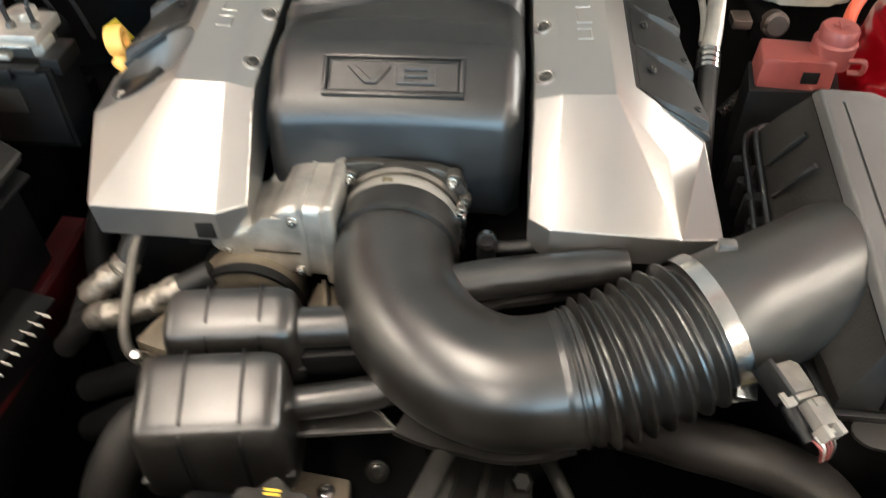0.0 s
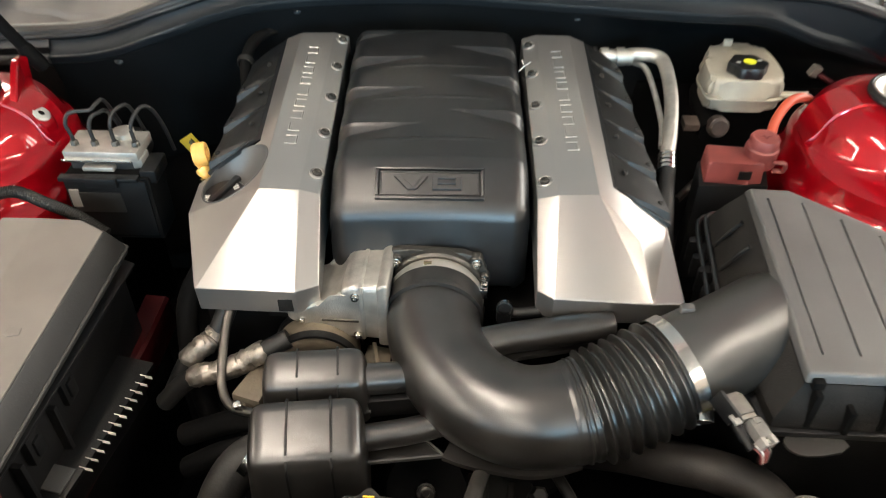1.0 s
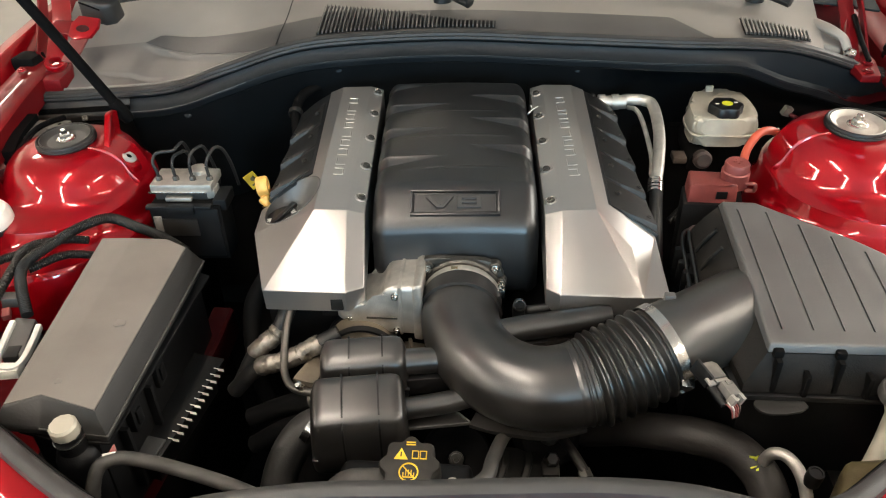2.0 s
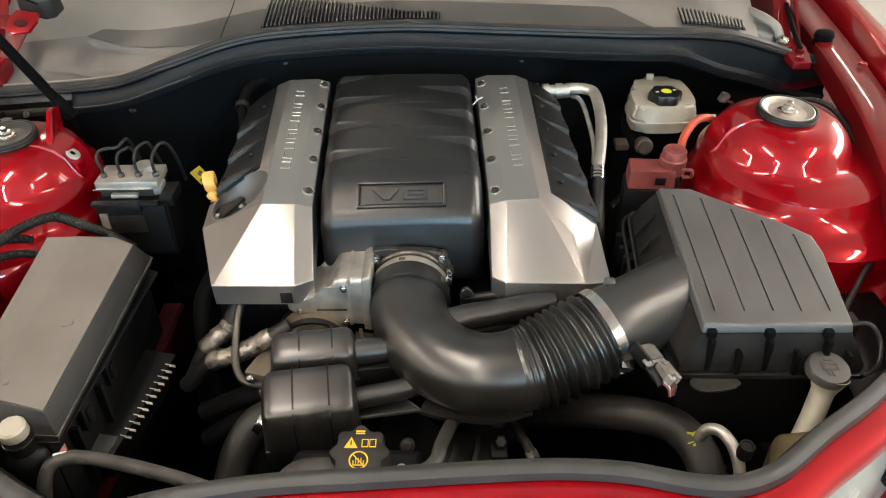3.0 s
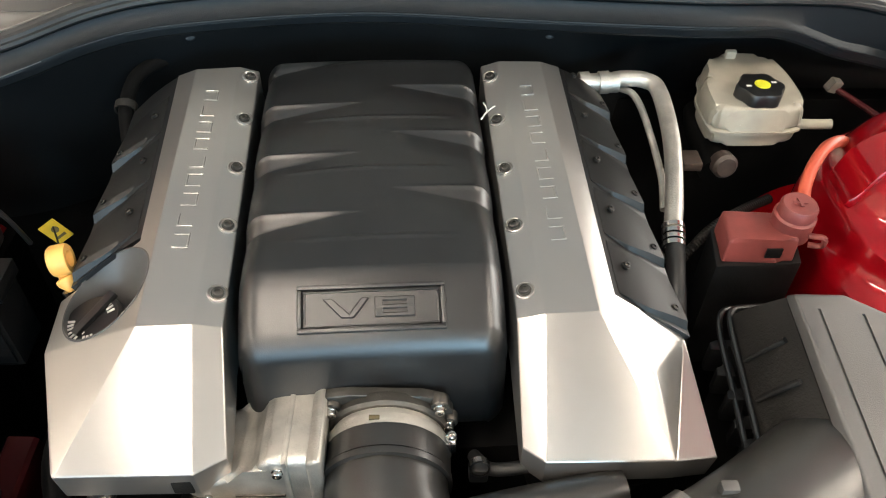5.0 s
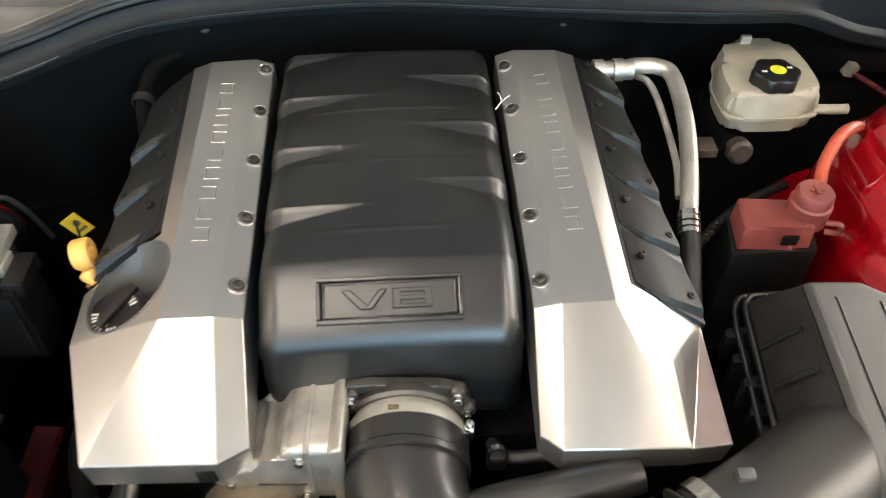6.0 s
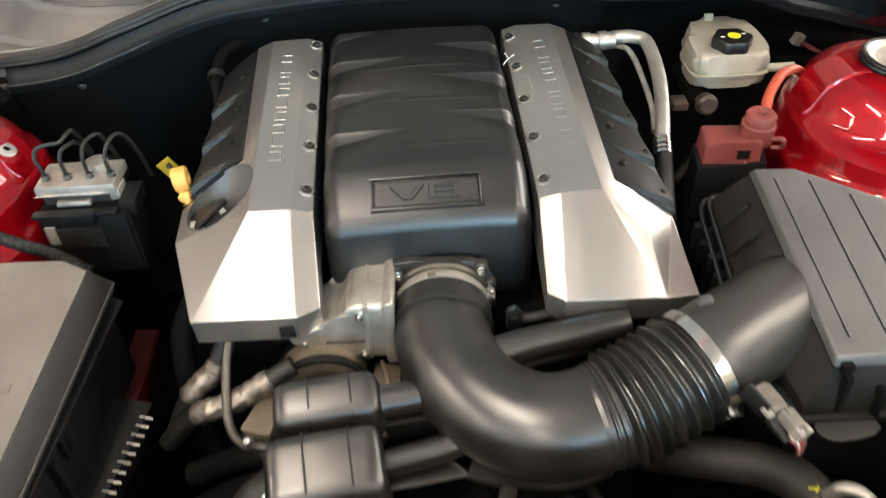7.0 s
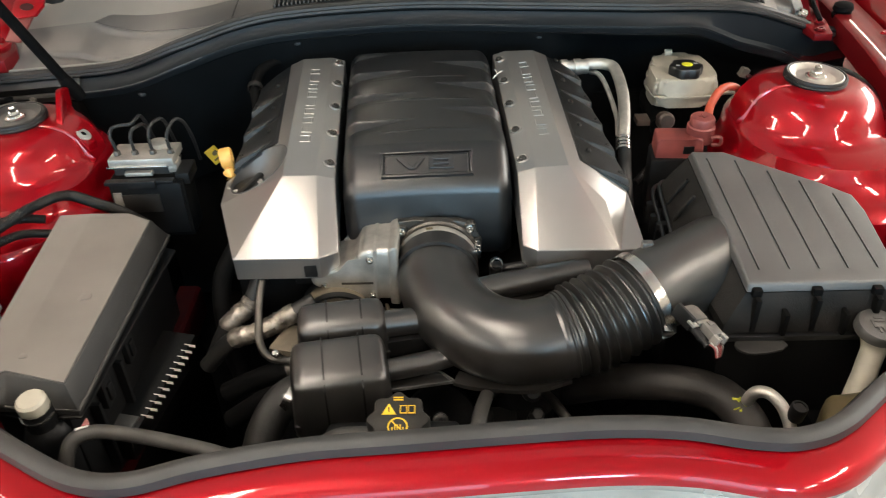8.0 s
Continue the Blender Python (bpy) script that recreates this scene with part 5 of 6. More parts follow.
def sensor_plug():
    t = thing("sensor_connector", pose(0.32, -0.515, 0.82), "dusty beige and black air flow sensor plug with pink wires", "wiring connector")
    M = pose(0.3290, -0.5110, 0.836, 0, 0, -61) @ pose(0, 0, 0, -15, 12, 0) @ Matrix.Scale(0.78, 4)
    part("base", box(-0.036, 0.028, -0.010, 0.016, -0.016, -0.004, 0.002), DARK, t, xf=M)
    part("sensor_block", prism([(-0.036, -0.010), (-0.006, -0.012), (-0.004, 0.016), (-0.030, 0.020), (-0.036, 0.014)], -0.010, lambda x, y: 0.007 + 0.08 * x, 0.002, 2), DUSTY, t, "dusty beige sensor block", xf=M)
    part("flange_plate", box(-0.040, -0.004, -0.019, -0.013, -0.014, 0.010, 0.0015), DARK, t, "black flange plate", xf=M)
    part("ledge", box(-0.005, 0.001, -0.008, 0.018, -0.008, 0.0035, 0.001), PANEL, t, xf=M)
    part("plug_body", prism([(0.003, -0.006), (0.028, -0.008), (0.030, 0.014), (0.005, 0.017)], -0.010, 0.0085, 0.002, 2), DUSTY, t, "dusty beige plug body", xf=M)
    part("latch", box(0.004, 0.012, 0.000, 0.010, 0.0085, 0.0105, 0.0008), DUSTY, t, xf=M)
    part("side_tab", box(-0.010, 0.004, -0.024, -0.012, 0.000, 0.004, 0.001), PANEL, t, "pale side tab", xf=M)
    part("lead_sleeve", lathe([(0.0055, 0), (0.0065, 0.002), (0.0065, 0.020), (0.0050, 0.024), (0.0050, 0.034)], (0.000, -0.017, -0.004), (1, 0, -0.1), 16), DARK, t, "black lead sleeve", xf=M)
    for y in (-0.006, 0.011):
        part("lock_tab", box(0.028, 0.040, y - 0.0035, y + 0.0035, -0.006, 0.009, 0.0012), PANEL, t, "pale grey locking tab", xf=M)
    part("lock_bridge", box(0.031, 0.036, -0.003, 0.008, -0.006, 0.004, 0.001), PALE, t, xf=M)
    for k, mt in enumerate((REDPL, PALE, REDPL, REDPL, BRONZE)):
        y = -0.016 + 0.006 * k
        part("wire", tube([(0.032, y, -0.004), (0.043, y * 0.8 + 0.001, -0.005), (0.050, y * 0.5 + 0.002, -0.018)], 0.0014, 6, 4), mt, t, xf=M)


sensor_plug()


def coolant_tank():
    t = thing("coolant_reservoir", pose(-0.02, -0.62, 0.7), "black coolant reservoir with warning-symbol cap", "coolant tank")
    part("tank", prism([(-0.12, -0.67), (0.05, -0.67), (0.05, -0.58), (-0.10, -0.58)], 0.62, 0.765, 0.012, 3), DARK, t)
    M = pose(-0.016, -0.630, 0.809, 14, 0, 0)
    part("neck", lathe([(0.024, -0.05), (0.024, 0.0)], (0, 0, 0), (0, 0, 1), 24), DARK, t, xf=M)
    rows = []
    for r, z in ((0.95, -0.020), (1.0, -0.017), (1.0, 0.008), (0.96, 0.011), (0.80, 0.0125), (0.3, 0.0125)):
        rows.append([(r * (0.0306 + (0.0028 * math.cos(8 * a) if r > 0.9 else 0)) * math.cos(a), r * (0.0306 + (0.0028 * math.cos(8 * a) if r > 0.9 else 0)) * math.sin(a), z) for a in (2 * math.pi * i / 64 for i in range(64))])
    c = part("cap", rings(rows), HOSEB, t, "dark grey lobed screw cap", xf=M)
    z = 0.0127
    tri = prism([(-0.017, 0.004), (-0.002, 0.004), (-0.0095, 0.017)], z, z + 0.0005)
    part("warning_triangle", tri, YELLOW, c, "yellow warning triangle", xf=M)
    part("triangle_mark", box(-0.0102, -0.0088, 0.007, 0.0125, z + 0.0005, z + 0.0009), DARK, c, xf=M)
    part("manual_symbol", join(box(0.002, 0.0095, 0.005, 0.0145, z, z + 0.0005), box(0.0105, 0.018, 0.005, 0.0145, z, z + 0.0005)), YELLOW, c, "yellow open book symbol", xf=M)
    part("manual_mark", join(box(0.0031, 0.0086, 0.0062, 0.0133, z + 0.0005, z + 0.0009), box(0.0114, 0.0169, 0.0062, 0.0133, z + 0.0005, z + 0.0009)), DARK, c, xf=M)
    part("hot_ring", lathe([(0.0090, z), (0.0090, z + 0.0006), (0.0105, z + 0.0006), (0.0105, z)], (0, -0.010, 0), (0, 0, 1), 32, False), YELLOW, c, "yellow prohibition ring", xf=M)
    hot = [box(-0.0058, 0.0058, -0.0162, -0.0150, z, z + 0.0006), box(-0.0062, -0.0050, -0.0150, -0.0105, z, z + 0.0006), box(0.0050, 0.0062, -0.0150, -0.0105, z, z + 0.0006)]
    hot += [box(x - 0.0005, x + 0.0005, -0.0140, -0.0075, z, z + 0.0006) for x in (-0.0028, 0.0, 0.0028)]
    slash = box(-0.0090, 0.0090, -0.0006, 0.0006, z + 0.0001, z + 0.0008)
    slash.transform(Matrix.Translation((0, -0.010, 0)) @ pose(0, 0, 0, 0, 0, -45))
    part("hot_mark", join(*hot, slash), YELLOW, c, xf=M)
    for k in range(2):
        part("print_bar", box(-0.005, 0.005, 0.0205 + 0.0027 * k, 0.0220 + 0.0027 * k, z, z + 0.0005), YELLOW, c, xf=M)
    part("fitting", join(box(0.018, 0.050, -0.654, -0.634, 0.786, 0.796, 0.003), lathe([(0.006, 0), (0.006, 0.012), (0.003, 0.014)], (0.030, -0.644, 0.796), (0, 0, 1), 12)), ALU, t, "small cast metal fitting")


coolant_tank()


def fluid_hose(name, pts, r, material, label, n=14, category="hose"):
    t = thing(name, Matrix.Translation(pts[0]), label, category)
    part("tube", tube(pts, r, n, 7), material, t)
    return t


fluid_hose("coolant_hose", [(0.10, -0.46, 0.69), (0.085, -0.515, 0.735), (0.072, -0.585, 0.775), (0.066, -0.620, 0.788), (0.046, -0.642, 0.791)], 0.0085, HOSE, "thin grey coolant hose beside the reservoir")
fluid_hose("coolant_hose", [(-0.13, -0.66, 0.72), (-0.095, -0.638, 0.782), (-0.06, -0.632, 0.790), (-0.03, -0.628, 0.780)], 0.013, HOSE, "grey coolant hose into the reservoir")
h = fluid_hose("radiator_hose", [(-0.115, -0.515, 0.735), (-0.150, -0.510, 0.738), (-0.180, -0.525, 0.715), (-0.198, -0.56, 0.67), (-0.20, -0.62, 0.58)], 0.0225, HOSEG, "dusty grey lower radiator hose", 20)
part("hose_clamp", ring_band((-0.158, -0.512, 0.734), (1, -0.3, -0.5), 0.0230, 0.010, 0.002), STEEL, h, "steel spring clamp")
h = fluid_hose("radiator_hose", [(0.205, -0.395, 0.620), (0.248, -0.436, 0.672), (0.288, -0.466, 0.702), (0.329, -0.483, 0.714), (0.372, -0.500, 0.713), (0.396, -0.531, 0.706), (0.405, -0.562, 0.688), (0.408, -0.605, 0.64)], 0.0235, RADH, "thick dusty black upper radiator hose with yellow mark", 22)
for k in range(3):
    part("ridge", ring_band((0.4035 + 0.001 * k, -0.555 - 0.007 * k, 0.692 - 0.005 * k), (0.15, -0.8, -0.55), 0.0235, 0.003, 0.0025, 28), RADH, h)
part("hose_clamp", ring_band((0.4070, -0.580, 0.672), (0.1, -0.75, -0.65), 0.0240, 0.010, 0.002), STEEL, h, "steel hose clamp")
for k in range(6):
    part("paint_mark", box(-0.0060, 0.0060, -0.0014, 0.0014, -0.0005, 0.0005), LEMON, h, "yellow paint mark", xf=pose(0.3850 + 0.0034 * (k % 4), -0.5290 - 0.0042 * (k // 2), 0.7318 - 0.0030 * (k // 2), 35, 10, 50 * k))

w = thing("washer_filler", pose(0.52, -0.53, 0.68), "cream washer fluid filler neck with grey cap", "washer filler")
part("neck", tube([(0.539, -0.512, 0.820), (0.533, -0.520, 0.792), (0.518, -0.542, 0.75), (0.495, -0.575, 0.68)], lambda s: 0.0235 - 0.0100 * min(1, s * 3.5) + 0.010 * max(0, s - 0.55), 24, 8), CREAM, w)
c = part("cap", lathe([(0.0225, -0.009), (0.0255, -0.007), (0.0258, 0.001), (0.0235, 0.0050), (0.012, 0.0058)], (0.536, -0.510, 0.826), (0.05, -0.18, 1), 32), GREY, w, "charcoal snap cap with embossed symbol")
for k, (a, b, wd, hh) in enumerate(((-0.008, 0.0, 0.0015, 0.006), (0.0, 0.004, 0.010, 0.0012), (0.0, -0.004, 0.007, 0.0012), (0.009, 0.001, 0.0013, 0.006), (0.0, 0.009, 0.005, 0.0012), (-0.004, -0.009, 0.0012, 0.004), (0.001, -0.009, 0.0012, 0.004))):
    part("symbol_bar", box(a - wd, a + wd, b - hh, b + hh, 0, 0.0010), COWLD, c, xf=pose(0.536, -0.511, 0.8318, 10, 3, 0))
solo("washer_tank", prism([(0.425, -0.655), (0.49, -0.635), (0.555, -0.59), (0.545, -0.545), (0.47, -0.555)], 0.55, 0.770, 0.020, 4), TANK, "dirty olive washer tank behind the front seal", "washer tank")

p = thing("ac_service_port", pose(0.41, -0.58, 0.74), "silver air conditioning pipe with black port cap", "service port")
part("pipe", tube([(0.388, -0.546, 0.745), (0.393, -0.550, 0.764), (0.405, -0.558, 0.770), (0.416, -0.574, 0.764), (0.423, -0.592, 0.745), (0.427, -0.612, 0.71)], 0.0072, 12), ALU, p)
part("port_cap", lathe([(0.008, 0), (0.0092, 0.002), (0.0092, 0.020), (0.0085, 0.0215), (0.0065, 0.0215), (0.006, 0.020), (0.002, 0.020)], (0.426, -0.585, 0.758), (0.05, -0.1, 1), 20), DARK, p, "black screw cap")

# air conditioning line behind the cover
p = thing("ac_pipe", pose(0.30, 0.0, 0.85), "bare aluminium air conditioning pipe with crimped fitting", "pipe")
part("pipe", tube([(0.288, 0.119, 0.906), (0.300, 0.120, 0.907), (0.325, 0.116, 0.907), (0.338, 0.095, 0.905), (0.338, 0.02, 0.892), (0.326, -0.06, 0.878), (0.314, -0.115, 0.866)], 0.0098, 16), ALU, p)
part("thin_pipe", tube([(0.300, 0.125, 0.89), (0.312, 0.105, 0.893), (0.318, 0.06, 0.888), (0.322, -0.02, 0.870), (0.316, -0.07, 0.86)], 0.0042, 10), ALU, p)
part("fitting", join(*[lathe([(r, 0), (r, 0.012)], (0.245 + 0.012 * k, 0.117, 0.903), (1, 0.03, 0.03), 18) for k, r in enumerate((0.013, 0.011, 0.014, 0.0125))]), ALU, p, "crimped dull steel fitting")
part("ferrule", join(*[ring_band((0.3155 - 0.001 * k, -0.108 - 0.007 * k, 0.868 - 0.002 * k), (-0.1, -0.95, -0.25), 0.0098, 0.005, 0.0025, 18) for k in range(4)]), STEEL, p)
part("hose", tube([(0.314, -0.130, 0.862), (0.310, -0.165, 0.845), (0.310, -0.21, 0.80), (0.315, -0.26, 0.72)], 0.010, 14), RUBBER, p, "black rubber hose end")


h = fluid_hose("breather_hose", [(-0.235, 0.165, 0.905), (-0.262, 0.152, 0.912), (-0.288, 0.122, 0.908), (-0.293, 0.080, 0.895), (-0.286, 0.045, 0.88), (-0.278, 0.01, 0.85)], 0.0085, BAY, "black breather hose behind the engine cover", 16)
part("crimp", ring_band((-0.2925, 0.075, 0.8935), (0.05, -0.92, -0.35), 0.0105, 0.010, 0.0022, 20), HOSEB, h, "dull metal crimp ring")
g = thing("dry_twig", pose(0.124, 0.0, 0.935), "pale forked bit of dry twig caught between the covers", "twig")
part("stem", tube([(0.117, -0.012, 0.937), (0.121, -0.006, 0.939), (0.124, -0.002, 0.940)], 0.0009, 6, 3), PRINT, g)
for tip in ((0.121, 0.012, 0.942), (0.133, 0.005, 0.943)):
    part("fork", tube([(0.124, -0.002, 0.940), tuple((a + b) / 2 for a, b in zip((0.125, -0.001, 0.941), tip)), tip], 0.0008, 6, 3), PRINT, g)


def brake_reservoir():
    t = thing("brake_fluid_reservoir", pose(0.47, 0.13, 0.83), "cream translucent brake fluid reservoir with black cap", "fluid reservoir")
    out = [(0.412, 0.072), (0.512, 0.074), (0.527, 0.094), (0.529, 0.150), (0.519, 0.198), (0.506, 0.214), (0.438, 0.214), (0.420, 0.192), (0.418, 0.168), (0.405, 0.146), (0.405, 0.090)]
    for _ in range(2):
        out = [(p[0] + (q[0] - p[0]) * k, p[1] + (q[1] - p[1]) * k) for p, q in zip(out, out[1:] + out[:1]) for k in (0.25, 0.75)]
    part("upper_shell", prism(out, 0.860, lambda x, y: 0.890 + 0.02 * (y - 0.13), 0.0115, 5, 0.006), CREAM, t, sharp=60)
    part("seam", prism([(0.4705 + (x - 0.4705) * 1.03, 0.134 + (y - 0.134) * 1.03) for x, y in out], 0.857, 0.861, 0.0015), CREAM, t)
    part("lower_shell", prism([(0.4705 + (x - 0.4705) * 0.94, 0.134 + (y - 0.134) * 0.94) for x, y in out], 0.838, 0.858, 0.009, 4), CREAM, t, sharp=60)
    part("spout", tube([(0.515, 0.090, 0.862), (0.530, 0.086, 0.864), (0.545, 0.083, 0.866), (0.556, 0.082, 0.867)], 0.0062, 12), CREAM, t)
    part("tab", box(0.450, 0.464, 0.194, 0.201, 0.885, 0.902, 0.002), CREAM, t)
    c0 = (0.466, 0.108, 0.889)
    rows = []
    for r, z in ((0.94, 0), (1, 0.002), (1, 0.014), (0.95, 0.017), (0.7, 0.018), (0.2, 0.018)):
        rows.append([(c0[0] + r * (0.028 + (0.002 * math.cos(6 * a) if r > 0.9 else 0)) * math.cos(a), c0[1] + r * (0.028 + (0.002 * math.cos(6 * a) if r > 0.9 else 0)) * math.sin(a), c0[2] + z) for a in (2 * math.pi * i / 60 for i in range(60))])
    c = part("cap", rings(rows), BLACK, t, "black lobed screw cap")
    part("sticker", lathe([(0.0095, 0), (0.0095, 0.0007)], (c0[0] + 0.001, c0[1] - 0.001, c0[2] + 0.018), (0, 0, 1), 24), LEMON, c, "round yellow sticker")
    for s in (-1, 1):
        part("print_bar", box(c0[0] + s * 0.0165 - 0.003, c0[0] + s * 0.0165 + 0.003, c0[1] - 0.0015 + s * 0.004, c0[1] + 0.0015 + s * 0.004, c0[2] + 0.018, c0[2] + 0.0186), PRINT, c)
    b = thing("brake_master_cylinder", pose(0.425, 0.07, 0.80), "dull metal brake master cylinder under the reservoir", "master cylinder")
    part("body", lathe([(0.02, 0), (0.022, 0.01), (0.022, 0.10), (0.018, 0.13)], (0.424, 0.062, 0.808), (0.05, 1, 0.05), 20), BAY, b)
    part("plug", lathe([(0.016, 0), (0.016, 0.014), (0.012, 0.018)], (0.428, 0.068, 0.820), (0.1, -1, 0.2), 18), CYL, b, "brown round end plug")
    part("outlet", box(0.378, 0.402, 0.055, 0.085, 0.814, 0.826, 0.003), CYL, b)


brake_reservoir()


def jump_terminal():
    t = thing("jump_start_terminal", pose(0.40, -0.115, 0.85), "faded red plastic jump start terminal cover", "battery terminal")
    part("base", prism([(0.356, -0.150), (0.412, -0.146), (0.430, -0.150), (0.432, -0.105), (0.362, -0.100)], 0.858, 0.888, 0.004, 3, 0.002), REDPL, t)
    part("post", lathe([(0.021, 0), (0.021, 0.024), (0.0185, 0.026), (0.0185, 0.036), (0.0165, 0.039), (0.005, 0.039)], (0.428, -0.122, 0.876), (0, -0.05, 1), 28), REDPL, t)
    part("hinge", tube([(0.440, -0.142, 0.888), (0.450, -0.150, 0.892), (0.452, -0.148, 0.880), (0.442, -0.142, 0.876)], 0.003, 8), REDPL, t)
    part("emblem", join(box(0.421, 0.435, -0.125, -0.122, 0.9155, 0.9163), box(0.4265, 0.4295, -0.130, -0.117, 0.9155, 0.9168)), REDPL, t, xf=Matrix())
    part("window", box(0.398, 0.414, -0.1512, -0.1490, 0.866, 0.878, 0.0005), DARK, t, "dark slot")
    part("tray", prism([(0.350, -0.155), (0.44, -0.150), (0.45, -0.10), (0.36, -0.095)], 0.70, 0.858, 0.004), DARK, t, "black plastic tray below")
    fluid_hose("battery_cable", [(0.440, -0.112, 0.895), (0.452, -0.080, 0.912), (0.475, -0.05, 0.925), (0.500, -0.03, 0.922), (0.525, -0.005, 0.90), (0.54, 0.03, 0.86)], 0.0065, ORANGE, "orange sheathed battery cable", category="cable")


jump_terminal()


def abs_unit():
    t = thing("abs_module", pose(-0.40, -0.17, 0.78), "black brake control module with aluminium valve block", "brake module")
    M = pose(-0.404, -0.178, 0, 0, 0, 2)
    part("controller", box(-0.052, 0.058, -0.034, 0.018, 0.775, 0.872, 0.004), BAY, t, xf=M)
    part("controller_lid", box(-0.050, 0.053, -0.037, -0.034, 0.783, 0.868, 0.001), DARK, t, xf=M)
    part("label_plate", box(-0.044, 0.020, -0.0395, -0.037, 0.822, 0.852, 0.0010), DUCT, t, "glossy black raised panel", xf=M)
    part("label", box(-0.046, -0.034, -0.0400, -0.037, 0.830, 0.856, 0.0005), PANEL, t, "small pale label", xf=M)
    part("top_lip", join(box(-0.055, 0.045, -0.040, -0.028, 0.868, 0.874, 0.002), box(-0.02, 0.02, -0.044, -0.036, 0.862, 0.876, 0.002), box(0.046, 0.066, -0.03, 0.015, 0.862, 0.880, 0.002)), DARK, t, xf=M)
    part("valve_block", box(-0.050, 0.044, -0.018, 0.036, 0.886, 0.899, 0.002), ALU, t, "bare aluminium valve block", xf=M)
    part("block_edge", box(-0.053, 0.034, -0.0205, -0.0170, 0.8850, 0.8880, 0.0006), STEEL, t, "bright front edge", xf=M)
    # Same block as above, darkened for its unlit front face.
    part("block_base", box(-0.046, 0.038, -0.014, 0.030, 0.866, 0.887, 0.002), HOSEG, t, "lower block, darker for its unlit front", xf=M)
    part("block_step", box(-0.028, 0.012, -0.024, -0.013, 0.874, 0.880, 0.0015), ALU, t, xf=M)
    part("end_lug", prism([(0.034, -0.016), (0.046, -0.014), (0.047, 0.010), (0.036, 0.012)], 0.874, 0.888, 0.002), ALU, t, xf=M)
    part("rear_boss", lathe([(0.014, 0), (0.014, 0.008), (0.010, 0.010), (0.003, 0.010)], (0.014, 0.024, 0.898), (0, 0, 1), 24), ALU, t, xf=M)
    for k in range(4):
        x = -0.040 + 0.026 * k
        part("line_nut", lathe([(0.0055, 0), (0.0055, 0.004), (0.004, 0.006)], (x, 0.0, 0.899), (0, 0, 1), 6), BRONZE, t, xf=M)
        bend = ([(x - 0.006, 0.002, 0.930), (x - 0.002, 0.008, 0.941), (x + 0.010, 0.014, 0.944), (x + 0.034, 0.020, 0.944), (x + 0.042, 0.030, 0.948), (x + 0.048, 0.050, 0.945), (x + 0.050, 0.08, 0.90)],
                [(x - 0.002, 0.002, 0.928), (x + 0.002, 0.008, 0.938), (x + 0.012, 0.018, 0.941), (x + 0.020, 0.036, 0.935), (x + 0.022, 0.07, 0.89)],
                [(x - 0.001, 0.002, 0.930), (x + 0.002, 0.010, 0.941), (x + 0.012, 0.024, 0.947), (x + 0.022, 0.042, 0.940), (x + 0.026, 0.07, 0.89)],
                [(x - 0.002, 0.002, 0.928), (x + 0.004, 0.012, 0.940), (x + 0.014, 0.030, 0.946), (x + 0.024, 0.044, 0.936), (x + 0.030, 0.06, 0.905), (x + 0.030, 0.08, 0.86)])[k]
        part("brake_line", tube([(x, 0, 0.902), (x - 0.001, 0.0, 0.914)] + [(x + 0.72 * (u - x), 0.75 * v, w - 0.004) for u, v, w in bend], 0.0025, 10, 6), RUBBER, t, "black coated brake line", xf=M)
    part("motor", lathe([(0.024, 0), (0.024, 0.05), (0.02, 0.056)], (0.0, 0.03, 0.855), (0, 1, 0), 20), DARK, t, xf=M)


abs_unit()

d = thing("oil_dipstick", pose(-0.29, -0.165, 0.86), "yellow looped oil dipstick handle with tag", "dipstick")
part("handle", lathe([(0.0085, -0.0085), (0.0140, -0.0085), (0.0155, -0.006), (0.0155, 0.006), (0.0140, 0.0085), (0.0085, 0.0085), (0.0085, -0.0085)], (0, 0, 0), (0, 0, 1), 28, False), DIPY, d, xf=Matrix.Translation((-0.288, -0.170, 0.885)) @ Vector((0, 0, 1)).rotation_difference(Vector((0.93, 0.20, 0.12)).normalized()).to_matrix().to_4x4())
part("collar", lathe([(0.004, -0.012), (0.009, -0.003), (0.0095, 0.0), (0.009, 0.002), (0.005, 0.004), (0.005, 0.010)], (-0.285, -0.180, 0.868), (-0.5, 0.5, 0.7), 24), DIPY, d)
part("tag", box(-0.010, 0.010, -0.0008, 0.0008, -0.014, 0.014, 0.0004, 1), TAGDARK, d, "yellow paper tag, darkened for its shade", xf=pose(-0.331, -0.092, 0.850, -5, -30, 20))
part("tag_mark", join(lathe([(0.004, 0), (0.004, 0.0006)], (0.002, -0.001, 0.003), (0, -1, 0), 16), box(-0.006, 0.006, -0.0014, -0.0008, -0.008, -0.005)), TANK, d, xf=pose(-0.331, -0.092, 0.850, -5, -30, 20))
part("string", tube([(-0.292, -0.160, 0.876), (-0.312, -0.125, 0.870), (-0.328, -0.098, 0.862)], 0.0010, 6), DARK, d, "thin dark tag string")
part("stick", tube([(-0.285, -0.188, 0.86), (-0.275, -0.20, 0.80), (-0.26, -0.22, 0.70)], 0.004, 8), STEEL, d)


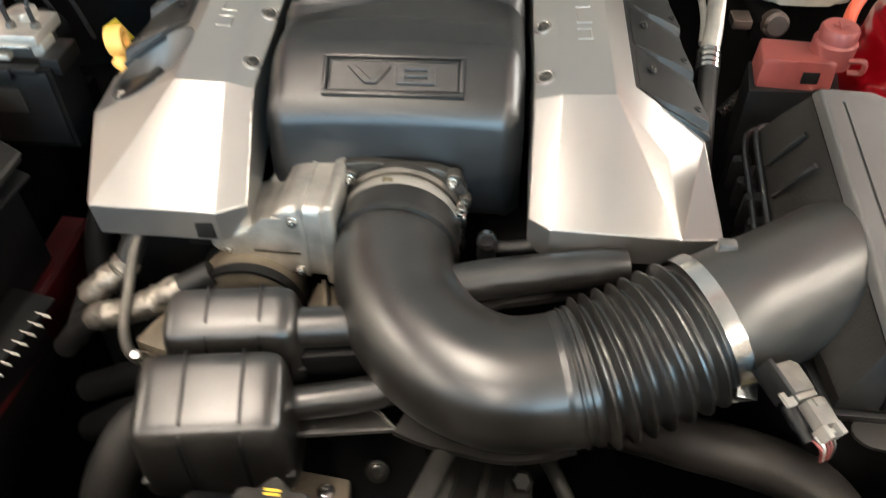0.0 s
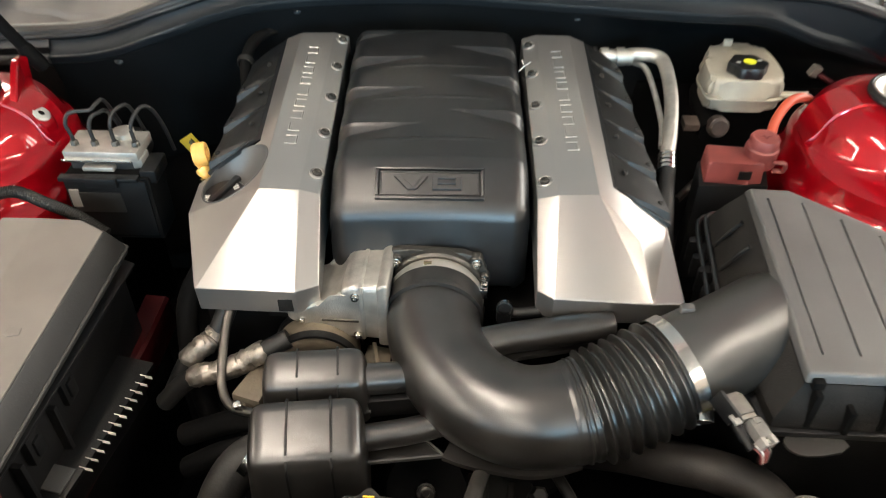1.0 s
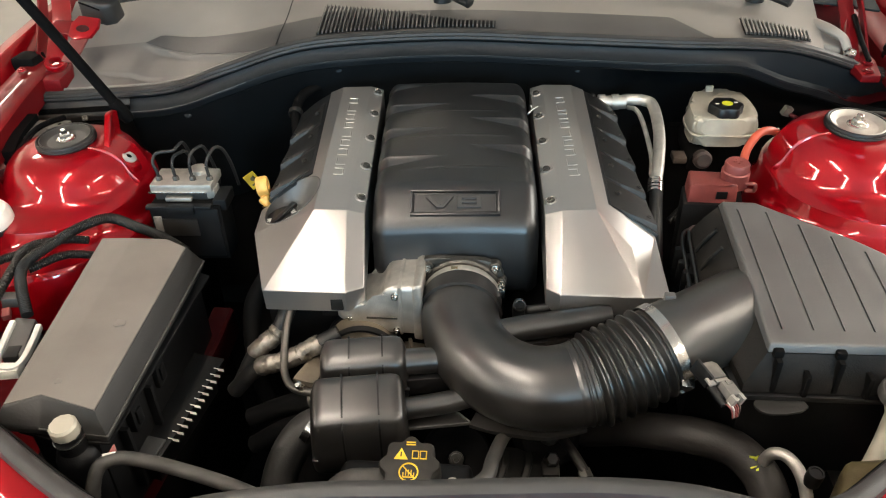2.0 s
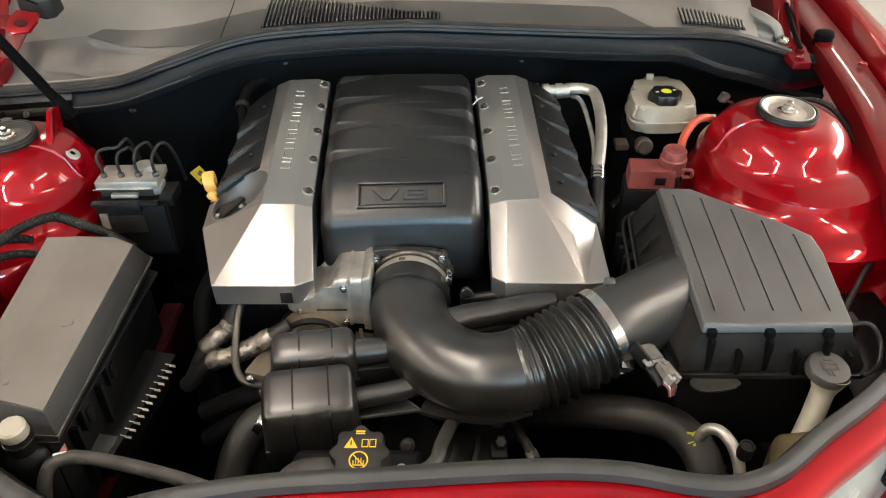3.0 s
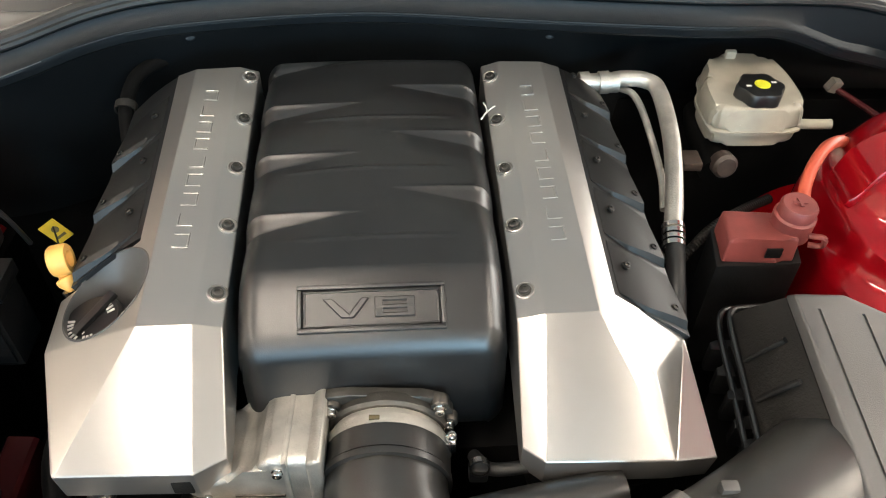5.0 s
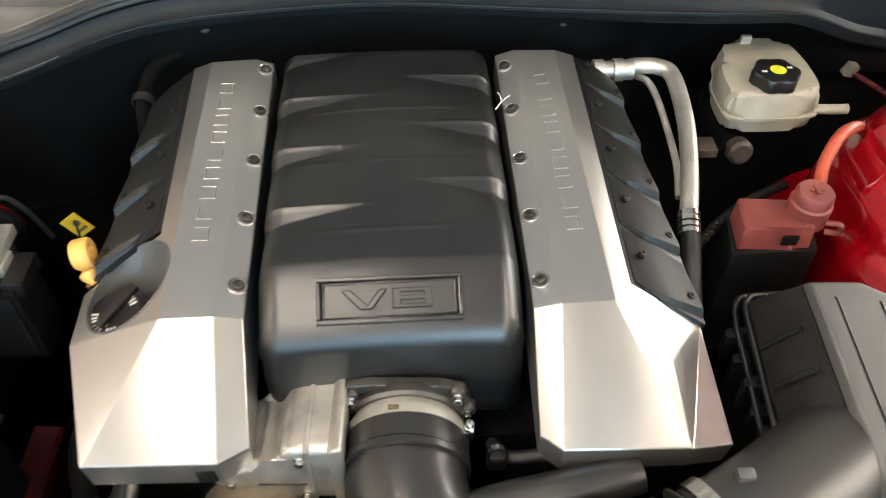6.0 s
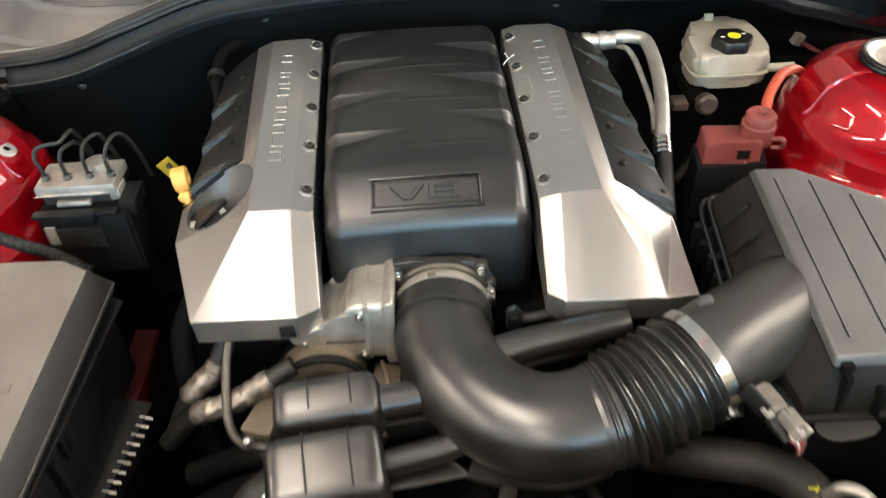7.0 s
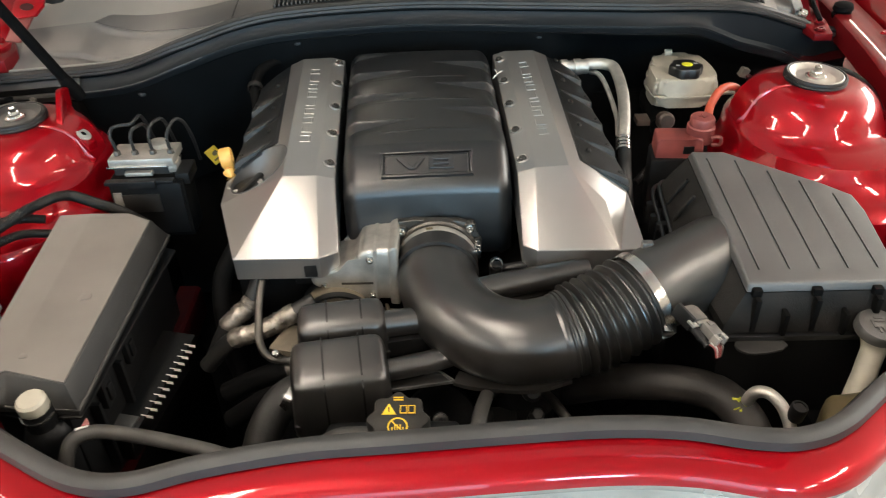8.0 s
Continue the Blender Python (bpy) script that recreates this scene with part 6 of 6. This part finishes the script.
def fuse_box():
    t = thing("fuse_box", pose(-0.43, -0.45, 0.72), "dusty grey lidded underhood fuse box", "fuse box")
    bm = bmesh.new()
    top = [(-0.494, -0.291), (-0.397, -0.290), (-0.363, -0.307), (-0.364, -0.606), (-0.434, -0.589), (-0.472, -0.604)]
    rim = [(-0.505, -0.275), (-0.395, -0.272), (-0.351, -0.293), (-0.356, -0.613), (-0.432, -0.613), (-0.479, -0.615)]
    zr = (0.838, 0.835, 0.831, 0.820, 0.828, 0.834)

    def ztop(x, y):
        fold = -0.447 + 0.043 * (-0.29 - y)
        return 0.867 - 0.045 * (-0.29 - y) - 0.045 * max(0.0, fold - x) - 0.03 * max(0.0, x - fold)
    a = [bm.verts.new((x, y, ztop(x, y))) for x, y in top]
    b = [bm.verts.new((x, y, z)) for (x, y), z in zip(rim, zr)]
    c = [bm.verts.new((x, y, z - 0.010)) for (x, y), z in zip(rim, zr)]
    bm.faces.new(a[::-1])
    bm.faces.new(c)
    for i in range(6):
        j = (i + 1) % 6
        bm.faces.new((a[i], a[j], b[j], b[i]))
        bm.faces.new((b[i], b[j], c[j], c[i]))
    bmesh.ops.recalc_face_normals(bm, faces=bm.faces)
    bmesh.ops.bevel(bm, geom=[e for e in bm.edges if e.calc_face_angle(0) > 0.25], offset=0.0028, segments=2, affect="EDGES", profile=0.6)
    # One-piece lid: the sides are darkened as the steeper, less lit faces.
    l = part("lid", bm, HOSEG, t, "lid sides, darkened as the less lit faces", sharp=30)
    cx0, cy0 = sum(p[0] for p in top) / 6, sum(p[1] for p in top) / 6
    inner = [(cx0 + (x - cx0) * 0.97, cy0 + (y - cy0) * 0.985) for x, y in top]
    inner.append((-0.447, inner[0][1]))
    # Top panels keep the dusty, lighter tone of the lit face.
    for k, tone in (((0, 6, 4, 5), "dusty grey top panel, lighter as the lit face"), ((6, 1, 2, 3, 4), "dusty grey wider top panel, lighter as the lit face")):
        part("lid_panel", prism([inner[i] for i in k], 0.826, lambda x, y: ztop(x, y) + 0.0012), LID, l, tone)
    for x, y, r in ((-0.393, -0.467, 0.0075), (-0.424, -0.566, 0.0045)):
        part("lid_emblem", prism([(x - r, y - 0.6 * r), (x - 0.4 * r, y - r), (x + r, y - 0.5 * r), (x + 0.8 * r, y + 0.8 * r), (x - 0.7 * r, y + r)], 0.85, ztop(x, y) + 0.0019, 0.0006), LID, l)
    part("rim_edge", tube([(x + 0.0005, y, z - 0.001) for (x, y), z in zip((rim[1], rim[2], rim[3], rim[4]), (zr[1], zr[2], zr[3], zr[4]))], 0.0016, 8, 1), HOSE, l, "paler rim edge")
    part("lip", prism([(x * 1.0 + 0.0, y) for x, y in ((-0.512, -0.264), (-0.430, -0.266), (-0.343, -0.302), (-0.354, -0.615), (-0.412, -0.616), (-0.466, -0.604))], 0.808, 0.8115, 0.001), DARK, t)
    part("body", prism([(-0.500, -0.275), (-0.430, -0.278), (-0.357, -0.308), (-0.369, -0.612), (-0.412, -0.612), (-0.458, -0.598)], 0.66, 0.808, 0.005), DARK, t, "black lower housing")
    for y in (-0.47, -0.545):
        part("latch", join(box(-0.368, -0.357, y - 0.012, y + 0.012, 0.762, 0.800, 0.003), box(-0.360, -0.354, y - 0.006, y + 0.006, 0.770, 0.792, 0.002)), DARK, t, "black snap latch")
    for y in (-0.505, -0.575):
        part("rib", box(-0.366, -0.355, y - 0.003, y + 0.003, 0.69, 0.79, 0.001), DARK, t)


fuse_box()


def conduit(pts, r, label):
    """A corrugated wiring sleeve."""
    path = smooth_path(pts, 60)
    t = thing("wiring_conduit", Matrix.Translation(pts[0]), label, "cable", "wiring conduits")
    part("sleeve", tube(path, lambda s: r * (1 + 0.09 * math.sin(s * len(path) * 1.55)), 12, 1), HOSEB, t)


conduit([(-0.380, -0.278, 0.836), (-0.415, -0.268, 0.853), (-0.455, -0.259, 0.864), (-0.500, -0.249, 0.872), (-0.536, -0.269, 0.868), (-0.563, -0.305, 0.862), (-0.580, -0.341, 0.858), (-0.576, -0.369, 0.856), (-0.560, -0.399, 0.850), (-0.540, -0.431, 0.836)], 0.0072, "thick black corrugated wiring conduit")
conduit([(-0.530, -0.268, 0.845), (-0.559, -0.277, 0.851), (-0.604, -0.300, 0.852), (-0.601, -0.348, 0.850), (-0.592, -0.423, 0.840), (-0.590, -0.480, 0.815)], 0.0060, "black corrugated wiring conduit")
conduit([(-0.488, -0.290, 0.828), (-0.518, -0.298, 0.840), (-0.550, -0.309, 0.845), (-0.584, -0.341, 0.843)], 0.0058, "short black corrugated wiring conduit")
conduit([(-0.585, -0.296, 0.842), (-0.607, -0.310, 0.848), (-0.641, -0.329, 0.845), (-0.70, -0.350, 0.830)], 0.0060, "thin black corrugated wiring conduit")
c = thing("wiring_plug", pose(-0.53, -0.47, 0.80), "grey cable plug held in a white bracket", "wiring connector")
part("plug", prism([(-0.556, -0.433), (-0.526, -0.435), (-0.511, -0.500), (-0.536, -0.506)], 0.795, lambda x, y: 0.833 + 0.05 * (y + 0.47), 0.004, 2), GREY, c)
part("socket", prism([(-0.535, -0.488), (-0.519, -0.485), (-0.515, -0.506), (-0.532, -0.509)], 0.80, 0.8335, 0.001), DARK, c, "dark socket mouth")
part("bracket", sweep([(-0.551, -0.446, 0.838), (-0.545, -0.478, 0.836), (-0.538, -0.511, 0.832), (-0.529, -0.521, 0.831), (-0.512, -0.521, 0.831), (-0.506, -0.508, 0.832), (-0.508, -0.478, 0.836), (-0.513, -0.452, 0.838)], [(-0.0035, -0.006), (-0.0035, 0.001), (-0.002, 0.002), (0.002, 0.002), (0.0035, 0.001), (0.0035, -0.006)]), WHITE, c, "white plastic bracket")
part("bracket_foot", prism([(-0.540, -0.512), (-0.504, -0.510), (-0.506, -0.526), (-0.530, -0.530)], 0.815, 0.829, 0.003), WHITE, c)
q = thing("harness_plug", pose(-0.57, -0.43, 0.82), "small faded pink wiring plug among the conduits", "wiring connector")
part("plug", box(-0.008, 0.008, -0.012, 0.012, -0.008, 0.006, 0.002), REDPL, q, xf=pose(-0.574, -0.424, 0.832, 10, 0, 25) @ Matrix.Scale(0.65, 4))
part("shell", box(-0.010, 0.010, -0.008, 0.010, -0.008, 0.007, 0.002), GREY, q, xf=pose(-0.582, -0.398, 0.834, 0, 10, 20))
u = thing("fluid_reservoir", pose(-0.670, -0.252, 0.80), "white capped fluid bottle beside the strut tower", "fluid reservoir")
part("cap", lathe([(0.034, 0), (0.036, 0.004), (0.036, 0.016), (0.032, 0.025), (0.020, 0.030), (0.004, 0.031)], (-0.690, -0.248, 0.856), (0, -0.15, 1), 32), WHITE, u, "white domed cap")
part("neck", lathe([(0.030, -0.06), (0.030, -0.004), (0.038, -0.003), (0.038, 0.003), (0.032, 0.004)], (-0.690, -0.248, 0.856), (0, -0.15, 1), 32), HOSEB, u, "black clamped neck")

# finned metal module beside the fuse box
f = thing("finned_module", pose(-0.345, -0.46, 0.69), "dark control module with bright metal fins", "control module")
M = pose(-0.349, -0.470, 0.722, 0, 0, -8) @ pose(0, 0, 0, 0, 5, 0)
part("plate", box(-0.034, 0.022, -0.096, 0.096, -0.006, 0.0, 0.001), DARK, f, xf=M)
part("end_plate", box(-0.022, 0.016, -0.090, -0.060, 0.0, 0.003, 0.001), GREY, f, xf=M)
part("rim_strip", box(-0.030, -0.026, -0.092, 0.092, 0.0, 0.004, 0.001), HOSEG, f, xf=M)
part("case", box(-0.022, 0.016, -0.085, 0.078, -0.05, -0.006, 0.002), DARK, f, xf=M)
for k in range(12):
    part("fin", box(0.016, 0.031, -0.056 + 0.0118 * k, -0.0553 + 0.0118 * k, -0.003, 0.0016, 0.0002, 1), WHITE, f, "bright metal fin", xf=M)
# Rail's dark red holds the shade it stands in, along with grime.
solo("frame_rail", sweep([(-0.362, -0.25, 0.705), (-0.366, -0.34, 0.696), (-0.380, -0.44, 0.684), (-0.40, -0.60, 0.67)], [(-0.020, -0.05), (-0.020, 0.0), (-0.016, 0.004), (0.010, 0.004), (0.014, 0.0), (0.014, -0.05)]), REDD, "grimy red steel frame rail beside the fuse box, shade in its colour", "frame rail", kind="structure")

r = thing("power_steering_cap", pose(-0.428, -0.60, 0.70), "cream cap on a black fluid bottle", "fluid reservoir")
part("cap", lathe([(0.0150, 0), (0.0160, 0.002), (0.0155, 0.013), (0.0130, 0.016), (0.004, 0.0165)], (-0.396, -0.619, 0.830), (0, -0.1, 1), 12), CREAM, r, "dirty cream screw cap")
part("neck", lathe([(0.024, -0.12), (0.024, -0.038), (0.021, -0.030), (0.0165, -0.024), (0.016, 0.0)], (-0.396, -0.619, 0.830), (0, -0.1, 1), 24), DARK, r)
part("band", ring_band((-0.396, -0.618, 0.822), (0, -0.1, 1), 0.0162, 0.002, 0.0012, 24), STEEL, r)
solo("bump_stop", lathe([(0.014, 0), (0.016, 0.004), (0.016, 0.012), (0.012, 0.016)], (-0.470, -0.648, 0.812), (0, 0, 1), 20), PANEL, "small pale grey rubber hood bump stop", "bump stop")
fluid_hose("cooler_line", [(-0.372, -0.655, 0.745), (-0.366, -0.650, 0.780), (-0.360, -0.637, 0.798), (-0.345, -0.628, 0.801), (-0.325, -0.626, 0.800), (-0.287, -0.633, 0.800), (-0.244, -0.644, 0.800), (-0.200, -0.657, 0.799), (-0.15, -0.675, 0.795), (-0.10, -0.69, 0.785)], 0.0080, HOSE, "grey cooler line along the radiator support")
q = thing("harness_plug", pose(-0.372, -0.64, 0.77), "small pale wiring plug with red tab", "wiring connector")
part("plug", box(-0.012, 0.012, -0.006, 0.006, -0.006, 0.006, 0.002), PRINT, q, xf=pose(-0.350, -0.628, 0.805, 25, 0, 20) @ Matrix.Scale(0.6, 4))
part("tab", prism([(0.0, 0.006), (0.014, 0.006), (0.010, 0.02)], 0.002, 0.006), REDPL, q, "red tab", xf=pose(-0.350, -0.628, 0.805, 25, 0, 20) @ Matrix.Scale(0.6, 4))

# ---- below the covers ----
e = thing("engine_block", pose(0, -0.1, 0.5), "dark grimy engine block below the covers", "engine")
part("block", box(-0.17, 0.20, -0.215, 0.17, 0.42, 0.76, 0.02), BAY, e, xf=ENG)
for s in (-1, 1):
    part("valve_cover", box(s * 0.205 - 0.065, s * 0.205 + 0.065, -0.235, 0.17, 0.70, 0.815, 0.015), DARK, e, xf=ENG)
part("front_case", lathe([(0.13, 0), (0.13, 0.05), (0.11, 0.06)], (0.02, -0.335, 0.62), (0, -1, 0), 32), BAY, e)
a = thing("alternator", pose(-0.12, -0.36, 0.70), "dull bronze alternator with belt pulley", "alternator")
part("housing", lathe([(0.044, 0), (0.050, 0.004), (0.050, 0.046), (0.044, 0.048), (0.030, 0.046), (0.020, 0.040)], (-0.116, -0.345, 0.736), (0.1, -1, 0.08), 44), TAN, a, "dusty tan metal drum")
for k in (0.004, 0.044):
    part("rim", ring_band((-0.116 + 0.1 * k, -0.345 - k, 0.736 + 0.08 * k), (0.1, -1, 0.08), 0.0495, 0.011, 0.003, 44), DARK, a, "dark rim")
part("pulley", lathe([(0.028, 0), (0.030, 0.003), (0.026, 0.008), (0.030, 0.014), (0.012, 0.016)], (-0.111, -0.393, 0.739), (0.1, -1, 0.08), 28), HOSEB, a)
b = thing("engine_bracket", pose(-0.17, -0.43, 0.70), "dusty tan cast bracket beside the alternator", "bracket")
part("plate", prism([(-0.196, -0.448), (-0.160, -0.458), (-0.152, -0.405), (-0.178, -0.400)], 0.70, 0.756, 0.006), TAN, b)
part("stud", lathe([(0.005, 0), (0.005, 0.035), (0.003, 0.037)], (-0.172, -0.455, 0.74), (-0.2, -0.5, 0.8), 10), STEEL, b)
for pts, foil in (([(-0.212, -0.345, 0.810), (-0.222, -0.362, 0.785), (-0.232, -0.375, 0.768), (-0.258, -0.395, 0.750), (-0.285, -0.41, 0.70)], (0.42, 0.78)), ([(-0.140, -0.385, 0.782), (-0.175, -0.400, 0.768), (-0.210, -0.412, 0.754), (-0.252, -0.418, 0.742), (-0.29, -0.42, 0.70)], (0.18, 0.74))):
    hh = fluid_hose("heater_hose", pts, 0.0115, RUBBER, "heater hose in crinkled silver foil", 16)
    path = smooth_path(pts, 14)
    path = path[int(foil[0] * len(path)):int(foil[1] * len(path))]
    chance = random.Random(len(path))
    foil_rows = []
    for k, c in enumerate(path):
        d = (path[min(k + 1, len(path) - 1)] - path[max(k - 1, 0)]).normalized()
        u = d.cross(Vector((0, 0, 1))).normalized()
        w = u.cross(d)
        base = 0.0128 + chance.uniform(-0.0006, 0.0010)
        foil_rows.append([c + (u * math.cos(a) + w * math.sin(a)) * (base + chance.uniform(-0.0009, 0.0009)) + d * chance.uniform(-0.0012, 0.0012) for a in (2 * math.pi * q / 16 for q in range(16))])
    part("foil_sleeve", rings(foil_rows), FOIL, hh, "crinkled silver foil sleeve", sharp=32)
fluid_hose("vent_pipe", [(-0.205, -0.345, 0.812), (-0.2115, -0.372, 0.798), (-0.212, -0.405, 0.775), (-0.206, -0.440, 0.758), (-0.190, -0.462, 0.752), (-0.160, -0.470, 0.752)], 0.0052, BRONZE, "thin dull bent steel vent pipe", category="pipe")
for k, pts in enumerate(([(-0.15, -0.46, 0.735), (-0.20, -0.455, 0.715), (-0.26, -0.45, 0.68)], [(-0.15, -0.485, 0.72), (-0.20, -0.485, 0.70), (-0.25, -0.48, 0.66)], [(-0.262, -0.26, 0.80), (-0.285, -0.31, 0.76), (-0.275, -0.36, 0.70), (-0.25, -0.40, 0.64)])):
    hh = fluid_hose("coolant_hose", pts, 0.0135, BAY, "black rubber coolant hose beside the engine", 14)
    if k < 2:
        part("hose_clamp", ring_band((-0.162, -0.460 - 0.025 * k, 0.731 - 0.015 * k), (1, -0.1, 0.4), 0.0140, 0.009, 0.0015, 24), BRONZE, hh, "dull steel hose clamp")
fluid_hose("fuel_line", [(0.100, -0.325, 0.79), (0.115, -0.345, 0.80), (0.150, -0.345, 0.805), (0.20, -0.33, 0.79)], 0.006, RUBBER, "black corrugated fuel line behind the duct")
g = thing("fuel_line_clip", pose(0.105, -0.34, 0.80), "black plastic fuel line clip", "clip")
part("body", box(0.095, 0.112, -0.352, -0.338, 0.788, 0.808, 0.003), BLACK, g)
part("ring", ring_band((0.104, -0.348, 0.81), (0, -1, 0.3), 0.007, 0.006, 0.002, 16), STEEL, g)
for x, y, z, s in ((0.14, -0.43, 0.70, 0.045), (0.21, -0.55, 0.64, 0.05), (0.06, -0.52, 0.62, 0.06), (0.26, -0.36, 0.66, 0.05), (0.30, -0.60, 0.60, 0.06), (-0.25, -0.60, 0.58, 0.05), (0.12, -0.60, 0.62, 0.045)):
    u = thing("engine_accessory", pose(x, y, z - s), "dark grimy engine accessory deep in the bay", "engine part", "engine accessories")
    part("body", lathe([(s * 0.9, 0), (s, 0.006), (s, s * 0.8), (s * 0.8, s), (s * 0.35, s * 1.05)], (x, y, z - s), (0.1, -0.7, 0.6), 20), BAY, u)
    part("boss", lathe([(s * 0.45, -0.01), (s * 0.45, 0), (s * 0.3, 0), (s * 0.3, 0.015), (s * 0.2, 0.02)], (x + 0.004, y - s * 0.72, z - s + s * 0.65), (0.1, -0.7, 0.6), 12), HOSEG, u)
solo("fan_shroud", box(-0.28, 0.34, -0.665, -0.640, 0.45, 0.745, 0.008), BAY, "black plastic radiator fan shroud", "fan shroud")
lobe = [(0.395 + 0.018 * math.cos(a), -0.506 + 0.014 * math.sin(a)) for a in (math.pi * (0.5 + i / 8) for i in range(9))]
solo("radiator_bracket", prism(lobe + [(0.410, -0.519), (0.430, -0.514), (0.440, -0.506), (0.436, -0.494), (0.400, -0.492)], 0.794, 0.7975, 0.001), HOSEG, "small grey support tab below the air box", "bracket")
solo("splash_liner", box(0.58, 0.70, -0.62, -0.30, 0.74, 0.78, 0.01), DARK, "black plastic splash liner beside the air box", "liner")

# Below the rail the red turns near-black to paint its shade.
solo("rail_web", prism([(-0.362, -0.27), (-0.352, -0.27), (-0.382, -0.60), (-0.392, -0.60)], 0.40, 0.685), BAY, "frame rail web in near-black for its shade", "frame rail", kind="structure")
fluid_hose("vacuum_hose", [(0.685, 0.075, 0.905), (0.712, 0.050, 0.914), (0.733, 0.012, 0.908), (0.74, -0.051, 0.89), (0.726, -0.16, 0.87), (0.7, -0.24, 0.84)], 0.0045, RUBBER, "black hose running along the fender rail")
fluid_hose("washer_hose", [(0.60, -0.40, 0.82), (0.63, -0.36, 0.825), (0.68, -0.30, 0.83), (0.74, -0.27, 0.82)], 0.004, RUBBER, "thin black washer hose")
conduit([(0.50, 0.055, 0.77), (0.45, 0.02, 0.78), (0.40, -0.02, 0.785), (0.36, -0.05, 0.76)], 0.006, "black corrugated conduit under the reservoir")
g = thing("wire_clip", pose(0.600, 0.18, 0.85), "pale plastic wire clip on the firewall", "clip")
part("body", box(-0.008, 0.008, -0.006, 0.006, -0.010, 0.008, 0.002), LID, g, xf=pose(0.600, 0.180, 0.862, 10, 20, 15))
part("lead", tube([(0.604, 0.180, 0.856), (0.622, 0.165, 0.850), (0.650, 0.14, 0.84), (0.68, 0.11, 0.83)], 0.004, 10), REDD, g, "dark red lead")

# pulleys, brackets and lines deep under the duct
g = thing("timing_bracket", pose(-0.015, -0.53, 0.66), "golden brown zinc bracket low in the bay", "bracket")
part("arm", prism([(-0.045, -0.515), (0.004, -0.520), (0.008, -0.545), (-0.040, -0.560)], 0.672, 0.684, 0.003), TAN, g)
part("fold", prism([(-0.045, -0.556), (0.006, -0.541), (0.008, -0.549), (-0.043, -0.565)], 0.640, 0.682, 0.003), TAN, g)
part("bolt", bolt(0.006, (-0.014, -0.534, 0.684)), STEEL, g)
u = thing("idler_pulley", pose(0.022, -0.50, 0.64), "glossy black idler pulley below the duct", "pulley")
part("wheel", lathe([(0.030, 0), (0.045, 0.003), (0.047, 0.010), (0.044, 0.020), (0.030, 0.024), (0.012, 0.020), (0.010, 0.026)], (0.024, -0.490, 0.665), (0.05, -0.75, 0.66), 40), BAY, u)
part("hub_bolt", bolt(0.008, (0.0255, -0.5095, 0.683), (0.05, -0.75, 0.66), 0.008), BRONZE, u)
u = thing("belt_tensioner", pose(0.09, -0.51, 0.64), "dusty grey cast belt tensioner arm", "belt tensioner")
for k in range(2):
    x = 0.068 + 0.030 * k
    part("rib", sweep([(x, -0.548, 0.650), (x + 0.012, -0.530, 0.666), (x + 0.020, -0.505, 0.672), (x + 0.022, -0.480, 0.666)], [(-0.005, -0.014), (-0.005, 0.0), (-0.003, 0.002), (0.003, 0.002), (0.005, 0.0), (0.005, -0.014)]), HOSEB, u)
part("base", prism([(0.045, -0.55), (0.135, -0.545), (0.145, -0.475), (0.07, -0.47)], 0.640, 0.668, 0.005), HOSEB, u)
u = thing("oil_line", pose(0.17, -0.52, 0.66), "dull steel oil line with fittings below the bellows", "pipe")
part("line", tube([(0.160, -0.470, 0.690), (0.172, -0.500, 0.698), (0.188, -0.530, 0.690), (0.205, -0.560, 0.66)], 0.0065, 12), HOSEB, u)
part("fitting", join(lathe([(0.010, 0), (0.010, 0.014), (0.007, 0.018)], (0.146, -0.505, 0.682), (0.1, -0.5, 0.8), 6), box(0.135, 0.157, -0.530, -0.505, 0.640, 0.685, 0.003)), HOSEB, u)
part("union", lathe([(0.009, 0), (0.009, 0.012), (0.006, 0.014)], (0.186, -0.525, 0.690), (0.3, -0.8, -0.2), 6), BRONZE, u)
for pts, r in (([(0.20, -0.60, 0.66), (0.26, -0.585, 0.69), (0.31, -0.60, 0.68), (0.345, -0.63, 0.65)], 0.008), ([(0.19, -0.575, 0.64), (0.225, -0.60, 0.675), (0.235, -0.625, 0.67), (0.24, -0.645, 0.63)], 0.007), ([(0.255, -0.545, 0.66), (0.27, -0.575, 0.70), (0.285, -0.60, 0.69)], 0.005)):
    fluid_hose("fan_harness", pts, r, HOSEB, "dark taped fan wiring harness deep in the bay", category="cable")
u = thing("fan_connector", pose(0.235, -0.60, 0.67), "dusty black fan wiring connectors", "wiring connector")
for k, (x, y, z) in enumerate(((0.222, -0.592, 0.690), (0.242, -0.598, 0.697), (0.262, -0.590, 0.692), (0.232, -0.612, 0.680))):
    part("plug", box(-0.008, 0.008, -0.006, 0.006, -0.010, 0.006, 0.0015), GREY if k % 2 else BLACK, u, xf=pose(x, y, z, 20 * k, 15, 35 * k))
    part("pin_strip", box(-0.006, 0.006, -0.0015, 0.0015, 0.006, 0.008), ALU, u, xf=pose(x, y, z, 20 * k, 15, 35 * k))
b = thing("support_bracket", pose(-0.04, -0.38, 0.72), "dusty tan bracket below the throttle body", "bracket")
part("plate", prism([(-0.056, -0.350), (-0.022, -0.356), (-0.022, -0.405), (-0.044, -0.412), (-0.060, -0.392)], 0.735, 0.741, 0.0015), TAN, b)
part("gusset", prism([(-0.050, -0.356), (-0.045, -0.356), (-0.033, -0.402), (-0.038, -0.404)], 0.741, 0.752, 0.001), TAN, b)
